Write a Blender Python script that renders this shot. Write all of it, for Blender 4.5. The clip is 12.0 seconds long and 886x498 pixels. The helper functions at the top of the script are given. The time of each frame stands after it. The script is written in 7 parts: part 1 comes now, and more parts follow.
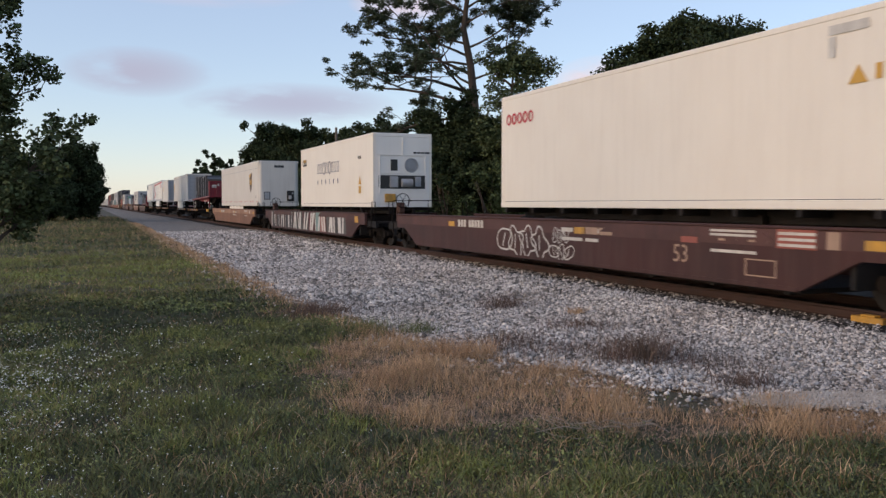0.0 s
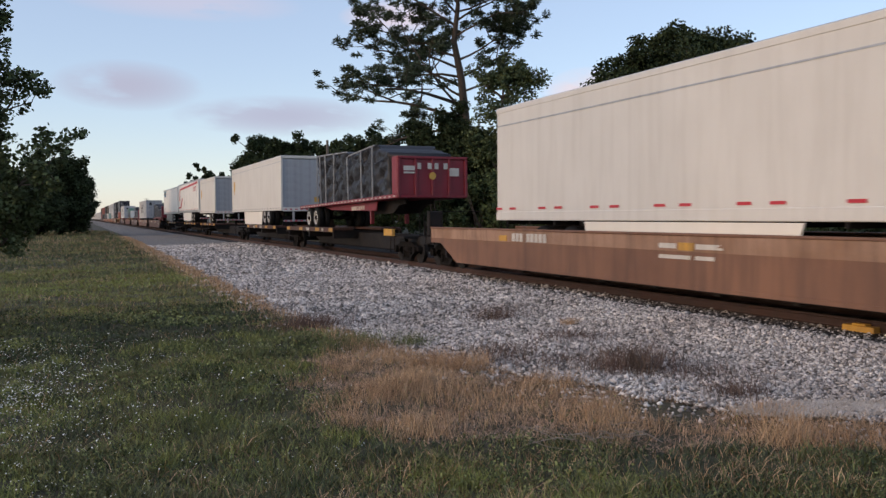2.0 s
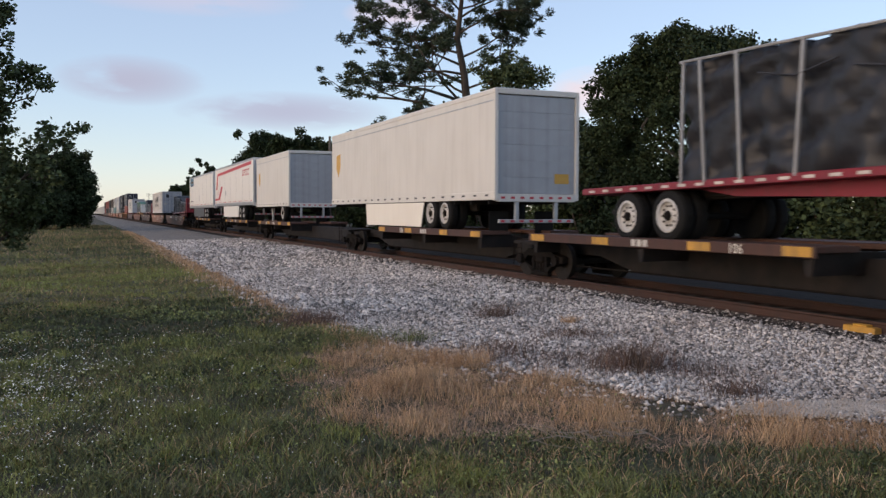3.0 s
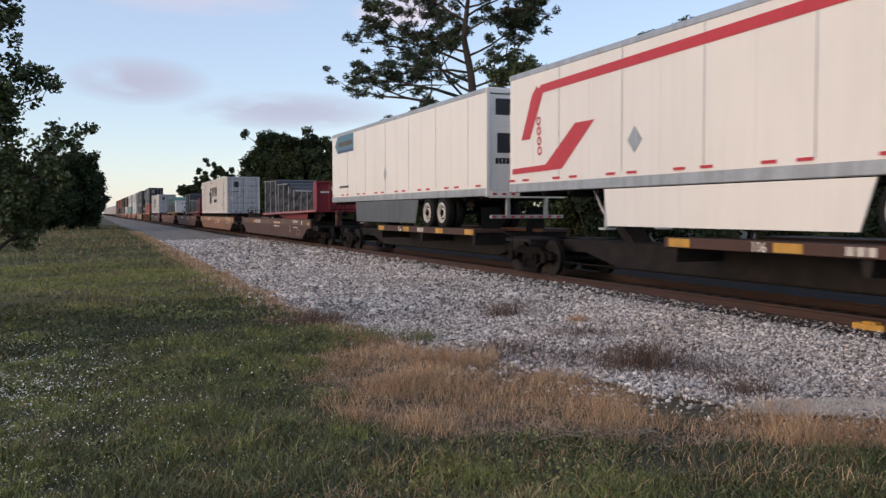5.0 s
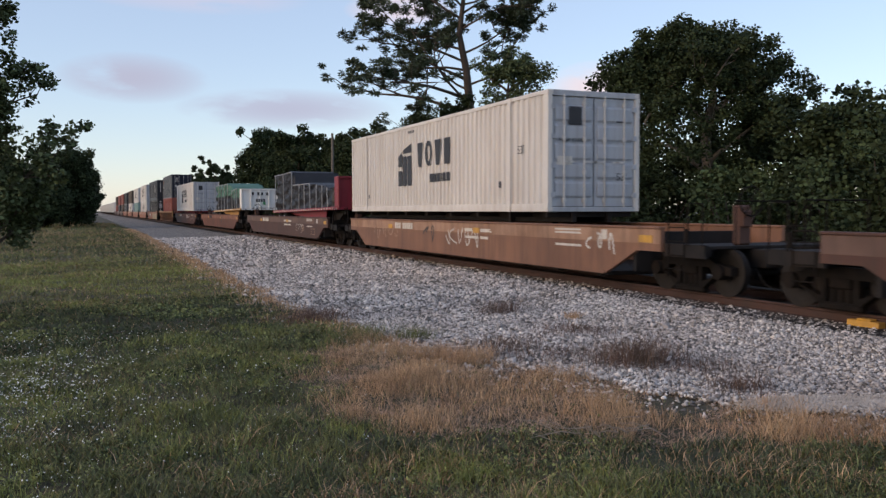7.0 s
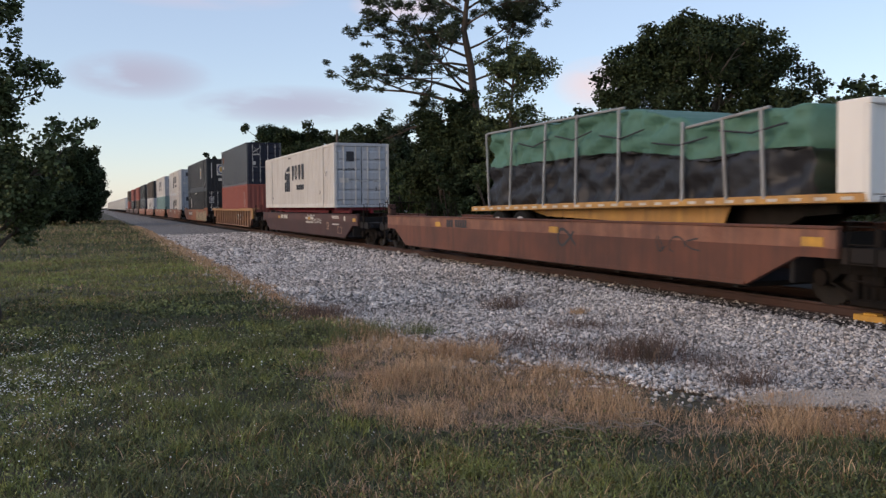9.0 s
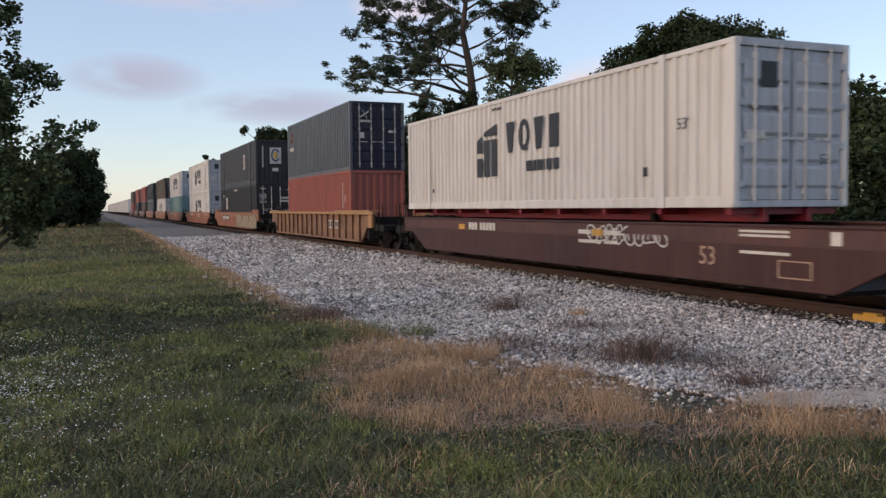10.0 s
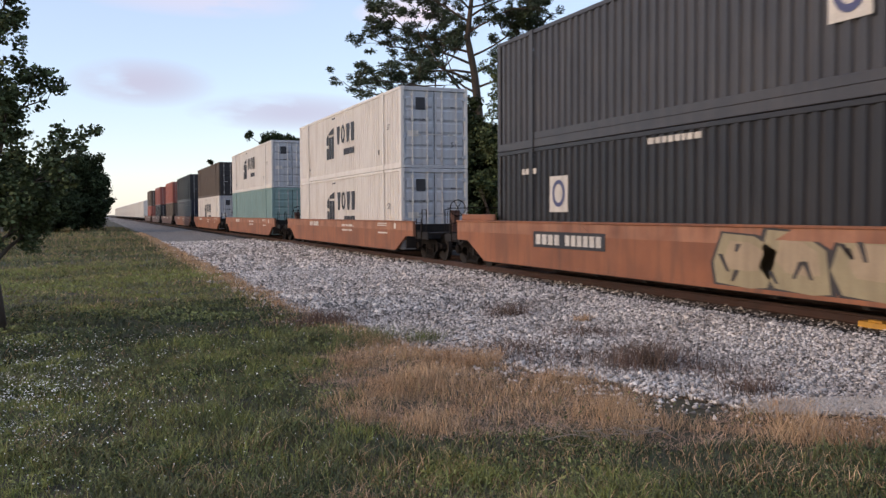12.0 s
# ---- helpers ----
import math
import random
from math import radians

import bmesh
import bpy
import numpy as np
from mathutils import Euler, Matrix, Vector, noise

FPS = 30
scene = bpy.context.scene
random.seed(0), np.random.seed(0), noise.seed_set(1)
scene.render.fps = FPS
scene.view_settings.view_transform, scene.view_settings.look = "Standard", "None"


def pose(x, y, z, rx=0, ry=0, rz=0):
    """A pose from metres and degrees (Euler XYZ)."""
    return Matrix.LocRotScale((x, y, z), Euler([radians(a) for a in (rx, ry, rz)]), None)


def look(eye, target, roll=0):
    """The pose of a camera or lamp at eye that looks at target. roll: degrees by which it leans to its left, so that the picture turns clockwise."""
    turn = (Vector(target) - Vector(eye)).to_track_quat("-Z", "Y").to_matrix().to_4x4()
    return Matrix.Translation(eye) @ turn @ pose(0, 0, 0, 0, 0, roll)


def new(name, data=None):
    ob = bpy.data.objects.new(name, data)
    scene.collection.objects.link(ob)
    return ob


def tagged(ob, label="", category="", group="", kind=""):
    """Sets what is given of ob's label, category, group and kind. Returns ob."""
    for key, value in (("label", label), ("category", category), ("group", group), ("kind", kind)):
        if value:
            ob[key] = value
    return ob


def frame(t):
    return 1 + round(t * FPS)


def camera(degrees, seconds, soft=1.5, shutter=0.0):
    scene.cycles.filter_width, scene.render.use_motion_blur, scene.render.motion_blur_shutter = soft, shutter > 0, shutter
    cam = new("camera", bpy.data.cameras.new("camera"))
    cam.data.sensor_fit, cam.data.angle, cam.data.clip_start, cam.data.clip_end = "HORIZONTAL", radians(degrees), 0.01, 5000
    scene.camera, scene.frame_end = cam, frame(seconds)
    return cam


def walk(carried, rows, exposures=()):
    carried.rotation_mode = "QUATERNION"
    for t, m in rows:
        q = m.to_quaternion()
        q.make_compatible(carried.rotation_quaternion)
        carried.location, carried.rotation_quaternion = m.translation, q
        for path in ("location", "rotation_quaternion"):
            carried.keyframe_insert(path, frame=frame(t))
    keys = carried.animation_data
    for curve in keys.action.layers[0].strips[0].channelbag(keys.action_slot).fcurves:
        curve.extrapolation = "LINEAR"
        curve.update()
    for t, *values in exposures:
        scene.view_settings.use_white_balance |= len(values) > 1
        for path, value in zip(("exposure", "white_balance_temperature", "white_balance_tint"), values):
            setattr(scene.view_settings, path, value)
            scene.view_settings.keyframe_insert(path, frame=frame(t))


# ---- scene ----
import collections

EYE = 1.77          # eye above the foot of the rails
TC = 11.458         # the track's middle line
SPEED = 26.0        # the train, metres a second
cam = camera(54.127, 12.0, soft=1.4, shutter=0.1)
walk(cam, [
    (0.0, pose(0, 0, EYE, 87.070, -0.081, -22.271)),
    (0.5, pose(0, 0, EYE, 87.087, 0.046, -22.268)),
    (1.0, pose(0, 0, EYE, 87.149, 0.080, -22.215)),
    (1.5, pose(0, 0, EYE, 87.418, 0.212, -22.422)),
    (2.0, pose(0, 0, EYE, 87.842, 0.290, -22.826)),
    (2.5, pose(0, 0, EYE, 87.884, 0.060, -22.954)),
    (3.0, pose(0, 0, EYE, 87.658, -0.174, -22.702)),
    (5.0, pose(0, 0, EYE, 87.585, 0.054, -22.231)),
    (5.5, pose(0, 0, EYE, 87.532, -0.079, -22.316)),
    (6.0, pose(0, 0, EYE, 87.522, -0.021, -22.394)),
    (6.5, pose(0, 0, EYE, 87.485, 0.005, -22.509)),
    (7.0, pose(0, 0, EYE, 87.418, 0.105, -22.513)),
    (9.0, pose(0, 0, EYE, 87.155, 0.296, -22.185)),
    (9.5, pose(0, 0, EYE, 87.153, 0.442, -22.231)),
    (10.0, pose(0, 0, EYE, 87.241, 0.500, -22.227)),
    (10.5, pose(0, 0, EYE, 87.362, 0.441, -22.142)),
    (11.0, pose(0, 0, EYE, 87.444, 0.430, -21.988)),
    (11.5, pose(0, 0, EYE, 87.507, 0.364, -21.915)),
    (12.0, pose(0, 0, EYE, 87.604, 0.313, -21.946)),
], exposures=((0.0, 0.47, 6700, 17), (2.5, 0.50, 6700, 17), (5.0, 0.58, 6700, 17), (9.5, 0.48, 6700, 17), (10.5, 0.52, 6750, 18), (11.5, 0.78, 6800, 19), (12.0, 0.80, 6800, 19)))

# ---- sky and sun ----
SUN_EL, SUN_AZ = 15.0, -96.0        # low in the west, behind the field
world = bpy.data.worlds.new("evening_sky")
scene.world = world
world.use_nodes = True
wn, wl = world.node_tree.nodes, world.node_tree.links
wn.clear()
w_out, w_bg, w_sky = wn.new("ShaderNodeOutputWorld"), wn.new("ShaderNodeBackground"), wn.new("ShaderNodeTexSky")
w_sky.sky_type, w_sky.sun_disc = "NISHITA", False
w_sky.sun_elevation, w_sky.sun_rotation = radians(SUN_EL), radians(SUN_AZ)
w_sky.air_density, w_sky.dust_density, w_sky.ozone_density = 1.0, 0.25, 2.2
w_bg.inputs["Strength"].default_value = 0.15
w_co = wn.new("ShaderNodeTexCoord")


def cloud_mask(direction, wide, high, seed):
    """A soft lens-shaped bank of cloud, torn at its edges."""
    d = Vector(direction).normalized()
    side = d.cross(Vector((0, 0, 1))).normalized()
    up = side.cross(d)
    warp = wn.new("ShaderNodeTexNoise")
    warp.inputs["Scale"].default_value, warp.inputs["Detail"].default_value = 9.0 + seed, 6.0
    stretch = wn.new("ShaderNodeVectorMath")
    stretch.operation = "MULTIPLY"
    stretch.inputs[1].default_value = (1, 1, 3.2)
    wl.new(w_co.outputs["Generated"], stretch.inputs[0])
    wl.new(stretch.outputs[0], warp.inputs["Vector"])
    total = None
    for axis, size in ((side, wide), (up, high)):
        dot = wn.new("ShaderNodeVectorMath")
        dot.operation = "DOT_PRODUCT"
        wl.new(w_co.outputs["Generated"], dot.inputs[0])
        dot.inputs[1].default_value = axis / size
        sq = wn.new("ShaderNodeMath")
        sq.operation = "POWER"
        ab = wn.new("ShaderNodeMath")
        ab.operation = "ABSOLUTE"
        wl.new(dot.outputs["Value"], ab.inputs[0])
        wl.new(ab.outputs[0], sq.inputs[0])
        sq.inputs[1].default_value = 2.0
        if total is None:
            total = sq
        else:
            add = wn.new("ShaderNodeMath")
            wl.new(total.outputs[0], add.inputs[0])
            wl.new(sq.outputs[0], add.inputs[1])
            total = add
    ramp = wn.new("ShaderNodeMapRange")
    ramp.inputs["From Min"].default_value, ramp.inputs["From Max"].default_value = 1.15, 0.0
    wl.new(total.outputs[0], ramp.inputs["Value"])
    mul = wn.new("ShaderNodeMath")
    mul.operation = "MULTIPLY"
    shape = wn.new("ShaderNodeMapRange")
    shape.inputs["From Min"].default_value, shape.inputs["From Max"].default_value = 0.28, 0.46
    wl.new(warp.outputs["Fac"], shape.inputs["Value"])
    wl.new(ramp.outputs[0], mul.inputs[0])
    wl.new(shape.outputs[0], mul.inputs[1])
    front = wn.new("ShaderNodeVectorMath")
    front.operation = "DOT_PRODUCT"
    wl.new(w_co.outputs["Generated"], front.inputs[0])
    front.inputs[1].default_value = d
    ahead = wn.new("ShaderNodeMath")
    ahead.operation = "GREATER_THAN"
    wl.new(front.outputs["Value"], ahead.inputs[0])
    keep = wn.new("ShaderNodeMath")
    keep.operation = "MULTIPLY"
    wl.new(mul.outputs[0], keep.inputs[0])
    wl.new(ahead.outputs[0], keep.inputs[1])
    return keep.outputs[0]


# a thin high veil whitens the whole sky
veil = wn.new("ShaderNodeMix")
veil.data_type = "RGBA"
veil.inputs["Factor"].default_value = 0.42
veil.inputs["B"].default_value = (2.75, 3.3, 4.2, 1)
wl.new(w_sky.outputs["Color"], veil.inputs["A"])
sky_colour = veil.outputs["Result"]
for bank in (((0.052, 0.986, 0.141), 0.075, 0.026, 1.0, (2.2, 2.3, 2.9), 0.85),
             ((0.215, 0.975, 0.114), 0.115, 0.022, 2.0, (2.2, 2.35, 3.0), 0.85),
             ((0.33, 0.918, 0.222), 0.06, 0.018, 3.0, (3.9, 3.3, 3.4), 0.75),
             ((0.53, 0.837, 0.135), 0.05, 0.03, 4.0, (4.2, 3.5, 3.5), 0.8),
             ((0.11, 0.985, 0.235), 0.12, 0.02, 5.0, (3.2, 3.0, 3.5), 0.5)):
    mask = cloud_mask(*bank[:4])
    fac = wn.new("ShaderNodeMath")
    fac.operation = "MULTIPLY"
    fac.inputs[1].default_value = bank[5]
    wl.new(mask, fac.inputs[0])
    mix = wn.new("ShaderNodeMix")
    mix.data_type = "RGBA"
    wl.new(fac.outputs[0], mix.inputs["Factor"])
    wl.new(sky_colour, mix.inputs["A"])
    mix.inputs["B"].default_value = (*bank[4], 1)
    sky_colour = mix.outputs["Result"]
wl.new(sky_colour, w_bg.inputs["Color"])
wl.new(w_bg.outputs[0], w_out.inputs["Surface"])

sun_data = bpy.data.lights.new("sun", "SUN")
sun_data.energy, sun_data.angle, sun_data.color = 1.15, radians(36), (1.0, 0.72, 0.44)
sun = new("sun", sun_data)
sx, sy = math.sin(radians(SUN_AZ)), math.cos(radians(SUN_AZ))
sun.matrix_world = look((sx * 60, sy * 60, 60 * math.tan(radians(SUN_EL))), (0, 0, 0))


# ---- materials ----
def material(name, colour, rough=0.6, metal=0.0, second=None, amount=0.5, scale=2.0, fine=40.0, bump=0.1,
             stretch=(1, 1, 1), island=0.0, dirt=None, dirt_amount=0.0, fine_mix=0.25, per_thing=0.0, fine_dark=0.55, spec=0.5):
    """Paint, steel, earth or leaf: broad variation, fine grain, grime that runs down, fine relief."""
    m = bpy.data.materials.new(name)
    m.use_nodes = True
    n, l = m.node_tree.nodes, m.node_tree.links
    bsdf = n["Principled BSDF"]
    bsdf.inputs["Roughness"].default_value, bsdf.inputs["Metallic"].default_value = rough, metal
    bsdf.inputs["Specular IOR Level"].default_value = spec
    co = n.new("ShaderNodeTexCoord")
    sc = n.new("ShaderNodeMapping")
    sc.inputs["Scale"].default_value = stretch
    l.new(co.outputs["Object"], sc.inputs["Vector"])
    broad, grain = n.new("ShaderNodeTexNoise"), n.new("ShaderNodeTexNoise")
    broad.inputs["Scale"].default_value, broad.inputs["Detail"].default_value = scale, 5.0
    grain.inputs["Scale"].default_value, grain.inputs["Detail"].default_value = fine, 3.0
    l.new(sc.outputs[0], broad.inputs["Vector"])
    l.new(co.outputs["Object"], grain.inputs["Vector"])
    second = second or tuple(c * 0.7 for c in colour)

    def blend(fac, a, b, strength, low=0.35, high=0.68):
        r = n.new("ShaderNodeMapRange")
        r.inputs["From Min"].default_value, r.inputs["From Max"].default_value = low, high
        r.inputs["To Max"].default_value = strength
        l.new(fac, r.inputs["Value"])
        x = n.new("ShaderNodeMix")
        x.data_type = "RGBA"
        l.new(r.outputs[0], x.inputs["Factor"])
        for socket, value in (("A", a), ("B", b)):
            if isinstance(value, tuple):
                x.inputs[socket].default_value = (*value, 1)
            else:
                l.new(value, x.inputs[socket])
        return x.outputs["Result"]

    col = blend(broad.outputs["Fac"], tuple(colour), tuple(second), amount)
    col = blend(grain.outputs["Fac"], col, tuple(c * fine_dark for c in colour), fine_mix)
    if dirt:
        runs = n.new("ShaderNodeTexNoise")
        runs.inputs["Scale"].default_value, runs.inputs["Detail"].default_value = 1.0, 7.0
        rm = n.new("ShaderNodeMapping")
        rm.inputs["Scale"].default_value = (5.0, 5.0, 0.5)
        l.new(co.outputs["Object"], rm.inputs["Vector"])
        l.new(rm.outputs[0], runs.inputs["Vector"])
        col = blend(runs.outputs["Fac"], col, tuple(dirt), dirt_amount, 0.45, 0.8)
    if island or per_thing:
        if island:
            rnd = n.new("ShaderNodeNewGeometry").outputs["Random Per Island"]
        else:
            rnd = n.new("ShaderNodeObjectInfo").outputs["Random"]
        hsv = n.new("ShaderNodeHueSaturation")
        r = n.new("ShaderNodeMapRange")
        r.inputs["To Min"].default_value, r.inputs["To Max"].default_value = 1 - (island or per_thing), 1 + (island or per_thing)
        l.new(rnd, r.inputs["Value"])
        l.new(r.outputs[0], hsv.inputs["Value"])
        l.new(col, hsv.inputs["Color"])
        col = hsv.outputs["Color"]
    l.new(col, bsdf.inputs["Base Color"])
    if bump:
        b = n.new("ShaderNodeBump")
        b.inputs["Strength"].default_value, b.inputs["Distance"].default_value = bump, 0.02
        l.new(grain.outputs["Fac"], b.inputs["Height"])
        l.new(b.outputs[0], bsdf.inputs["Normal"])
    return m


GRIME = (0.10, 0.07, 0.05)
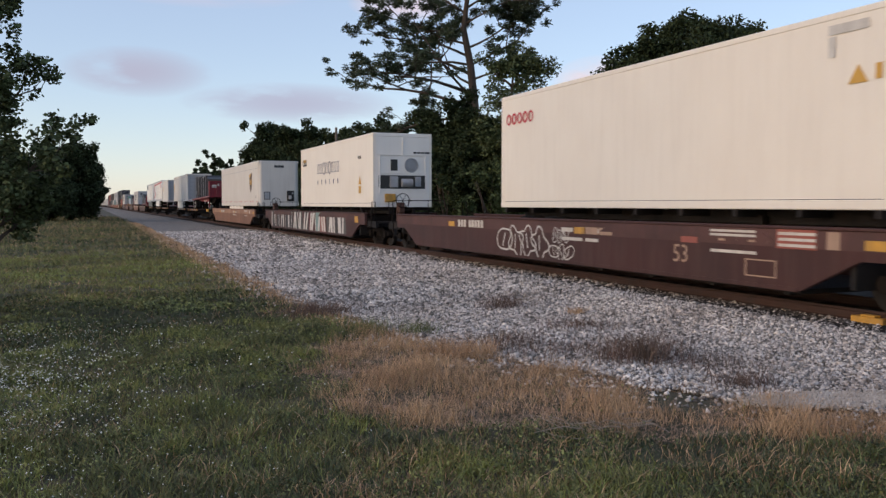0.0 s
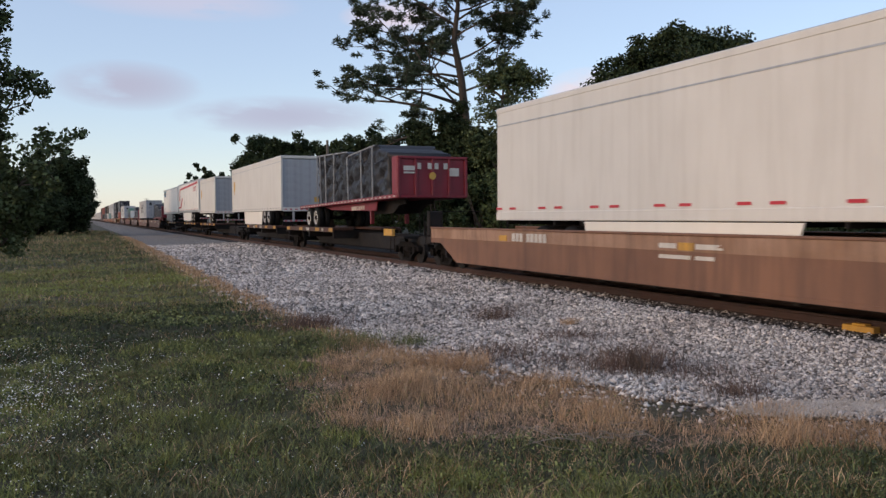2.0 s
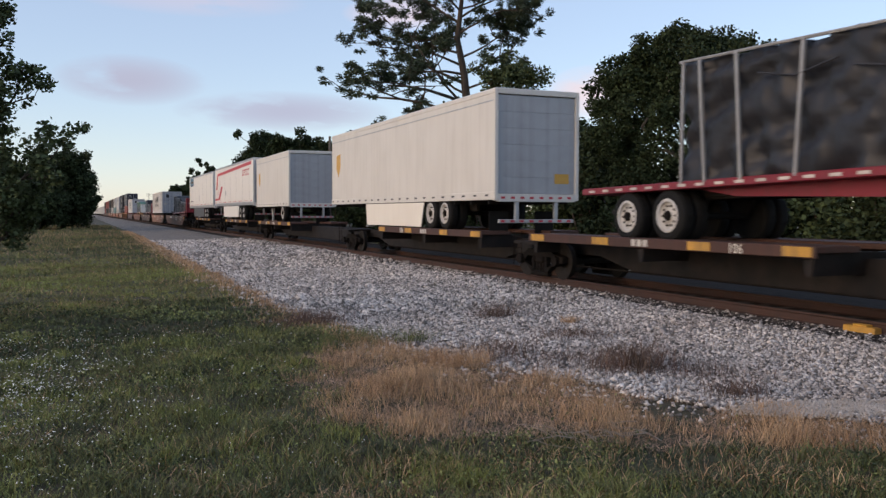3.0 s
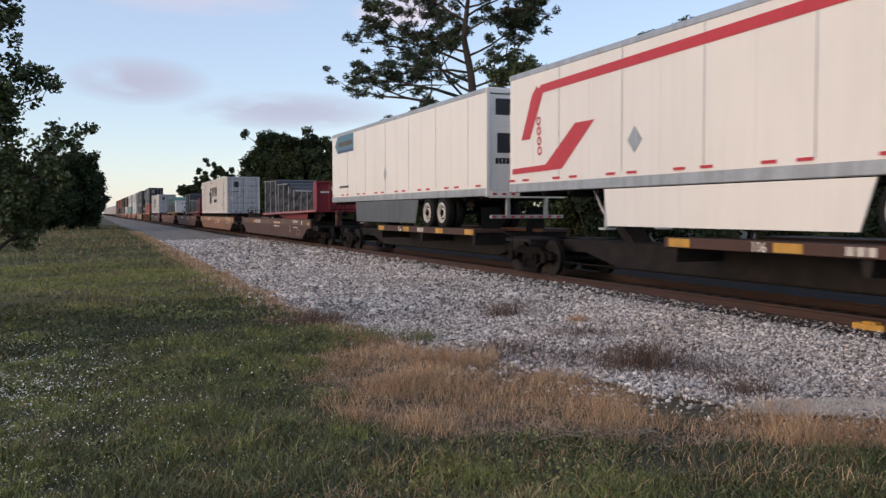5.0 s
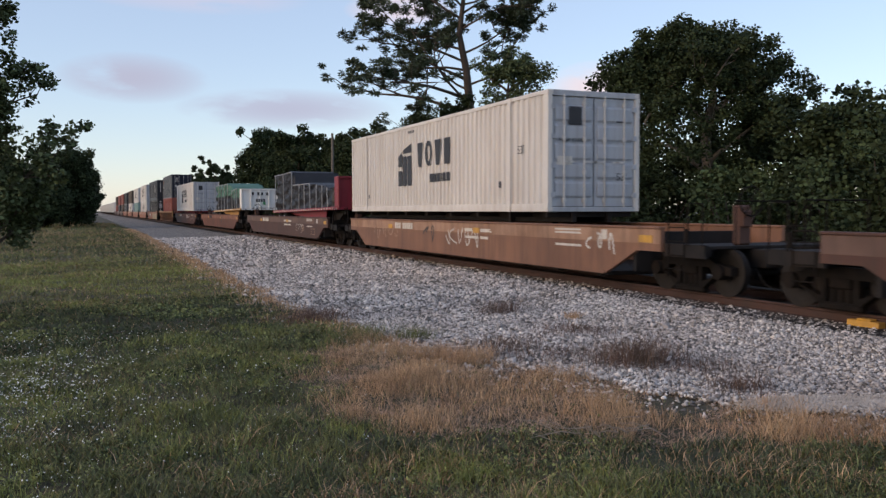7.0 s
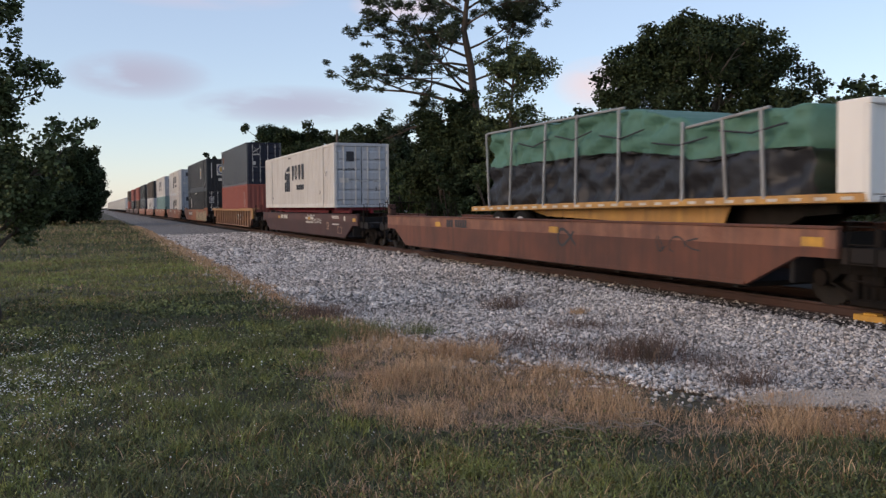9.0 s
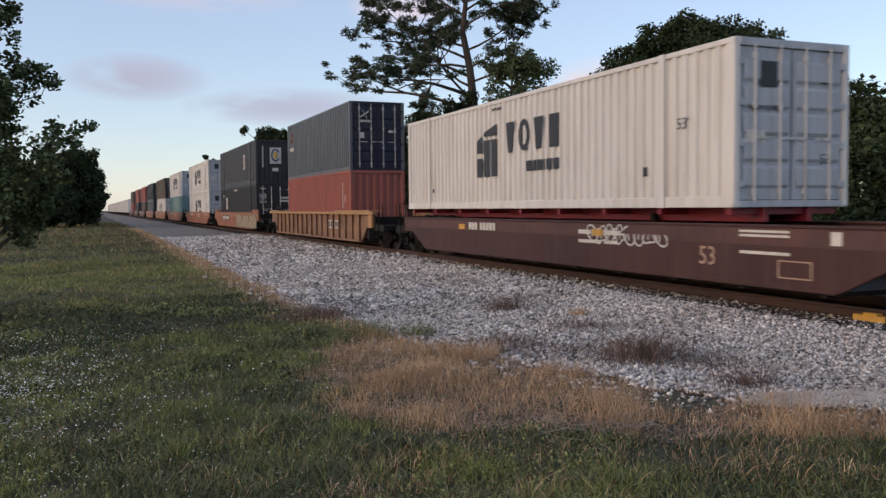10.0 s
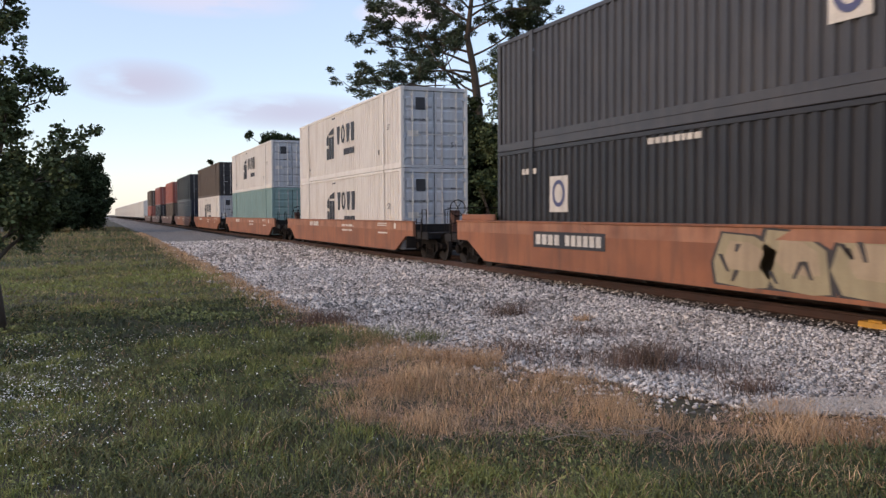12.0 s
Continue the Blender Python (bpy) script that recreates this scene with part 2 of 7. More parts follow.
M = {
    "soil": material("soil_and_thatch", (0.062, 0.060, 0.028), 0.95, second=(0.095, 0.070, 0.040), amount=1.0, scale=0.6, fine=9, bump=0.8, fine_mix=0.9, fine_dark=0.4),
    # The near-black grain paints in the shade of gaps between stones.
    "ballast_bed": material("ballast_bed", (0.33, 0.298, 0.265), 0.95, second=(0.20, 0.172, 0.148), amount=0.8, scale=0.8, fine=19, bump=1.0, fine_mix=1.0, fine_dark=0.12),
    "stone": material("ballast_stone", (0.56, 0.515, 0.475), 0.9, second=(0.33, 0.29, 0.26), amount=0.85, scale=0.5, fine=60, bump=0.3, island=0.8, spec=0.2),
    "sand": material("pale_stone_dust", (0.60, 0.53, 0.46), 0.95, second=(0.42, 0.36, 0.30), amount=0.9, scale=3.0, fine=30, bump=0.6, fine_mix=0.5),
    # Oil grime, with the shade under the train darkened into the colour.
    "oily_shaded_bed": material("oily_shaded_track_bed", (0.028, 0.024, 0.022), 0.95, second=(0.05, 0.043, 0.038), amount=0.7, scale=1.5, fine=18, bump=1.0, fine_mix=0.9, fine_dark=0.3, spec=0.2),
    "rail": material("rusty_rail", (0.060, 0.026, 0.018), 0.8, second=(0.035, 0.02, 0.015), amount=0.8, scale=3, fine=60, bump=0.3),
    "rail_top": material("worn_rail_head", (0.035, 0.030, 0.028), 0.75, 0.1, scale=5, bump=0.05, spec=0.2),
    "tie": material("creosoted_wood", (0.07, 0.055, 0.045), 0.9, scale=3, fine=30, bump=0.4, stretch=(1, 8, 1)),
    "yellow": material("yellow_paint", (0.62, 0.33, 0.045), 0.6, scale=6, second=(0.4, 0.21, 0.05), amount=0.7, dirt=GRIME, dirt_amount=0.6),
    "grass": material("grass_blade", (0.190, 0.185, 0.066), 0.7, second=(0.180, 0.140, 0.070), amount=1.0, scale=0.9, fine=5, bump=0, island=0.6, fine_mix=0.5),
    "lush": material("lush_grass_blade", (0.145, 0.165, 0.055), 0.65, second=(0.090, 0.105, 0.042), scale=1.3, fine=5, bump=0, island=0.55, fine_mix=0.4),
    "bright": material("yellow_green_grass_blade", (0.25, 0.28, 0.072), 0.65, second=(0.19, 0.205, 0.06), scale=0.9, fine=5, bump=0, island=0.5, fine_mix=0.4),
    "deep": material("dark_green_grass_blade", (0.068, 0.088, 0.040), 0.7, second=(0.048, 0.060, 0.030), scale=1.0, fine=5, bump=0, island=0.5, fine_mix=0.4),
    "thatch": material("matted_pale_thatch", (0.50, 0.345, 0.245), 0.85, second=(0.34, 0.205, 0.13), amount=0.9, scale=1.6, fine=8, bump=0, island=0.5, fine_mix=0.4),
    "weed_leaf": material("clover_leaf", (0.205, 0.235, 0.085), 0.7, second=(0.17, 0.15, 0.065), scale=1.0, fine=6, bump=0, island=0.6, spec=0.3),
    "weed_leaf_dark": material("dark_weed_leaf", (0.050, 0.078, 0.028), 0.7, second=(0.060, 0.060, 0.030), scale=1.0, fine=6, bump=0, island=0.6, spec=0.3),
    "dry": material("dry_grass_blade", (0.58, 0.395, 0.235), 0.8, second=(0.37, 0.225, 0.135), amount=1.0, scale=1.3, fine=6, bump=0, island=0.55, fine_mix=0.45),
    "weed": material("red_brown_weed", (0.14, 0.085, 0.07), 0.8, second=(0.10, 0.085, 0.05), scale=2, fine=9, bump=0, island=0.4),
    "flower": material("white_petal", (0.8, 0.8, 0.74), 0.7, bump=0, scale=8, amount=0.1),
    "bark": material("bark", (0.085, 0.065, 0.05), 0.9, second=(0.05, 0.04, 0.03), scale=2, fine=14, bump=0.8, stretch=(3, 3, 0.6)),
    "pale_bark": material("pale_bark", (0.20, 0.17, 0.14), 0.9, scale=2, fine=14, bump=0.6, stretch=(3, 3, 0.6)),
    "leaf": material("broad_leaf", (0.040, 0.056, 0.026), 0.75, second=(0.024, 0.038, 0.016), scale=0.5, fine=3, bump=0, island=0.5, spec=0.12),
    "leaf_mid": material("scrub_leaf", (0.072, 0.098, 0.042), 0.75, second=(0.044, 0.064, 0.026), scale=0.5, fine=3, bump=0, island=0.5, spec=0.12),
    "leaf_light": material("light_leaf", (0.080, 0.102, 0.045), 0.7, second=(0.038, 0.060, 0.022), scale=0.5, fine=3, bump=0, island=0.5, spec=0.2),
    "needle": material("pine_needle", (0.040, 0.060, 0.026), 0.6, second=(0.028, 0.045, 0.018), scale=0.5, fine=3, bump=0, island=0.4),
    "pole_wood": material("weathered_pole", (0.16, 0.14, 0.12), 0.9, scale=3, stretch=(4, 4, 0.3)),
    "black": material("black_grimy_steel", (0.013, 0.012, 0.012), 0.75, spec=0.2, second=(0.03, 0.023, 0.02), amount=0.8, scale=2.5, bump=0.2),
    "twig": material("bleached_twig", (0.36, 0.29, 0.23), 0.8, scale=6),
    "iron": material("cast_iron_truck", (0.011, 0.010, 0.0095), 0.9, spec=0.08, second=(0.024, 0.018, 0.015), amount=0.6, scale=4, bump=0.3),
    "wheel": material("worn_wheel_steel", (0.018, 0.016, 0.015), 0.75, 0.1, spec=0.2, second=(0.032, 0.026, 0.022), scale=5),
    "tyre": material("tyre_rubber", (0.014, 0.014, 0.014), 0.85, spec=0.2, scale=6, bump=0.2),
    "rim": material("white_painted_rim", (0.62, 0.60, 0.57), 0.5, dirt=GRIME, dirt_amount=0.6, scale=5),
    "alu": material("dull_aluminium", (0.52, 0.52, 0.53), 0.45, 0.7, scale=3, dirt=(0.2, 0.18, 0.16), dirt_amount=0.5),
    "steel_door": material("grey_door_panel", (0.40, 0.41, 0.43), 0.5, 0.2, scale=1.2, dirt=(0.2, 0.19, 0.18), dirt_amount=0.5),
    "cream": material("cream_white_panel", (0.80, 0.75, 0.66), 0.5, second=(0.74, 0.68, 0.59), amount=0.5, scale=0.8, bump=0.03, dirt=(0.42, 0.36, 0.28), dirt_amount=0.10, fine_mix=0.04),
    "white": material("white_gel_coat", (0.80, 0.77, 0.72), 0.4, second=(0.74, 0.71, 0.66), amount=0.5, scale=0.7, bump=0.02, dirt=(0.45, 0.40, 0.33), dirt_amount=0.10, fine_mix=0.03),
    "grey_white": material("grey_white_panel", (0.66, 0.63, 0.58), 0.5, second=(0.58, 0.55, 0.50), amount=0.5, scale=0.7, bump=0.02, dirt=(0.33, 0.29, 0.24), dirt_amount=0.2, fine_mix=0.05),
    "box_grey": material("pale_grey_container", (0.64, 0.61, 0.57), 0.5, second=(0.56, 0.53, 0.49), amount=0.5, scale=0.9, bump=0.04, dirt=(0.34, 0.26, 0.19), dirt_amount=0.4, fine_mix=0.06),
    # Grey door paint with the unlit end's cool shade mixed into its colour.
    "box_door_shaded": material("shaded_grey_container_door", (0.43, 0.445, 0.475), 0.5, second=(0.33, 0.345, 0.37), amount=0.6, scale=1.4, bump=0.04, dirt=(0.20, 0.17, 0.15), dirt_amount=0.5, fine_mix=0.1),
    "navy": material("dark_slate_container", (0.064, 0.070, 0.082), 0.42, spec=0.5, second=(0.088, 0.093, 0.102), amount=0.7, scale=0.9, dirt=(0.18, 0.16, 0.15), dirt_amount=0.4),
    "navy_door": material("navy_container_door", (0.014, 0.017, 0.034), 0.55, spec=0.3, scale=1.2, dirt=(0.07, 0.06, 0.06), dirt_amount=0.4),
    "coal": material("black_container", (0.018, 0.018, 0.022), 0.46, spec=0.4, second=(0.030, 0.029, 0.030), amount=0.6, scale=1, dirt=(0.06, 0.05, 0.045), dirt_amount=0.4),
    "coal_faded": material("faded_black_container", (0.046, 0.047, 0.054), 0.5, spec=0.4, second=(0.062, 0.061, 0.066), amount=0.7, scale=1, dirt=(0.10, 0.09, 0.085), dirt_amount=0.4),
    "red_box": material("brick_red_container", (0.33, 0.088, 0.062), 0.6, second=(0.25, 0.070, 0.052), amount=0.7, scale=0.9, dirt=(0.16, 0.09, 0.07), dirt_amount=0.35),
    "teal_box": material("teal_container", (0.20, 0.32, 0.31), 0.6, scale=1, dirt=GRIME, dirt_amount=0.3),
    "brown_box": material("brown_container", (0.10, 0.07, 0.05), 0.6, scale=1, dirt=GRIME, dirt_amount=0.3),
    "maroon": material("maroon_car_paint", (0.064, 0.022, 0.018), 0.6, second=(0.040, 0.018, 0.016), amount=0.8, scale=0.7, dirt=(0.088, 0.048, 0.038), dirt_amount=0.55, bump=0.1, spec=0.35),
    "brown_car": material("brown_car_paint", (0.088, 0.041, 0.030), 0.65, second=(0.058, 0.029, 0.023), amount=0.8, scale=0.7, dirt=(0.045, 0.030, 0.024), dirt_amount=0.75, bump=0.1, spec=0.35),
    "rust": material("rust_brown_car_paint", (0.165, 0.062, 0.038), 0.65, second=(0.095, 0.042, 0.030), amount=1.0, scale=1.0, dirt=(0.055, 0.033, 0.026), dirt_amount=0.85, bump=0.1, spec=0.35),
    "rust_pale": material("chalked_rust_paint", (0.28, 0.125, 0.075), 0.7, second=(0.13, 0.055, 0.04), amount=1.0, scale=1.6, dirt=(0.10, 0.06, 0.05), dirt_amount=0.75),
    "ochre": material("faded_ochre_car_paint", (0.24, 0.115, 0.066), 0.65, second=(0.15, 0.07, 0.042), amount=0.8, scale=0.7, dirt=(0.09, 0.05, 0.035), dirt_amount=0.8, bump=0.1),
    "orange": material("rusty_orange_car_paint", (0.30, 0.115, 0.056), 0.65, second=(0.19, 0.074, 0.040), amount=0.9, scale=0.9, dirt=(0.11, 0.06, 0.042), dirt_amount=0.85, bump=0.1, spec=0.35),
    "maroon_pale": material("chalked_maroon_paint", (0.105, 0.044, 0.037), 0.7, second=(0.062, 0.027, 0.023), amount=0.9, scale=1.1, dirt=(0.05, 0.025, 0.02), dirt_amount=0.7),
    "brown_pale": material("chalked_brown_paint", (0.15, 0.088, 0.067), 0.7, second=(0.082, 0.046, 0.035), amount=0.9, scale=1.1, dirt=(0.05, 0.032, 0.025), dirt_amount=0.7),
    "ochre_pale": material("chalked_ochre_paint", (0.40, 0.24, 0.16), 0.7, second=(0.24, 0.125, 0.07), amount=0.9, scale=1.1, dirt=(0.10, 0.06, 0.04), dirt_amount=0.75),
    "orange_pale": material("chalked_orange_paint", (0.36, 0.165, 0.095), 0.7, second=(0.22, 0.085, 0.045), amount=1.0, scale=1.4, dirt=(0.12, 0.07, 0.05), dirt_amount=0.75),
    "tan": material("rust_streaked_tan_paint", (0.30, 0.155, 0.080), 0.7, second=(0.115, 0.058, 0.036), amount=1.0, scale=1.6, dirt=(0.07, 0.038, 0.028), dirt_amount=0.9, bump=0.15),
    "tan_top": material("yellow_top_chord", (0.42, 0.22, 0.075), 0.65, second=(0.33, 0.19, 0.09), amount=0.8, scale=1.5, dirt=GRIME, dirt_amount=0.4),
    "pale_rust": material("pale_chalked_paint", (0.42, 0.28, 0.20), 0.7, scale=3, dirt=GRIME, dirt_amount=0.3),
    "flat_red": material("red_trailer_paint", (0.24, 0.014, 0.026), 0.5, second=(0.17, 0.012, 0.02), amount=0.6, scale=1.5, dirt=(0.10, 0.03, 0.03), dirt_amount=0.4),
    "flat_yellow": material("worn_yellow_trailer_paint", (0.55, 0.30, 0.08), 0.6, second=(0.36, 0.18, 0.07), amount=0.7, scale=2, dirt=GRIME, dirt_amount=0.5),
    "tarp": material("black_tarpaulin", (0.020, 0.021, 0.026), 0.5, spec=0.35, second=(0.030, 0.031, 0.037), amount=0.6, scale=1.2, bump=0.25, fine=9),
    "tarp_green": material("green_tarpaulin", (0.075, 0.185, 0.14), 0.7, second=(0.055, 0.14, 0.105), amount=0.6, scale=1.2, bump=0.2, fine=12),
    "stake": material("galvanised_stake", (0.42, 0.41, 0.40), 0.5, 0.4, scale=4, dirt=GRIME, dirt_amount=0.4),
    "chalk": material("faded_white_marking", (0.62, 0.58, 0.52), 0.7, scale=5, dirt=GRIME, dirt_amount=0.35),
    "ink": material("black_marking", (0.025, 0.025, 0.03), 0.6, scale=4, amount=0.3),
    "blue_ink": material("dark_blue_marking", (0.07, 0.08, 0.17), 0.6, scale=4, amount=0.3),
    "red_ink": material("red_marking", (0.55, 0.035, 0.05), 0.5, scale=4, amount=0.3),
    "brown_ink": material("brown_marking", (0.10, 0.055, 0.03), 0.5, scale=4, amount=0.3),
    "gold_ink": material("gold_marking", (0.60, 0.34, 0.06), 0.5, scale=4, amount=0.3),
    "teal_ink": material("teal_blue_marking", (0.07, 0.19, 0.27), 0.5, scale=4, amount=0.3),
    "green_ink": material("green_marking", (0.04, 0.30, 0.11), 0.6, scale=4, amount=0.3),
    "spray_pale": material("pale_spray_paint", (0.62, 0.60, 0.56), 0.6, scale=3, dirt=GRIME, dirt_amount=0.35),
    "spray_grey": material("olive_grey_spray_paint", (0.30, 0.25, 0.15), 0.6, scale=3, dirt=GRIME, dirt_amount=0.35),
    "spray_tan": material("tan_spray_paint", (0.36, 0.275, 0.18), 0.6, scale=3, dirt=GRIME, dirt_amount=0.4),
    "spray_mid": material("grey_spray_paint", (0.085, 0.080, 0.077), 0.6, scale=3, dirt=GRIME, dirt_amount=0.4),
    "spray_wine": material("wine_red_spray_paint", (0.11, 0.018, 0.022), 0.6, scale=3, dirt=GRIME, dirt_amount=0.3),
    "spray_dark": material("dark_spray_paint", (0.035, 0.03, 0.03), 0.6, scale=3),
    "glass_dark": material("dark_opening", (0.012, 0.012, 0.014), 0.3, scale=4),
}


# ---- mesh helpers ----
class Build:
    """Gathers vertices and faces of one mesh."""

    def __init__(self):
        self.v, self.f, self.marks = [], [], []

    def add(self, verts, faces):
        k = len(self.v)
        self.marks.append((k, len(self.f)))
        self.v.extend(verts)
        self.f.extend([tuple(i + k for i in face) for face in faces])
        return self

    def box(self, x0, x1, y0, y1, z0, z1, c=0.0):
        if c <= 0:
            p = [(x, y, z) for x in (x0, x1) for y in (y0, y1) for z in (z0, z1)]
            return self.add(p, [(0, 1, 3, 2), (4, 6, 7, 5), (0, 4, 5, 1), (2, 3, 7, 6), (0, 2, 6, 4), (1, 5, 7, 3)])
        verts, ix = [], {}
        for a in (0, 1):
            for b in (0, 1):
                for d in (0, 1):
                    base = ((x0, x1)[a], (y0, y1)[b], (z0, z1)[d])
                    inn = (base[0] + (c, -c)[a], base[1] + (c, -c)[b], base[2] + (c, -c)[d])
                    for k in range(3):
                        ix[a, b, d, k] = len(verts)
                        verts.append(tuple(base[j] if j == k else inn[j] for j in range(3)))
        faces = []
        for a in (0, 1):
            faces.append(tuple(ix[a, b, d, 0] for b, d in ((0, 0), (1, 0), (1, 1), (0, 1))))
            faces.append(tuple(ix[b, a, d, 1] for b, d in ((0, 0), (1, 0), (1, 1), (0, 1))))
            faces.append(tuple(ix[b, d, a, 2] for b, d in ((0, 0), (1, 0), (1, 1), (0, 1))))
        for a in (0, 1):
            for b in (0, 1):
                faces.append((ix[a, b, 0, 0], ix[a, b, 1, 0], ix[a, b, 1, 1], ix[a, b, 0, 1]))
                faces.append((ix[a, 0, b, 0], ix[a, 1, b, 0], ix[a, 1, b, 2], ix[a, 0, b, 2]))
                faces.append((ix[0, a, b, 1], ix[1, a, b, 1], ix[1, a, b, 2], ix[0, a, b, 2]))
                for d in (0, 1):
                    faces.append((ix[a, b, d, 0], ix[a, b, d, 1], ix[a, b, d, 2]))
        return self.add(verts, faces)

    def tube(self, path, radii, n=8, caps=True):
        """A tapered tube along a path."""
        path = [Vector(p) for p in path]
        if not isinstance(radii, (list, tuple)):
            radii = [radii] * len(path)
        verts, faces = [], []
        for i, p in enumerate(path):
            d = (path[min(i + 1, len(path) - 1)] - path[max(i - 1, 0)]).normalized()
            a = d.orthogonal().normalized() if i == 0 else (a - d * a.dot(d)).normalized()
            b = d.cross(a)
            for k in range(n):
                w = 2 * math.pi * k / n
                verts.append(tuple(p + (a * math.cos(w) + b * math.sin(w)) * radii[i]))
        for i in range(len(path) - 1):
            for k in range(n):
                faces.append((i * n + k, i * n + (k + 1) % n, (i + 1) * n + (k + 1) % n, (i + 1) * n + k))
        if caps:
            faces.append(tuple(range(n))[::-1])
            faces.append(tuple(range((len(path) - 1) * n, len(path) * n)))
        return self.add(verts, faces)

    def lathe(self, centre, profile, n=20, open_front=False):
        """Turned about the x axis: profile of (x, radius)."""
        verts, faces = [], []
        for x, r in profile:
            for k in range(n):
                w = 2 * math.pi * k / n
                verts.append((centre[0] + x, centre[1] + r * math.cos(w), centre[2] + r * math.sin(w)))
        m = len(profile)
        for i in range(m - 1):
            for k in range(n):
                faces.append((i * n + k, i * n + (k + 1) % n, (i + 1) * n + (k + 1) % n, (i + 1) * n + k))
        if not open_front:
            faces.append(tuple(range(n)))
        faces.append(tuple(range((m - 1) * n, m * n)))
        return self.add(verts, faces)

    def prism(self, poly, x0, x1):
        """A (y, z) outline pulled along x."""
        n = len(poly)
        verts = [(x0, y, z) for y, z in poly] + [(x1, y, z) for y, z in poly]
        faces = [tuple(range(n)), tuple(range(n, 2 * n))]
        faces += [(i, (i + 1) % n, n + (i + 1) % n, n + i) for i in range(n)]
        return self.add(verts, faces)

    def mesh(self, name, normals=True):
        me = bpy.data.meshes.new(name)
        me.from_pydata(self.v, [], self.f)
        if normals:
            bm = bmesh.new()
            bm.from_mesh(me)
            bmesh.ops.recalc_face_normals(bm, faces=bm.faces)
            bm.to_mesh(me)
            bm.free()
        me.update()
        return me


SPLIT = {"side_marking", "door_marking", "marking", "graffiti", "graffiti_edge", "door_frame", "end_marking", "number_bar", "headboard_marking", "headboard_note",
         "side_note", "arrow_bar", "web_bar", "warning_sign", "tail_strip", "mud_flap", "landing_leg", "leg", "well_floor", "emblem_ground", "emblem", "side_stripe", "rub_rail",
         "shield_gold", "maker_plate", "reflector_strip", "strap", "hinge", "headboard", "side_rail", "side_wall", "body", "main_beam"}


def part(name, build, mat, parent, label="", smooth=False):
    """One mesh object under a thing or under a part; loose pieces of some kinds become objects of their own."""
    if isinstance(build, Build) and name in SPLIT and len(build.marks) > 1:
        ends = build.marks[1:] + [(len(build.v), len(build.f))]
        for (v0, f0), (v1, f1) in zip(build.marks, ends):
            piece = Build().add(build.v[v0:v1], [tuple(i - v0 for i in face) for face in build.f[f0:f1]])
            ob = part(name, piece, mat, parent, label, smooth)
        return ob
    me = build.mesh(name) if isinstance(build, Build) else build
    me.materials.clear()
    me.materials.append(M[mat])
    if smooth:
        me.polygons.foreach_set("use_smooth", [True] * len(me.polygons))
    ob = new(name, me)
    ob.parent = parent
    return tagged(ob, label)


def thing(name, label, category, group="", kind=""):
    return tagged(new(name), label, category, group, kind)


def solid(name, build, mat, label, category, group="", kind="", smooth=False):
    ob = part(name, build, mat, None, label, smooth)
    return tagged(ob, label, category, group, kind)


def raw_mesh(name, verts, faces, sizes):
    """A mesh from numpy arrays: faces of one size each."""
    me = bpy.data.meshes.new(name)
    me.vertices.add(len(verts))
    me.vertices.foreach_set("co", np.asarray(verts, np.float32).ravel())
    loops = np.asarray(faces, np.int32).ravel()
    me.loops.add(len(loops))
    me.loops.foreach_set("vertex_index", loops)
    count = len(loops) // sizes
    me.polygons.add(count)
    me.polygons.foreach_set("loop_start", np.arange(count, dtype=np.int32) * sizes)
    me.update(calc_edges=True)
    me.validate()
    return me


def lettering(text, size, parent, m, mat, name="marking"):
    """Readable words, laid 4 mm before a face."""
    cu = bpy.data.curves.new("letters", "FONT")
    cu.body, cu.size, cu.extrude, cu.resolution_u = text, size, 0.001, 2
    ob = bpy.data.objects.new("letters", cu)
    scene.collection.objects.link(ob)
    bpy.context.view_layer.update()
    me = bpy.data.meshes.new_from_object(ob.evaluated_get(bpy.context.evaluated_depsgraph_get()))
    bpy.data.objects.remove(ob)
    bpy.data.curves.remove(cu)
    o = part(name, me, mat, parent)
    o.matrix_basis = m
    return o


def side_text(x, y, z):
    """Letters on a face that looks to -x, read along -y."""
    return Matrix.Translation((x, y, z)) @ Matrix(((0, 0, -1, 0), (-1, 0, 0, 0), (0, 1, 0, 0), (0, 0, 0, 1)))


def end_text(x, y, z):
    """Letters on a face that looks to -y."""
    return Matrix.Translation((x, y, z)) @ Matrix(((1, 0, 0, 0), (0, 0, -1, 0), (0, 1, 0, 0), (0, 0, 0, 1)))


def side_bars(build, x, y, z, widths, h, gap=0.05, t=0.004):
    """Bars in place of writing on a face that looks to -x, from y towards -y."""
    for w in widths:
        build.box(x - t, x + 0.001, y - w, y, z, z + h)
        y -= w + gap
    return build


def end_bars(build, x, y, z, widths, h, gap=0.04, t=0.004):
    for w in widths:
        build.box(x, x + w, y - t, y + 0.001, z, z + h)
        x += w + gap
    return build


def side_ring(build, x, y, z, ry, rz, w, n=20, t=0.004, start=0.0, sweep=1.0):
    """A ring or an arc as a marking on a face that looks to -x."""
    verts, faces = [], []
    for k in range(n + 1):
        a = 2 * math.pi * (start + sweep * k / n)
        for s in (0, 1):
            verts.append((x - t, y + (ry - w * s) * math.cos(a), z + (rz - w * s) * math.sin(a)))
    faces = [(2 * k, 2 * k + 1, 2 * k + 3, 2 * k + 2) for k in range(n)]
    return build.add(verts, faces)


def poly_side(build, x, pts, t=0.004):
    """A flat filled shape of (y, z) points on a face that looks to -x."""
    return build.prism(pts, x - t, x)


# ---- ground, ballast, rails ----
def smooth01(a, b, x):
    s = np.clip((x - a) / (b - a), 0, 1)
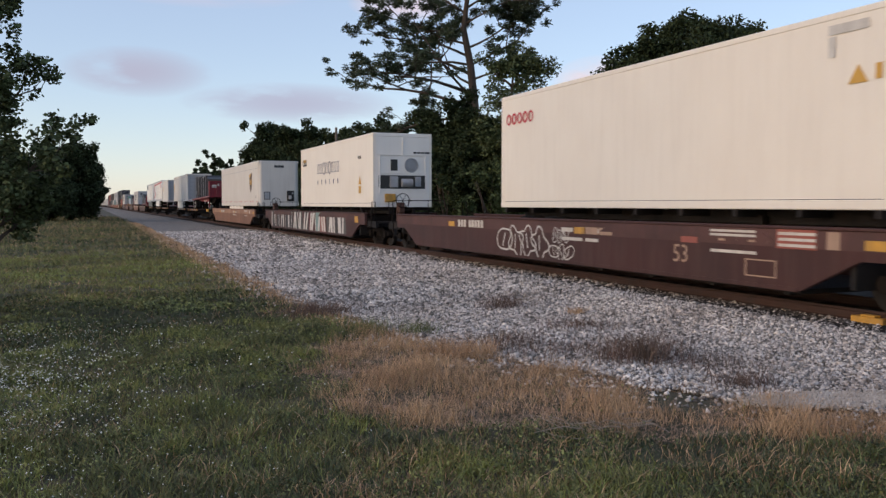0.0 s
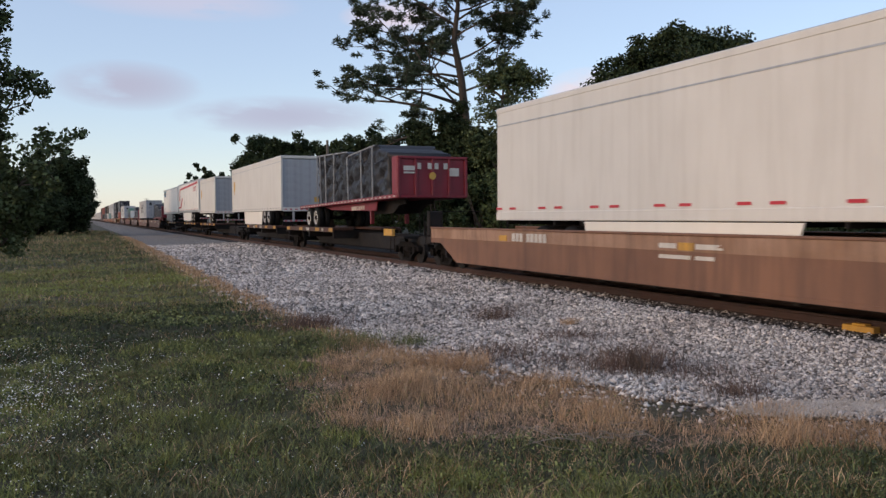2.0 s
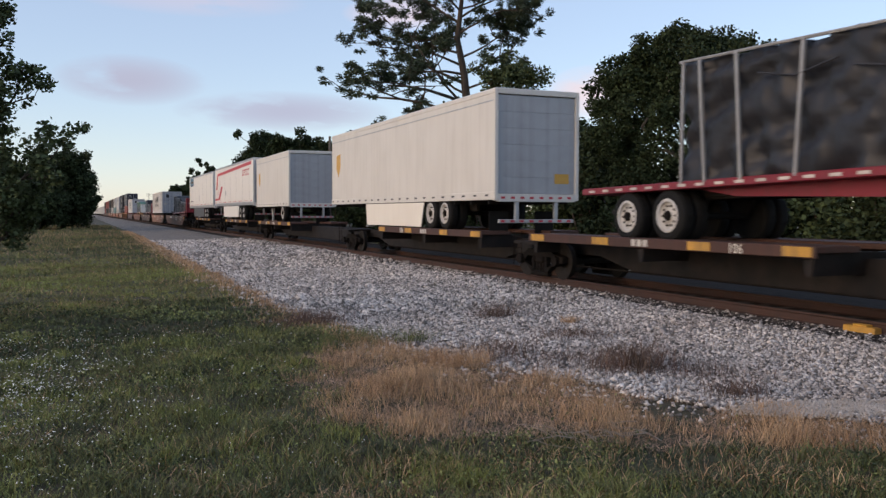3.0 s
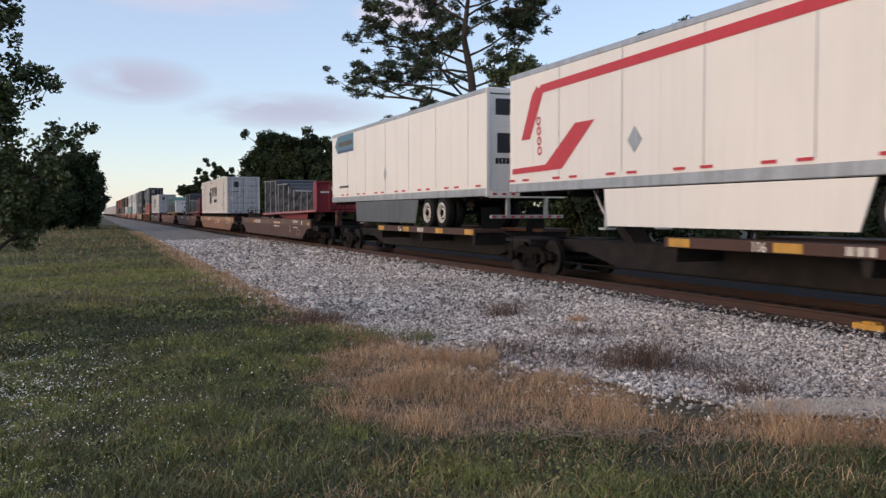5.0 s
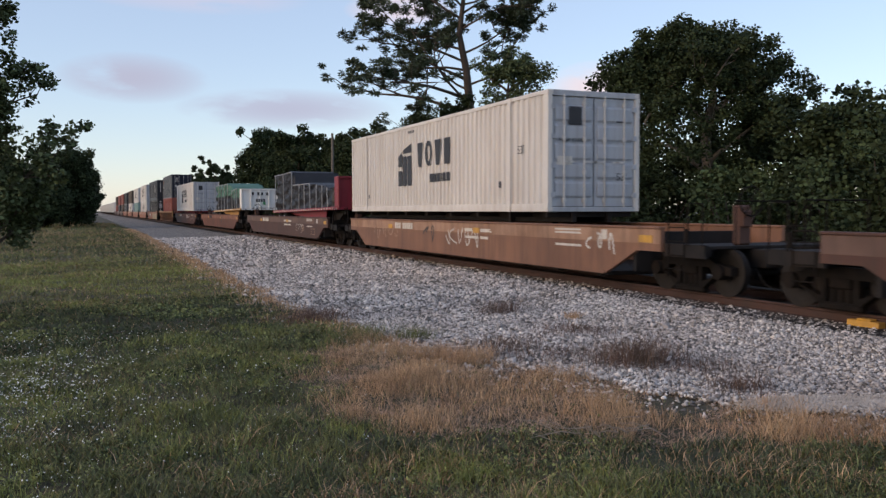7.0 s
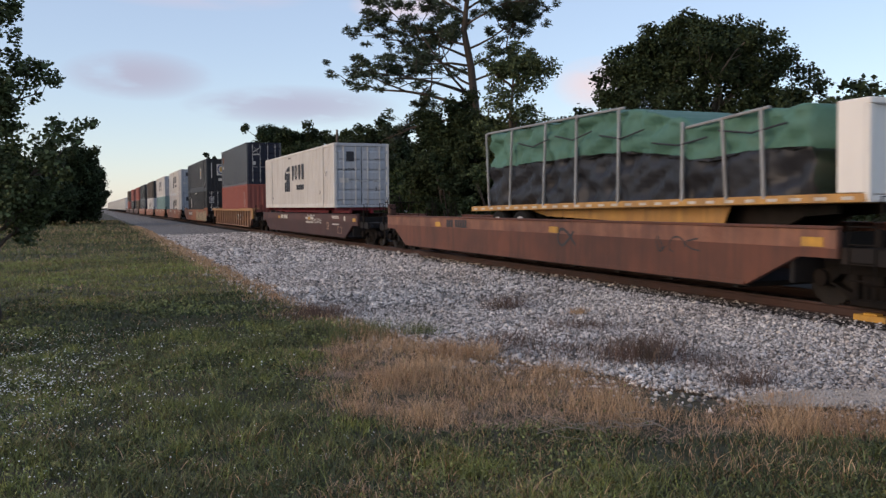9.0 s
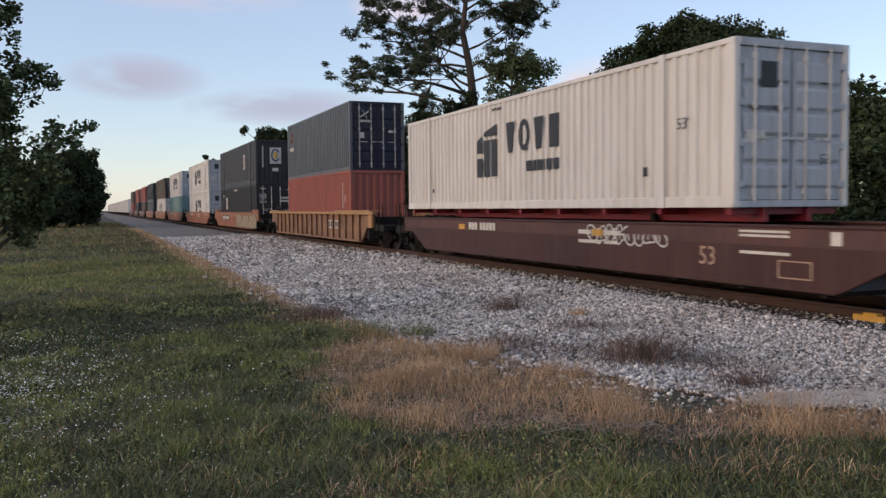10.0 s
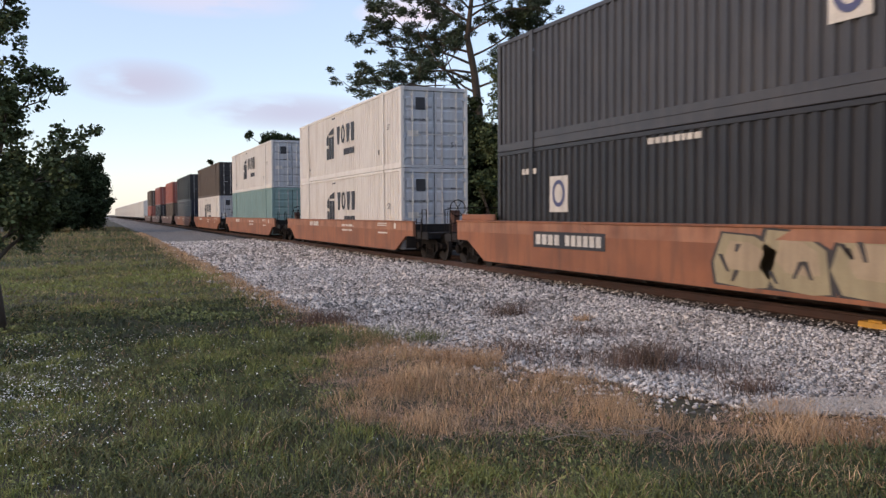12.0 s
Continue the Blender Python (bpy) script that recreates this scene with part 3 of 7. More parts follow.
    return s * s * (3 - 2 * s)


def wave(x, y, k=0.0):
    """A cheap uneven field of about -1 to 1."""
    return (np.sin(1.3 * x + 2.1 * np.sin(0.9 * y + k) + k) + np.sin(1.7 * y - 1.1 * np.sin(1.1 * x + 2 * k) + 2.3 * k)
            + 0.6 * np.sin(3.7 * x + 2.9 * y + k) + 0.4 * np.sin(7.1 * x - 6.3 * y + 3 * k)) / 2.4


def level(x, y):
    """The height of the ground: a low track bed, fields a little below it."""
    bed = smooth01(7.4, 9.7, x) * (1 - smooth01(13.2, 15.5, x))
    x, y = np.asarray(x, float), np.asarray(y, float)
    rough = smooth01(0.2, 0.9, verge(y) - x) * (np.abs(x) < 12) * (y > 1) * (1 - smooth01(20, 34, y))
    return (-0.085 + 0.085 * bed + 0.02 * wave(x * 0.5, y * 0.5) * (1 - bed) * (np.abs(x) < 40)
            + rough * (0.026 * wave(x * 1.9, y * 1.9, 2) + 0.016 * wave(x * 4.3, y * 4.3, 8)))


def verge(y):
    """Where the ballast ends towards the field."""
    y = np.asarray(y, float)
    return np.interp(y, (0, 5.4, 7.2, 9.5, 12, 16, 40, 80, 500), (7.6, 6.35, 5.3, 4.4, 3.8, 3.6, 3.8, 4.2, 4.4)) + 0.22 * wave(y * 1.9, y * 0.7, 1.0) + 0.10 * wave(y * 6.0, y, 2.0)


def ground_sheet():
    xs = np.concatenate([[-2500, -900, -350, -140, -60, -30], np.arange(-16, -4, 0.5), np.arange(-4, 8, 0.12), np.arange(8, 18, 0.5), [20, 24, 30, 45, 70, 140, 350, 900, 2500]])
    ys = np.concatenate([[-900, -300, -100, -40, -15], np.arange(-4, 3, 0.5), np.arange(3, 18, 0.12), np.arange(18, 40, 0.5), np.arange(40, 120, 4), [130, 160, 220, 320, 500, 900, 1600, 3000]])
    gx, gy = np.meshgrid(xs, ys, indexing="ij")
    v = np.stack([gx, gy, level(gx, gy)], -1).reshape(-1, 3)
    n = len(ys)
    i, j = np.meshgrid(np.arange(len(xs) - 1), np.arange(n - 1), indexing="ij")
    a = (i * n + j).ravel()
    me = raw_mesh("ground", v, np.stack([a, a + n, a + n + 1, a + 1], -1), 4)
    return solid("ground", me, "soil", "green and brown mown field beside the railway", "ground", kind="structure", smooth=True)


def ballast_sheet():
    ys = np.concatenate([np.arange(-420, 0, 30), np.arange(0, 3, 1), np.arange(3, 40, 0.25), np.arange(40, 120, 1.5), np.arange(120, 900, 20)])
    cols = np.linspace(0, 1, 40)
    left = verge(ys)
    gx = left[:, None] + (17.2 + 0.4 * wave(ys, ys * 0.3, 4)[:, None] - left[:, None]) * cols[None, :]
    gy = np.repeat(ys[:, None], len(cols), 1)
    z = level(gx, gy) + 0.022 + 0.012 * wave(gx * 2.2, gy * 2.2, 3)
    z[:, 0] -= 0.05
    z[:, -1] -= 0.05
    n = len(cols)
    i, j = np.meshgrid(np.arange(len(ys) - 1), np.arange(n - 1), indexing="ij")
    a = (i * n + j).ravel()
    me = raw_mesh("ballast", np.stack([gx, gy, z], -1).reshape(-1, 3), np.stack([a, a + 1, a + n + 1, a + n], -1), 4)
    return solid("ballast", me, "ballast_bed", "bed of pale crushed stone under the railway track", "ballast", kind="structure", smooth=True)


def stones():
    """Loose crushed stone, finer near the path of view and wider apart far off."""
    rng = np.random.default_rng(5)
    pos, size = [], []
    for y0, y1, per, r in ((3.2, 9, 1250, 0.0195), (9, 15, 900, 0.022), (15, 28, 360, 0.031), (28, 60, 75, 0.048)):
        k = int((y1 - y0) * 8.4 * per)
        y = rng.uniform(y0, y1, k)
        x = rng.uniform(2.6, 11.0, k)
        inside = x - verge(y)
        keep = (inside > 0.05) | ((inside > -1.0) & (rng.random(k) < 0.16 * (1 + inside)))
        x, y = x[keep], y[keep]
        pos.append(np.stack([x, y, level(x, y) + 0.018 * (x - verge(y) > 0) + 0.004 + rng.uniform(-0.006, 0.014, len(x))], -1))
        size.append(r * rng.lognormal(0, 0.32, len(x)))
    pos, size = np.concatenate(pos), np.concatenate(size)
    n = len(pos)
    six = np.array([(1, 0, 0), (-1, 0, 0), (0, 1, 0), (0, -1, 0), (0, 0, 1), (0, 0, -1)], float) * (1.25, 1.0, 0.85)
    shapes = six[None] * rng.uniform(0.65, 1.2, (n, 6, 1)) + rng.uniform(-0.38, 0.38, (n, 6, 3))
    ang = rng.uniform(0, 6.283, (n, 2))
    ca, sa = np.cos(ang[:, :1]), np.sin(ang[:, :1])
    cb, sb = np.cos(ang[:, 1:] * 0.32 - 1.0), np.sin(ang[:, 1:] * 0.32 - 1.0)
    x, y, z = shapes[..., 0], shapes[..., 1], shapes[..., 2]
    y, z = y * cb - z * sb, y * sb + z * cb
    x, y = x * ca - y * sa, x * sa + y * ca
    v = np.stack([x, y, z], -1) * size[:, None, None] + pos[:, None, :]
    tri = np.array([(0, 2, 4), (2, 1, 4), (1, 3, 4), (3, 0, 4), (2, 0, 5), (1, 2, 5), (3, 1, 5), (0, 3, 5)])
    f = tri[None] + (np.arange(n) * 6)[:, None, None]
    me = raw_mesh("ballast_stones", v.reshape(-1, 3), f.reshape(-1, 3), 3)
    return solid("ballast_stones", me, "stone", "loose pale grey crushed stones of the railway ballast", "stones", kind="stuff")


def stone_dust():
    """A pale spill of fine stone chips at the edge of the ballast."""
    rng = np.random.default_rng(29)
    n = 9000
    a, q = rng.uniform(0, 6.283, n), np.sqrt(rng.random(n)) * rng.uniform(0.7, 1.15, n)
    x, y = 6.5 + 0.95 * q * np.cos(a), 6.05 + 0.34 * q * np.sin(a) - 0.22 * q * np.cos(a)
    c = np.stack([x, y, level(x, y) + 0.045 + rng.uniform(-0.006, 0.01, n)], -1)
    six = np.array([(1, 0, 0), (-1, 0, 0), (0, 1, 0), (0, -1, 0), (0, 0, 0.8), (0, 0, -0.8)])
    v = c[:, None] + (six[None] + rng.uniform(-0.4, 0.4, (n, 6, 3))) * (0.009 * rng.lognormal(0, 0.35, n))[:, None, None]
    tri = np.array([(0, 2, 4), (2, 1, 4), (1, 3, 4), (3, 0, 4), (2, 0, 5), (1, 2, 5), (3, 1, 5), (0, 3, 5)])
    me = raw_mesh("stone_dust", v.reshape(-1, 3), (tri[None] + (np.arange(n) * 6)[:, None, None]).reshape(-1, 3), 3)
    return solid("stone_dust", me, "sand", "pale spill of fine stone chips beside the ballast", "stone chips", kind="stuff")


def rail(x):
    b = Build()
    prof = [(-0.07, 0.0), (0.07, 0.0), (0.07, 0.012), (0.012, 0.035), (0.010, 0.14), (0.036, 0.152), (0.036, 0.178), (0.028, 0.186), (-0.028, 0.186), (-0.036, 0.178), (-0.036, 0.152), (-0.010, 0.14), (-0.012, 0.035), (-0.07, 0.012)]
    n = len(prof)
    b.add([(x + px, y, pz + 0.03) for y in (-420, 850) for px, pz in prof], [(i, (i + 1) % n, n + (i + 1) % n, n + i) for i in range(n)] + [tuple(range(n)), tuple(range(n, 2 * n))])
    ob = solid("rail", b, "rail", "rusty brown steel rail of the track", "rail", "rails of the track", kind="structure")
    head = Build().box(x - 0.024, x + 0.024, -420, 850, 0.2155, 0.219)
    part("running_band", head, "rail_top", ob, "worn bright running band")
    return ob


def ties():
    """Sleepers, sunk to their tops in the ballast."""
    mesh = Build().box(-1.3, 1.3, -0.115, 0.115, -0.12, 0.048, 0.012).mesh("sleeper")
    parent = thing("sleepers", "dark creosoted wooden sleepers sunk in the ballast", "sleepers", kind="structure")
    for k in range(150):
        o = part("sleeper", mesh, "tie", parent)
        o.location = (TC + 0.02 * math.sin(k * 2.3), -2 + k * 0.53, 0)
        o.rotation_euler[2] = 0.012 * math.sin(k * 1.7)


def rail_flag():
    """The yellow block clamped to the foot of the near rail."""
    b = Build().box(TC - 0.94, TC - 0.79, 9.05, 9.62, 0.03, 0.135, 0.012)
    b.box(TC - 0.93, TC - 0.80, 9.2, 9.45, 0.135, 0.165, 0.008)
    return solid("rail_marker", b, "yellow", "yellow painted steel block clamped beside the rail", "marker")


def blades(name, x, y, base, height, width, lean, mat, label, category, simple=False):
    """Grass as bent tapering blades, one mesh; simple ones are single slivers."""
    rng = np.random.default_rng(len(x))
    n = len(x)
    a = rng.uniform(0, 6.283, n)
    dx, dy = np.cos(a), np.sin(a)
    bend = lean * height * rng.uniform(0.2, 1.3, n)
    b = rng.uniform(0, 6.283, n)
    wx, wy = np.cos(b) * width * 0.5, np.sin(b) * width * 0.5
    def p(t, w, h):
        return np.stack([x + dx * bend * t * t + wx * w, y + dy * bend * t * t + wy * w, base + height * h], -1)
    if simple:
        v = np.stack([p(0, -1.2, -0.05), p(0, 1.2, -0.05), p(1, 0, 1.0)], 1)
        me = raw_mesh(name, v.reshape(-1, 3), np.arange(3 * n).reshape(-1, 3), 3)
        return solid(name, me, mat, label, category, kind="stuff")
    v = np.stack([p(0, -1, -0.05), p(0, 1, -0.05), p(0.6, 0.75, 0.62), p(0.6, -0.75, 0.62), p(1, 0.1, 1.0), p(1, -0.1, 1.0)], 1)
    f = np.array([(0, 1, 2, 3), (3, 2, 4, 5)])[None] + (np.arange(n) * 6)[:, None, None]
    me = raw_mesh(name, v.reshape(-1, 3), f.reshape(-1, 4), 4)
    return solid(name, me, mat, label, category, kind="stuff")


def dryness(x, y):
    """How far the dry belt beside the ballast reaches: 1 inside it."""
    d = verge(y) - x
    wide = np.interp(y, (3, 5.0, 6.0, 6.6, 7.2, 8, 10, 12, 20, 60), (0.5, 1.0, 2.5, 3.2, 3.1, 2.8, 1.7, 0.35, 0.4, 0.7))
    return smooth01(wide + 0.25, wide - 0.25, d + 0.25 * wave(x * 2, y * 2, 5)) * (d > -0.4)


def small_leaves(name, x, y, z, size, mat, label):
    """Creeping weeds: small four-cornered leaves that lie every way, one mesh."""
    rng = np.random.default_rng(len(x) + 1)
    n = len(x)
    c = np.stack([x, y, z], -1)
    u = rng.normal(size=(n, 3)) * (1, 1, 0.6)
    u /= np.linalg.norm(u, axis=1)[:, None]
    w = np.cross(u, rng.normal(size=(n, 3)))
    w /= np.linalg.norm(w, axis=1)[:, None]
    s = size[:, None]
    v = np.stack([c - u * s * 0.5, c + w * s * 0.32, c + u * s * 0.5, c - w * s * 0.32], 1)
    me = raw_mesh(name, v.reshape(-1, 3), np.arange(4 * n).reshape(-1, 4), 4)
    return solid(name, me, mat, label, "weeds", kind="stuff")


def low_weeds(rng):
    k = 150000
    y = 3.4 + 15 * rng.random(k) ** 1.4
    x = rng.uniform(-3.2, 5.8, k)
    n1 = wave(x * 1.1, y * 1.1, 4) + 0.7 * wave(x * 3.5, y * 3.5, 6)
    belt = (y < 4.75 + 0.35 * wave(x * 1.5, x, 2)) & (x > 1.2)
    keep = (x < verge(y) - 0.1) & (rng.random(k) > dryness(x, y) * 0.96 * ~belt) & (rng.random(k) < 0.30 + 0.5 * np.clip(n1, -0.5, 1) + 0.5 * belt)
    x, y, n1 = x[keep], y[keep], n1[keep]
    z = level(x, y) + rng.uniform(0.005, 0.075, len(x)) * (1 + 0.5 * np.clip(n1, 0, 1))
    size = rng.uniform(0.016, 0.034, len(x)) * np.clip(y / 8, 1, 2)
    dark = rng.random(len(x)) < np.clip(0.5 - 0.9 * wave(x * 0.9, y * 0.9, 12), 0.05, 0.95)
    small_leaves("creeping_weeds", x[dark], y[dark], z[dark], size[dark], "weed_leaf_dark", "dark creeping weeds among the mown grass")
    small_leaves("clover", x[~dark], y[~dark], z[~dark], size[~dark], "weed_leaf", "yellow-green clover-like weeds among the mown grass")


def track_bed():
    # One dark sheet: grime between the rails, painted shade out to the far side.
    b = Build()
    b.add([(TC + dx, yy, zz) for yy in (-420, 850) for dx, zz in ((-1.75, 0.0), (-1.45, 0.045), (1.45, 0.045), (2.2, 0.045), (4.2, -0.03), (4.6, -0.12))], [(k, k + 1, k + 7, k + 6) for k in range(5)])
    return solid("track_bed", b, "oily_shaded_bed", "dark ballast under the train, oil grime and shade in its colour", "track bed", kind="structure")


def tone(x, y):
    """Where the sward is yellow-green (1) or dark green (-1): uneven patches, a paler band, a darker band."""
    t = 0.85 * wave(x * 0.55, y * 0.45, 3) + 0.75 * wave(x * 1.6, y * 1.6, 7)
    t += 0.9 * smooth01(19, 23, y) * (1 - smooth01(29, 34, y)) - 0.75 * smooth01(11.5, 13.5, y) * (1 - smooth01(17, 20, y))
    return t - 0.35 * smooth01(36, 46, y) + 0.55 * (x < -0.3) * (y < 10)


def meadow():
    rng = np.random.default_rng(11)
    kinds = {"bright": "yellow-green grass in patches of the field", "grass": "short green grass with worn brown patches",
             "lush": "taller green weedy grass in clumps", "deep": "dark green grass in patches and a band of the field", "dry": "straw coloured dead blades among the grass"}
    beds = collections.defaultdict(list)
    for y0, y1, x0, x1, per, simple in ((3.4, 7.5, -2.4, 6.5, 2900, False), (7.5, 11.5, -2.8, 5.2, 2300, True), (11.5, 19, -3.7, 4.2, 1400, True),
                                        (19, 33, -4.8, 4.2, 640, True), (33, 72, -7.5, 4.6, 190, True), (72, 130, -9, 4.8, 60, True)):
        k = int((y1 - y0) * (x1 - x0) * per)
        x, y = rng.uniform(x0, x1, k), rng.uniform(y0, y1, k)
        tuftness = 0.6 * wave(x * 3.1, y * 3.1, 1) + 0.6 * wave(x * 7.3, y * 7.3, 5)
        keep = (x < verge(y) - 0.03) & (rng.random(k) > dryness(x, y) * 0.97) & (rng.random(k) < 0.62 + 0.55 * tuftness)
        x, y, tuftness = x[keep], y[keep], tuftness[keep]
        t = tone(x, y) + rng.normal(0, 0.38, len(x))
        brown = np.clip(0.05 + 0.42 * np.exp(-((x - 1.9) / 0.9) ** 2 - ((y - 5.0) / 0.8) ** 2) + 0.16 * (1 - smooth01(6.0, 8.5, y)) * (0.6 + 0.8 * wave(x * 1.7, y * 1.7, 11)) + 0.13 * wave(x * 0.8, y * 0.8, 9) + 0.25 * smooth01(34, 50, y) * (0.5 + 0.5 * wave(x * 0.3, y * 0.2, 4)), 0.02, 0.5)
        dead = rng.random(len(x)) < brown
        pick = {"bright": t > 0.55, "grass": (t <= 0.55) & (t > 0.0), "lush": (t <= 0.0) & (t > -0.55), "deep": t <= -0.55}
        far = np.clip(y / 10.0, 1, 9)
        h = rng.uniform(0.030, 0.088, len(x)) * (1 + 0.75 * np.clip(tuftness, -0.6, 1.2)) * np.clip(y / 30, 1, 2.2)
        h *= np.where(rng.random(len(x)) < 0.02, 1.9, 1.0)
        w = rng.uniform(0.0045, 0.0085, len(x)) * far
        g = level(x, y)
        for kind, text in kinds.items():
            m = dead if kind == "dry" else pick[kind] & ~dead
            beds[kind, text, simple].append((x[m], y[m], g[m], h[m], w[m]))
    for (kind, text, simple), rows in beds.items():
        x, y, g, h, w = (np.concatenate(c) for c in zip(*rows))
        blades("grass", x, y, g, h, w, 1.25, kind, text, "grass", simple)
    # the dry belt: matted thatch below, standing straw above
    k = 150000
    x = rng.uniform(0.2, 6.8, k)
    y = 3.6 + 8.4 * rng.random(k)
    clump = wave(x * 2.3, y * 2.3, 3) + 0.4 * wave(x * 5.5, y * 5.5, 6)
    bare = np.hypot((x - 5.1) / 0.42, (y - 6.7) / 0.35) < 1
    inside = (x < verge(y) + 0.12) & ~bare
    dry = dryness(x, y)
    lodged = np.exp(-((x - 3.5) / 0.75) ** 2 - ((y - 6.5) / 0.5) ** 2)
    stand = inside & (rng.random(k) < dry * (0.45 + 0.55 * clump) * (1 - 0.85 * lodged))
    mat_down = inside & ~stand & (rng.random(k) < dry * (0.6 + 0.4 * lodged))
    h = rng.uniform(0.05, 0.17, k) * (1 + 0.75 * np.clip(clump, -0.6, 1.1))
    for half, text in ((x < 3.4, "dry golden-brown standing grass along the ballast's edge"), (x >= 3.4, "dry orange-brown standing grass along the ballast's edge")):
        m = stand & half
        blades("dry_grass", x[m], y[m], level(x[m], y[m]), h[m], rng.uniform(0.003, 0.006, m.sum()), 0.75, "dry", text, "grass", True)
    m = mat_down
    blades("thatch", x[m], y[m], level(x[m], y[m]) + 0.004, rng.uniform(0.012, 0.035, m.sum()), rng.uniform(0.005, 0.009, m.sum()), 4.0, "thatch", "matted pale dead grass lying between the straw", "grass")
    k = 14000
    y = rng.uniform(12, 90, k)
    x = verge(y) - np.abs(rng.normal(0, 0.45, k)) + 0.12
    blades("dry_verge", x, y, level(x, y), rng.uniform(0.05, 0.14, k), rng.uniform(0.01, 0.02, k) * np.clip(y / 20, 1, 3), 0.7, "dry", "dry brown grass fringe of the ballast further on", "grass", True)
    low_weeds(rng)
    # green strip before the dry belt
    k = 7000
    x, y = rng.uniform(1.4, 5.8, k), rng.uniform(3.5, 5.6, k)
    keep = (y < 4.9 + 0.35 * wave(x * 1.5, x, 2)) & (rng.random(k) < 0.6 + 0.5 * wave(x * 2, y * 2, 9))
    x, y = x[keep], y[keep]
    blades("green_weeds", x, y, level(x, y), rng.uniform(0.05, 0.13, len(x)), rng.uniform(0.006, 0.012, len(x)), 1.2, "lush", "dark green low weeds before the dry grass", "weeds")
    # separate taller clumps
    cx, cy = rng.uniform(-2.4, 3.4, 210), 4.3 + 9.5 * rng.random(210) ** 1.25
    pick, wide, tall = rng.random(210), rng.uniform(0.07, 0.22, 210), rng.uniform(0.07, 0.17, 210)
    for kind, lo, hi, text in (("bright", 0, 0.36, "taller clumps of yellow-green grass"), ("lush", 0.36, 0.68, "taller clumps of weedy green grass"), ("deep", 0.68, 1.01, "dark green weed clumps in the grass")):
        who = np.repeat(np.flatnonzero((pick >= lo) & (pick < hi) & (cx < verge(cy) - 0.5) & (dryness(cx, cy) < 0.3)), 150)
        x, y = cx[who] + rng.normal(0, 1, len(who)) * wide[who], cy[who] + rng.normal(0, 1, len(who)) * wide[who]
        blades("grass_clump", x, y, level(x, y), tall[who] * rng.uniform(0.4, 1.15, len(who)), rng.uniform(0.004, 0.009, len(who)) * np.clip(y / 9, 1, 2), 1.0, kind, text, "grass", True)
    # a few tall seed stalks
    k = 420
    x, y = rng.uniform(-2.2, 3.4, k), 4.4 + 6 * rng.random(k) ** 1.3
    blades("seed_stalk", x, y, level(x, y), rng.uniform(0.12, 0.30, k), rng.uniform(0.003, 0.005, k), 0.5, "bright", "tall thin seed stalks above the grass", "grass", True)


def flowers():
    rng = np.random.default_rng(3)
    k = 26000
    x, y = rng.uniform(-3, 2.6, k), rng.uniform(4.2, 14, k)
    patch = np.exp(-((x + 1.0) / 0.9) ** 2 - ((y - 9.3) / 1.9) ** 2)
    keep = rng.random(k) < np.clip(0.16 - 0.06 * x + 0.95 * patch, 0.02, 1) * np.clip(0.6 + 0.7 * wave(x * 2.1, y * 2.1, 2), 0, 1)
    x, y = x[keep], y[keep]
    n = len(x)
    z = level(x, y) + rng.uniform(0.06, 0.14, n)
    r = rng.uniform(0.004, 0.0095, n) * np.clip(y / 8.5, 0.5, 1.2)
    tilt = rng.uniform(-0.6, 0.6, (n, 2))
    ring = [(math.cos(a), math.sin(a)) for a in np.linspace(0, 2 * math.pi, 7)[:-1]]
    v = np.stack([np.stack([x + r * c, y + r * s, z + r * (c * tilt[:, 0] + s * tilt[:, 1])], -1) for c, s in ring] + [np.stack([x, y, z + 0.004], -1)], 1)
    f = np.array([(i, (i + 1) % 6, 6) for i in range(6)])[None] + (np.arange(n) * 7)[:, None, None]
    me = raw_mesh("wild_flowers", v.reshape(-1, 3), f.reshape(-1, 3), 3)
    solid("wild_flowers", me, "flower", "tiny white wild flowers scattered in the grass", "flowers", kind="stuff")


def tuft(x, y, count, spread, height, mat, label):
    rng = np.random.default_rng(int(abs(x * 100) + abs(y * 10)))
    count *= 2
    px, py = x + rng.normal(0, spread, count), y + rng.normal(0, spread * 0.8, count)
    blades("weed_tuft", px, py, level(px, py) + 0.01, rng.uniform(0.4, 1.25, count) * height * 1.35, rng.uniform(0.004, 0.009, count), 0.9, mat, label, "weed")


def dead_twigs():
    b = Build()
    rng = random.Random(4)
    for k in range(16):
        x, y = 3.95 + rng.uniform(-0.4, 0.5), 5.95 + rng.uniform(-0.25, 0.3)
        a = rng.uniform(-0.6, 0.5) + math.pi
        l = rng.uniform(0.2, 0.6)
        p = [(x + math.cos(a) * l * s, y + math.sin(a) * l * s * 0.5, -0.06 + 0.12 * s + 0.05 * math.sin(3 * s + k)) for s in (0, 0.35, 0.7, 1)]
        b.tube(p, [0.005, 0.004, 0.003, 0.002], 5)
    solid("dead_twigs", b, "twig", "bleached dead twigs lying in the dry grass", "twigs")


ground_sheet()
ballast_sheet()
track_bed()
stones()
stone_dust()
rail(TC - 0.755)
rail(TC + 0.755)
ties()
rail_flag()
meadow()
flowers()
dead_twigs()
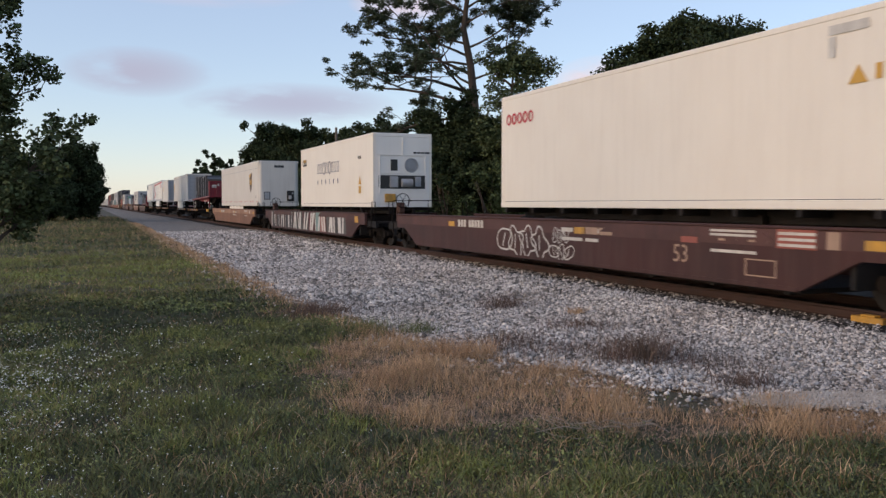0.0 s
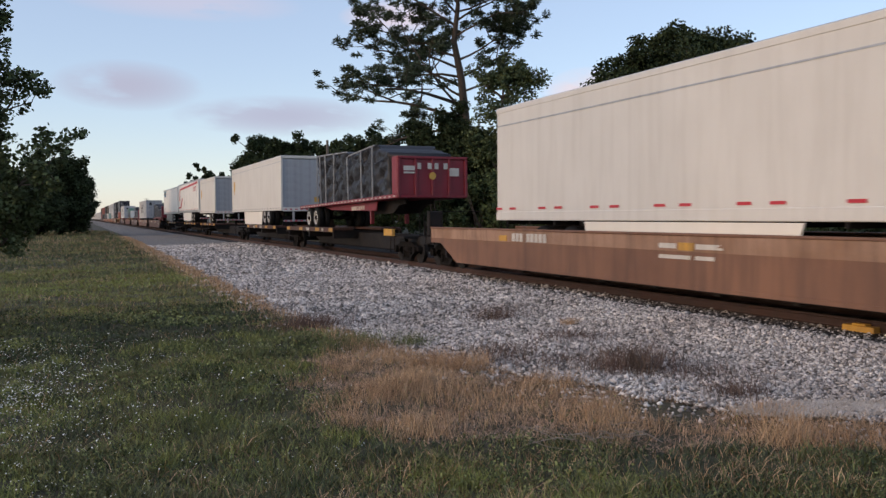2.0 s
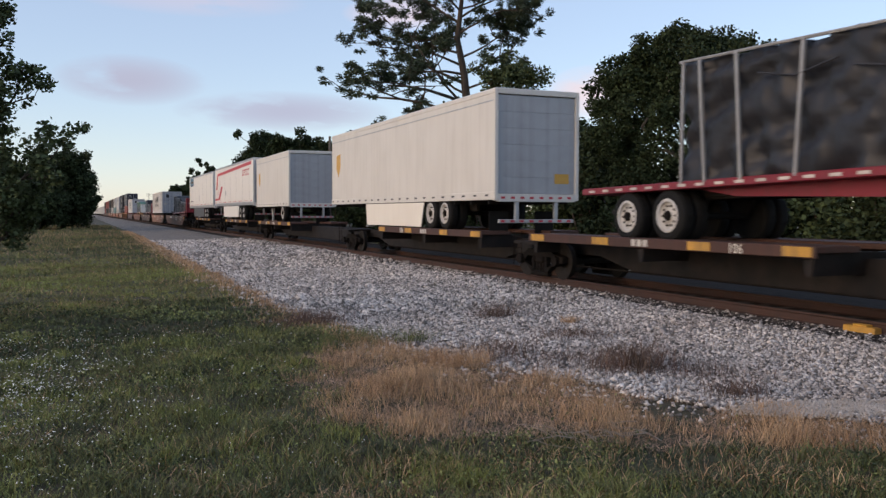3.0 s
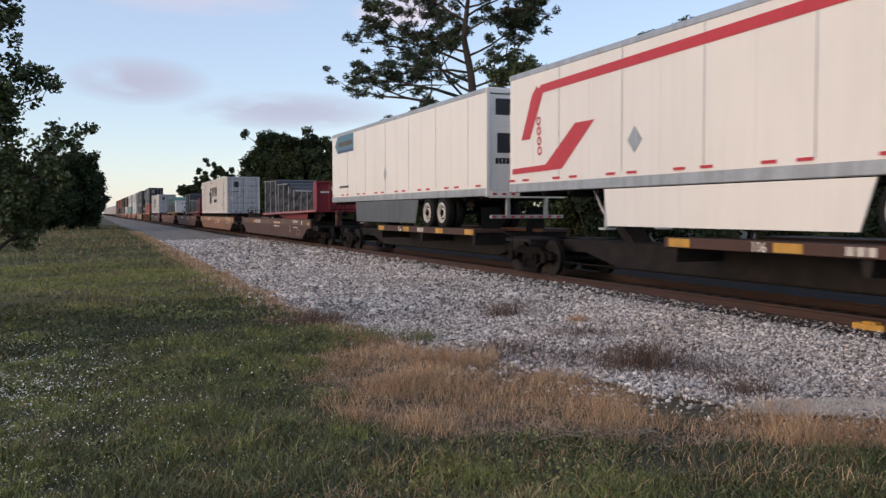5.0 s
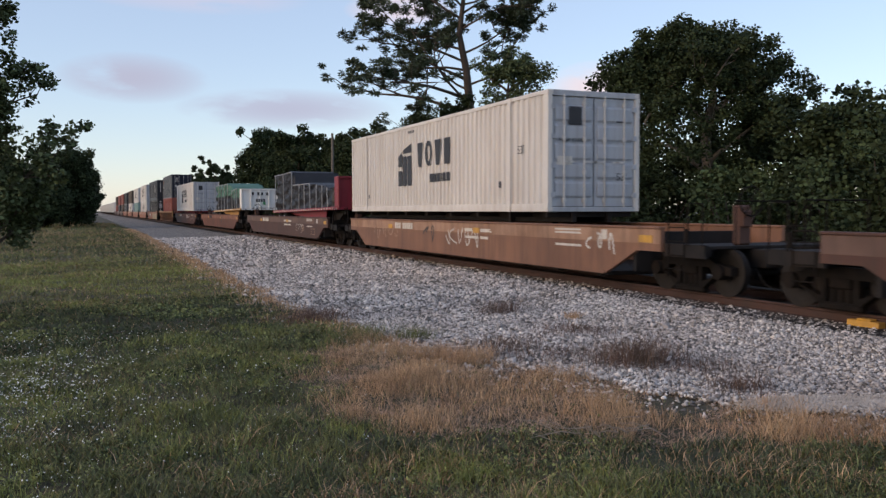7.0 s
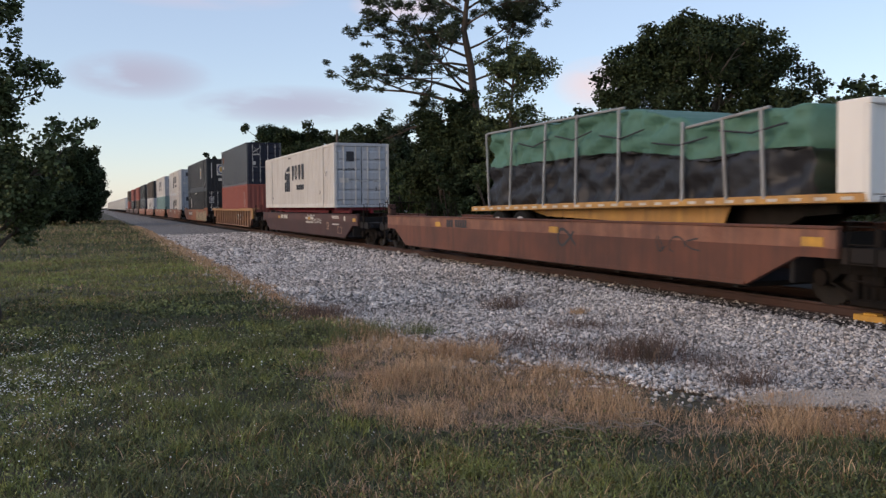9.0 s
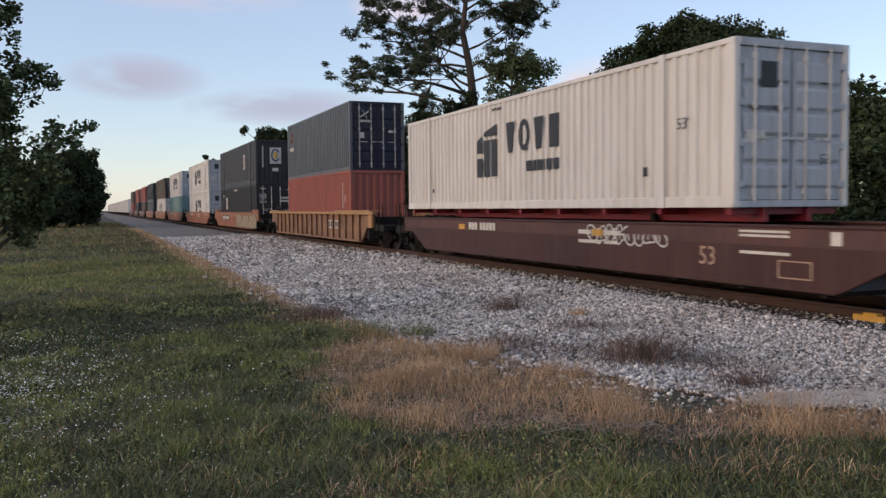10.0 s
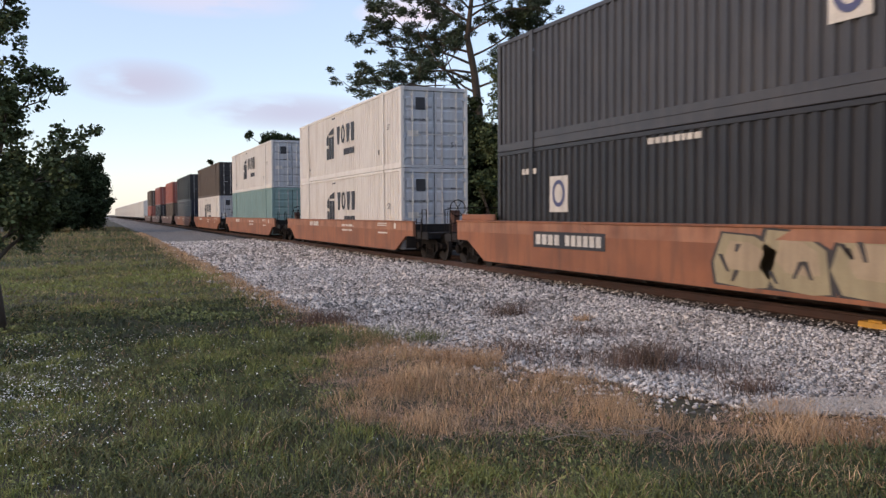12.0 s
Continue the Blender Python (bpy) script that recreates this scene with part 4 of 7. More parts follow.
for tx, ty, tn, ts, th, tm, tl in (
        (6.8, 13.8, 190, 0.24, 0.20, "weed", "dark red-brown weed growing in the ballast"),
        (6.5, 10.9, 150, 0.34, 0.13, "weed", "low brown weed growing in the ballast"),
        (6.9, 11.3, 70, 0.20, 0.10, "weed", "low brown weed growing in the ballast"),
        (6.0, 8.5, 330, 0.26, 0.24, "weed", "dark reddish weed at the ballast's edge"),
        (6.5, 7.9, 130, 0.34, 0.11, "weed", "low dark weed at the ballast's edge"),
        (5.05, 10.1, 170, 0.34, 0.15, "weed", "low dark weed at the ballast's edge"),
        (5.4, 9.2, 150, 0.40, 0.13, "weed", "low dark weed at the ballast's edge"),
        (6.1, 6.9, 150, 0.16, 0.14, "weed", "dark weed among the dry grass"),
        (4.3, 11.5, 130, 0.16, 0.13, "lush", "small green weed in the ballast"),
        (3.55, 14.2, 420, 0.35, 0.16, "weed", "brown weed at the ballast's edge"),
        (3.5, 12.0, 420, 0.42, 0.13, "lush", "green weeds at the ballast's edge"),
        (7.6, 12.6, 120, 0.10, 0.10, "dry", "small dry weed in the ballast")):
    tuft(tx, ty, tn, ts, th, tm, tl)


# ---- trees, bushes, poles ----
def leaf_cloud(blobs, per, size, seed, flat=0.5, needle=False):
    """Small leaves scattered in uneven clumps: one mesh of four-cornered leaves."""
    rng = np.random.default_rng(seed)
    blobs = np.asarray(blobs, float)
    vol = (blobs[:, 3] * blobs[:, 4] * blobs[:, 5]) ** (2 / 3)
    counts = np.maximum(8, (per * vol / vol.mean())).astype(int)
    idx = np.repeat(np.arange(len(blobs)), counts)
    n = len(idx)
    d = rng.normal(size=(n, 3))
    d /= np.linalg.norm(d, axis=1)[:, None]
    r = rng.random(n) ** 0.45
    c = blobs[idx, :3] + d * blobs[idx, 3:6] * r[:, None] * rng.uniform(0.8, 1.12, (n, 1))
    u = rng.normal(size=(n, 3))
    if needle:
        u = d + 0.5 * u
    u[:, 2] *= flat
    u /= np.linalg.norm(u, axis=1)[:, None]
    w = np.cross(u, rng.normal(size=(n, 3)))
    w /= np.linalg.norm(w, axis=1)[:, None]
    s = size * rng.uniform(0.6, 1.3, n)[:, None]
    wide = 0.12 if needle else 0.36
    v = np.stack([c - u * s * 0.5, c + w * s * wide, c + u * s * 0.5, c - w * s * wide], 1)
    return raw_mesh("crown", v.reshape(-1, 3), np.arange(4 * n).reshape(-1, 4), 4)


def limb(b, rng, p, direction, length, radius, depth, ends, spread=0.6, up=0.12, low=-0.6):
    """A limb that bends, tapers and forks; its ends are gathered for the leaves."""
    p, d = Vector(p), Vector(direction).normalized()
    path, radii = [tuple(p)], [radius]
    for k in range(4):
        d = (d + Vector((rng.uniform(-1, 1), rng.uniform(-1, 1), rng.uniform(low, 1) + up)) * 0.22).normalized()
        p = p + d * length / 4
        path.append(tuple(p))
        radii.append(radius * (1 - 0.14 * (k + 1)))
        if depth > 0 and k >= 1:
            side = Vector((rng.uniform(-1, 1), rng.uniform(-1, 1), rng.uniform(-0.3, 0.7))).normalized()
            limb(b, rng, p, d + side * spread * 1.6, length * rng.uniform(0.42, 0.68), radius * 0.5, depth - 1, ends, spread, up, low)
        elif k >= 2:
            ends.append(tuple(p))
    ends.append(tuple(p))
    b.tube(path, radii, 6 if depth else 4)


def tree(x, y, turn, trunk, limbs, label, bark="bark", leaf="leaf", per=60, size=0.2, clump=(0.9, 0.9, 0.6), seed=1, depth=2, name="tree", extra=(), needle=False, spread=0.6, up=0.12, jitter=0.25, low=-0.6):
    """trunk: points with radii; limbs: (height share, direction, length, radius)."""
    rng = random.Random(seed)
    root = thing(name, label, "tree")
    root.matrix_basis = pose(x, y, float(level(np.array(x), np.array(y))) - 0.05, 0, 0, turn)
    b = Build()
    b.tube([p[:3] for p in trunk], [p[3] for p in trunk], 10)
    ends = []
    for share, direction, length, radius in limbs:
        s = share * (len(trunk) - 1)
        i = min(int(s), len(trunk) - 2)
        p = Vector(trunk[i][:3]).lerp(Vector(trunk[i + 1][:3]), s - i)
        limb(b, rng, p, direction, length, radius, depth, ends, spread, up, low)
    part("trunk", b, bark, root, "dark bare trunk and limbs", smooth=True)
    blobs = [(ex + rng.gauss(0, jitter), ey + rng.gauss(0, jitter), ez + rng.gauss(0, jitter), *(c * rng.uniform(0.6, 1.25) for c in clump)) for ex, ey, ez in ends]
    blobs += list(extra)
    part("crown", leaf_cloud(blobs, per, size, seed, needle=needle), leaf, root, "dark green foliage with gaps")
    return root


def mound(rng, cx, cy, cz, rx, ry, rz, count, lo=0.6, hi=1.3):
    """Clumps over the outside of a rounded crown."""
    out = []
    for _ in range(count):
        a, z = rng.uniform(0, 6.283), rng.uniform(-0.75, 1.0)
        q = math.sqrt(max(0.0, 1 - z * z)) * rng.uniform(0.55, 1.0)
        s = rng.uniform(lo, hi)
        out.append((cx + rx * q * math.cos(a), cy + ry * q * math.sin(a), cz + rz * z * rng.uniform(0.8, 1.05), s, s, s * 0.8))
    return out


def round_tree(x, y, h, r, label, seed, name="tree", leaf="leaf", per=110, size=0.24, count=60, base=0.25, turn=0, bark="bark", clump=(0.6, 1.3)):
    """A broad-leaved tree with a full, uneven crown on a forking trunk."""
    rng = random.Random(seed)
    trunk = [(0, 0, 0, 0.02 * h + 0.04), (0.02 * h, 0, 0.3 * h, 0.016 * h + 0.02), (0, 0.02 * h, 0.6 * h, 0.01 * h), (0.01 * h, 0, 0.85 * h, 0.004 * h)]
    limbs = [(rng.uniform(0.3, 0.9), (math.cos(k * 2.4), math.sin(k * 2.4), 0.7), r * rng.uniform(0.5, 0.75), 0.008 * h) for k in range(7)]
    zc = h * (base + 1) / 2
    extra = mound(rng, 0, 0, zc, r * 0.86, r * 0.86, h * (1 - base) / 2 - 0.4, count, *clump)
    return tree(x, y, turn, trunk, limbs, label, bark, leaf, per, size, (0.7, 0.7, 0.6), seed, 1, name, extra)


def pine():
    """The tall open pine behind the train: bare crooked limbs, tufts of needles at their ends."""
    trunk = [(0.3, 0, 0, 0.42), (0.25, 0, 5, 0.36), (0.0, 0, 9, 0.32), (-0.3, 0.2, 12, 0.27), (-0.8, 0.2, 14.5, 0.22), (-0.5, 0, 17.2, 0.15), (-0.9, 0, 19.8, 0.08)]
    limbs = [(0.34, (-1, 0.1, 0.16), 6.9, 0.15), (0.38, (-1, -0.4, 0.22), 6.6, 0.14), (0.31, (-1, 0.3, 0.05), 6.0, 0.12),
             (0.46, (-1, 0.2, 0.4), 6.0, 0.12), (0.37, (-0.9, -0.7, 0.3), 5.0, 0.11), (0.42, (-0.7, 0.7, 0.4), 4.5, 0.10), (0.50, (0.8, 0.2, 0.5), 4.0, 0.10), (0.54, (-1, -0.1, 0.25), 5.8, 0.1), (0.60, (-0.8, 0.4, 0.3), 5.0, 0.1),
             (0.44, (0.9, -0.3, 0.3), 3.6, 0.09), (0.58, (0.9, 0.1, 0.4), 3.9, 0.09), (0.66, (-0.9, 0.2, 0.2), 4.8, 0.09), (0.69, (0.8, -0.3, 0.4), 3.8, 0.08), (0.79, (-0.6, -0.5, 0.5), 3.8, 0.08), (0.50, (-1, 0.0, 0.0), 5.6, 0.10),
             (0.74, (-0.8, 0.3, 0.9), 4.6, 0.10), (0.76, (0.9, 0, 0.8), 3.6, 0.09), (0.84, (-0.9, -0.2, 0.6), 4.2, 0.08), (0.80, (1.0, 0.2, 0.3), 3.6, 0.08),
             (0.86, (0.8, 0.2, 0.7), 3.4, 0.08), (0.94, (-0.5, 0.2, 0.9), 3.0, 0.06), (0.94, (0.7, -0.2, 0.7), 3.0, 0.06)]
    return tree(26.0, 57.5, -24, trunk, limbs, "tall open pine with crooked bare limbs behind the train", "bark", "needle", 84, 0.34, (0.46, 0.44, 0.30), 21, 2, "pine_tree", needle=True, spread=0.85, up=0.0, low=-1.0, jitter=0.38)


def left_tree():
    """The near bush-like tree at the field's edge."""
    rng = random.Random(8)
    trunk = [(0, 0, 0, 0.14), (-0.05, 0, 0.7, 0.11), (-0.2, 0.1, 2.0, 0.09), (-0.3, 0.1, 3.8, 0.07), (-0.4, 0, 5.6, 0.04)]
    limbs = [(0.2, (-0.8, 0.2, 0.6), 1.4, 0.05), (0.32, (0.7, 0.1, 0.7), 0.9, 0.045), (0.4, (-0.8, -0.3, 0.5), 1.6, 0.05), (0.38, (0.9, -0.2, 0.45), 0.75, 0.04),
             (0.50, (1.0, -0.1, 0.62), 1.2, 0.032), (0.55, (0.6, 0.0, 0.8), 0.9, 0.04), (0.6, (-0.6, 0.4, 0.7), 1.6, 0.04), (0.66, (0.9, 0.1, 0.6), 0.9, 0.035), (0.72, (0.7, 0.2, 0.9), 0.85, 0.035),
             (0.8, (-0.6, -0.2, 0.8), 1.4, 0.03), (0.84, (0.8, 0.2, 0.7), 0.9, 0.03), (0.9, (0.6, 0, 0.9), 0.8, 0.025), (0.97, (-0.2, 0, 1), 1.2, 0.02)]
    extra = mound(rng, 0.0, 0.1, 1.95, 0.92, 0.85, 0.75, 120, 0.09, 0.20) + mound(rng, -0.25, 0.1, 3.8, 0.85, 0.95, 2.2, 130, 0.08, 0.19)
    return tree(-1.42, 15.2, 3, trunk, limbs, "bushy dark green tree at the field's edge", "bark", "leaf_light", 38, 0.080, (0.19, 0.19, 0.13), 8, 2, "field_tree", extra, jitter=0.10, spread=0.6)


def right_tree():
    rng = random.Random(31)
    trunk = [(0, 0, 0, 0.34), (0.1, 0, 2.5, 0.28), (-0.1, 0.1, 5, 0.22), (0.2, 0, 7.2, 0.14), (0.1, 0, 8.4, 0.06)]
    limbs = [(0.35, (-0.9, -0.2, 0.9), 3.8, 0.12), (0.4, (0.9, -0.3, 0.8), 2.9, 0.12), (0.5, (0.2, -0.9, 0.8), 3.2, 0.1), (0.55, (-0.8, 0.3, 0.9), 3.8, 0.1),
             (0.65, (0.9, 0.2, 0.4), 2.0, 0.1), (0.75, (-0.8, -0.2, 0.6), 2.4, 0.08), (0.85, (0.5, 0.2, 0.6), 1.2, 0.06)]
    extra = mound(rng, -1.0, 0, 5.3, 3.9, 3.2, 3.6, 150, 0.35, 0.85) + mound(rng, -2.9, 0, 7.5, 1.5, 1.8, 1.3, 34, 0.3, 0.7) + mound(rng, 0.9, 0, 8.4, 2.3, 2, 1.7, 52, 0.3, 0.7)
    extra += mound(rng, -4.3, 0, 7.3, 1.1, 1.5, 1.1, 26, 0.3, 0.6) + mound(rng, -3.4, 0, 8.4, 1.2, 1.5, 0.8, 24, 0.3, 0.6)
    extra += mound(rng, -1.0, 0, 9.3, 1.4, 1.6, 1.0, 30, 0.3, 0.6) + mound(rng, 2.9, 0, 6.6, 1.6, 1.8, 1.7, 34, 0.25, 0.55) + mound(rng, -4.3, 0, 5.4, 1.1, 1.6, 1.7, 26, 0.3, 0.65) + mound(rng, 4.4, 0, 5.2, 0.8, 1.2, 1.2, 16, 0.2, 0.45)
    return tree(26.0, 31.6, -39, trunk, limbs, "broad dark evergreen tree behind the train", "pale_bark", "leaf", 150, 0.15, (0.5, 0.5, 0.4), 31, 2, "broad_tree", extra)


def understory():
    """Bushes and saplings in a row under the trees on the far side of the track."""
    rng = random.Random(17)
    y = 14.0
    while y < 150:
        deep = rng.uniform(21.5, 26.5)
        h = rng.uniform(2.6, 4.6) + (1.4 if y > 45 else 0)
        r = rng.uniform(1.5, 2.4) * (1 + y / 140)
        root = thing("bush", "dense dark green bush in the scrub behind the track", "bush", "scrub behind the track")
        root.matrix_basis = pose(deep, y, -0.12)
        b = Build()
        for k in range(4):
            a = rng.uniform(0, 6.28)
            b.tube([(0.1 * k, 0, 0), (math.cos(a) * r * 0.3, math.sin(a) * r * 0.3, h * 0.45), (math.cos(a) * r * 0.5, math.sin(a) * r * 0.5, h * 0.8)], [0.06, 0.04, 0.02], 5)
        part("stem", b, "bark", root)
        blobs = mound(rng, 0, 0, h * 0.52, r, r * 1.2, h * 0.5, 34, 0.4, 0.85)
        part("crown", leaf_cloud(blobs, 130, 0.16 + y * 0.0012, int(y * 7)), rng.choice(("leaf", "leaf_mid", "leaf_mid")), root, "dark green foliage with gaps")
        y += r * 1.25
    # a wall of taller woods behind
    for k in range(16):
        yy = 20 + k * 9.5 + rng.uniform(-2, 2)
        round_tree(rng.uniform(32, 38), yy, rng.uniform(4.6, 5.6) + (3.0 if yy > 60 else 1.2 if yy > 36 else 0), rng.uniform(4.0, 5.4), "tall dark tree in the woods behind the track", 100 + k, "woodland_tree", per=90, size=0.34, count=46, base=0.05, clump=(0.8, 1.5))


def weeds_far_side():
    rng = np.random.default_rng(23)
    k = 9000
    y = rng.uniform(10, 70, k)
    x = rng.uniform(15.8, 22, k)
    blades("tall_grass", x, y, level(x, y), rng.uniform(0.2, 0.75, k), rng.uniform(0.012, 0.03, k), 0.5, "grass", "tall green grass beyond the track", "grass")


def utility_pole(x, y, h, arms):
    root = thing("utility_pole", "weathered wooden utility pole behind the trees", "utility pole")
    root.matrix_basis = pose(x, y, -0.1)
    part("pole", Build().tube([(0, 0, 0), (0, 0, h)], [0.16, 0.11], 10), "pole_wood", root)
    for k in range(arms):
        part("crossarm", Build().box(-1.3, 1.3, -0.06, 0.06, h - 0.5 - 0.9 * k, h - 0.36 - 0.9 * k, 0.01), "pole_wood", root)
        for s in (-1.2, -0.6, 0.6, 1.2):
            part("insulator", Build().tube([(s, 0, h - 0.36 - 0.9 * k), (s, 0, h - 0.2 - 0.9 * k)], [0.05, 0.035], 8), "steel_door", root)


left_tree()
round_tree(-1.9, 103, 8.3, 4.3, "rounded dark tree at the end of the field", 41, "field_tree", per=190, size=0.28, count=150, base=-0.1, clump=(0.6, 1.2))
round_tree(-7.5, 98, 7.0, 4.4, "rounded dark tree at the end of the field", 42, "field_tree", per=170, size=0.28, count=120, base=-0.1, clump=(0.6, 1.2))
round_tree(-1.0, 118, 5.5, 3.6, "low dark bush at the end of the field", 43, "field_bush", per=140, size=0.28, count=80, base=-0.1, clump=(0.6, 1.1))
round_tree(-3.8, 97, 4.6, 3.2, "low dark bush at the end of the field", 45, "field_bush", per=140, size=0.26, count=90, base=-0.1, clump=(0.5, 1.0))
round_tree(-8.0, 150, 8.0, 6.0, "dark tree far off behind the field", 44, "field_tree", per=110, size=0.4, count=50, base=0.0)
round_tree(26, 131, 13.6, 5.6, "dark leafy tree behind the train", 51, "leafy_tree", per=210, size=0.34, count=150, base=0.05, clump=(0.8, 1.5))
round_tree(27, 116, 11.5, 5.4, "dark leafy tree behind the train", 52, "leafy_tree", per=200, size=0.34, count=140, base=0.05, clump=(0.8, 1.4))
round_tree(28, 98, 10.2, 4.6, "dark leafy tree behind the train", 53, "leafy_tree", per=190, size=0.32, count=140, base=0.05, clump=(0.7, 1.4))
round_tree(27, 84, 9.6, 4.6, "dark leafy tree behind the train", 54, "leafy_tree", per=190, size=0.30, count=140, base=0.05, clump=(0.7, 1.4))
round_tree(30, 218, 12.5, 6.5, "dark tree far along the track", 55, "leafy_tree", per=120, size=0.5, count=60, base=0.05)
round_tree(32, 300, 12.0, 7.0, "dark tree far along the track", 56, "leafy_tree", per=120, size=0.6, count=60, base=0.05)
round_tree(24.5, 54.0, 8.2, 3.6, "dark evergreen at the pine's foot", 61, "evergreen_tree", per=240, size=0.22, count=90, base=0.1, clump=(0.5, 0.95))
round_tree(25.2, 50.0, 12.4, 2.7, "leafy tree with light green sprays beside the pine", 62, "leafy_tree", leaf="leaf_light", per=90, size=0.2, count=70, base=0.2, clump=(0.3, 0.62))
round_tree(25.0, 41.5, 6.6, 2.2, "young leafy tree between the larger trees", 63, "leafy_tree", per=120, size=0.2, count=40, base=0.1, clump=(0.4, 0.8))
round_tree(27.0, 24.0, 5.8, 3.2, "leafy tree at the edge of the woods", 64, "leafy_tree", per=140, size=0.2, count=60, base=0.05, clump=(0.45, 0.9))
round_tree(27.5, 18.0, 6.0, 3.4, "leafy tree at the edge of the woods", 65, "leafy_tree", per=130, size=0.2, count=60, base=0.05, clump=(0.45, 0.9))
round_tree(22.8, 56.5, 8.4, 2.6, "dark evergreen at the pine's foot", 66, "evergreen_tree", per=200, size=0.2, count=70, base=0.1, clump=(0.4, 0.8))
pine()
right_tree()
understory()
weeds_far_side()
utility_pole(21.2, 77.6, 8.9, 0)
utility_pole(30.0, 430.0, 11.0, 2)


# ---- the train ----
MOVES, WHEELS = [], []


def on_train(ob, u, z, tip=0.0):
    """Set a thing on the train: u metres along the track at the start."""
    ob.matrix_basis = pose(TC, u, z, tip)
    MOVES.append((ob, u, z, tip))
    return ob


RAIL_TOP = 0.219
WHEEL_R = 0.42


def wheelset_mesh():
    b = Build()
    for s in (-1, 1):
        x = s * 0.745
        b.lathe((x, 0, 0), [(-0.065 * s, 0.36), (-0.065 * s, 0.42), (0.05 * s, WHEEL_R - 0.004), (0.072 * s, WHEEL_R + 0.022), (0.072 * s, 0.33), (0.03 * s, 0.16), (-0.09 * s, 0.12), (-0.02 * s, 0.30)], 24)
        b.lathe((s * 0.93, 0, 0), [(-0.12, 0.10), (0.12, 0.10)], 10)
    b.lathe((0, 0, 0), [(-0.95, 0.075), (0.95, 0.075)], 10)
    return b.mesh("wheelset")


WHEELSET = wheelset_mesh()


def frame_mesh(s):
    """Cast side frame with two windows, spring nest and journal ends."""
    b = Build()
    x0, x1 = s * 0.90 - 0.08, s * 0.90 + 0.08
    b.prism([(-1.16, 0.60), (-1.16, 0.74), (-0.72, 0.80), (-0.55, 0.90), (0.55, 0.90), (0.72, 0.80), (1.16, 0.74), (1.16, 0.60), (0.74, 0.58), (0.58, 0.72), (-0.58, 0.72), (-0.74, 0.58)], x0, x1)
    b.prism([(-0.95, 0.60), (-0.74, 0.58), (-0.36, 0.30), (-0.30, 0.42)], x0 + 0.01, x1 - 0.01)
    b.prism([(0.95, 0.60), (0.74, 0.58), (0.36, 0.30), (0.30, 0.42)], x0 + 0.01, x1 - 0.01)
    b.box(x0, x1, -0.42, 0.42, 0.24, 0.36, 0.03)
    b.box(x0 + 0.02, x1 - 0.02, -0.36, -0.26, 0.36, 0.74)
    b.box(x0 + 0.02, x1 - 0.02, 0.26, 0.36, 0.36, 0.74)
    for y in (-0.15, 0, 0.15):
        b.tube([(s * 0.90, y, 0.36), (s * 0.90, y, 0.56)], 0.062, 8)
    for y in (-0.89, 0.89):
        b.lathe((s * 0.97, y, RAIL_TOP + WHEEL_R), [(-0.1, 0.13), (0.07, 0.13), (0.09, 0.09)], 12)
    return b.mesh("side_frame")


SIDE_FRAME = {s: frame_mesh(s) for s in (-1, 1)}
BOLSTER = Build().box(-0.98, 0.98, -0.2, 0.2, 0.56, 0.76, 0.03).lathe((0, 0, 0.8), [(-0.2, 0.14), (0.2, 0.14)], 12).mesh("truck")


def truck(parent, y):
    ob = part("truck", BOLSTER, "iron", parent, "rusty black cast truck")
    ob.location = (0, y, 0)
    for s in (-1, 1):
        part("side_frame", SIDE_FRAME[s], "iron", ob)
    for dy in (-0.89, 0.89):
        w = part("wheelset", WHEELSET, "wheel", ob, "steel axle with two wheels", smooth=False)
        w.location = (0, dy, RAIL_TOP + WHEEL_R)
        WHEELS.append((w, dy))


def rungs(build, x, y, z0, z1, w, n):
    """A small ladder standing in the x-z plane's side."""
    for s in (0, w):
        build.tube([(x, y + s, z0), (x, y + s, z1)], 0.013, 5)
    for k in range(n):
        z = z0 + (z1 - z0) * (k + 0.5) / n
        build.tube([(x, y, z), (x, y + w, z)], 0.012, 5)


def car_ends(root, length, paint, plate_z=1.12):
    """Platforms, ladders, brake wheel and couplers at both ends."""
    for far in (0, 1):
        y0 = length if far else 0.0
        s = 1 if far else -1

        def yy(a):
            return y0 + s * a
        lo = min(yy(0), yy(1.15))
        b = Build().box(-1.35, 1.35, lo, lo + 1.15, plate_z - 0.06, plate_z, 0.01)
        b.box(-0.33, 0.33, min(yy(0), yy(1.45)), max(yy(0), yy(1.45)), 0.72, plate_z - 0.06, 0.02)
        b.box(-1.42, -1.36, lo, lo + 1.15, plate_z - 0.22, plate_z + 0.02)
        b.box(1.36, 1.42, lo, lo + 1.15, plate_z - 0.22, plate_z + 0.02)
        part("end_platform", b, "black", root, "black grimy end platform")
        for x in (-1.44, 1.44):
            g = Build()
            rungs(g, x, min(yy(0.15), yy(0.60)), 0.55, plate_z + 0.45, 0.45, 4)
            part("ladder", g, "iron", root, "thin steel ladder")
            part("grab_rail", Build().tube([(x, yy(0.7), plate_z), (x, yy(0.7), plate_z + 0.75), (x, yy(1.1), plate_z + 0.75), (x, yy(1.1), plate_z)], 0.016, 5), "iron", root)
        part("handrail", Build().tube([(-0.7, yy(1.1), plate_z), (-0.7, yy(1.1), plate_z + 0.8), (0.7, yy(1.1), plate_z + 0.8), (0.7, yy(1.1), plate_z)], 0.016, 5), "iron", root, "thin steel handrail")
        c = Build().box(-0.13, 0.13, min(yy(1.4), yy(1.86)), max(yy(1.4), yy(1.86)), 0.78, 1.02, 0.04)
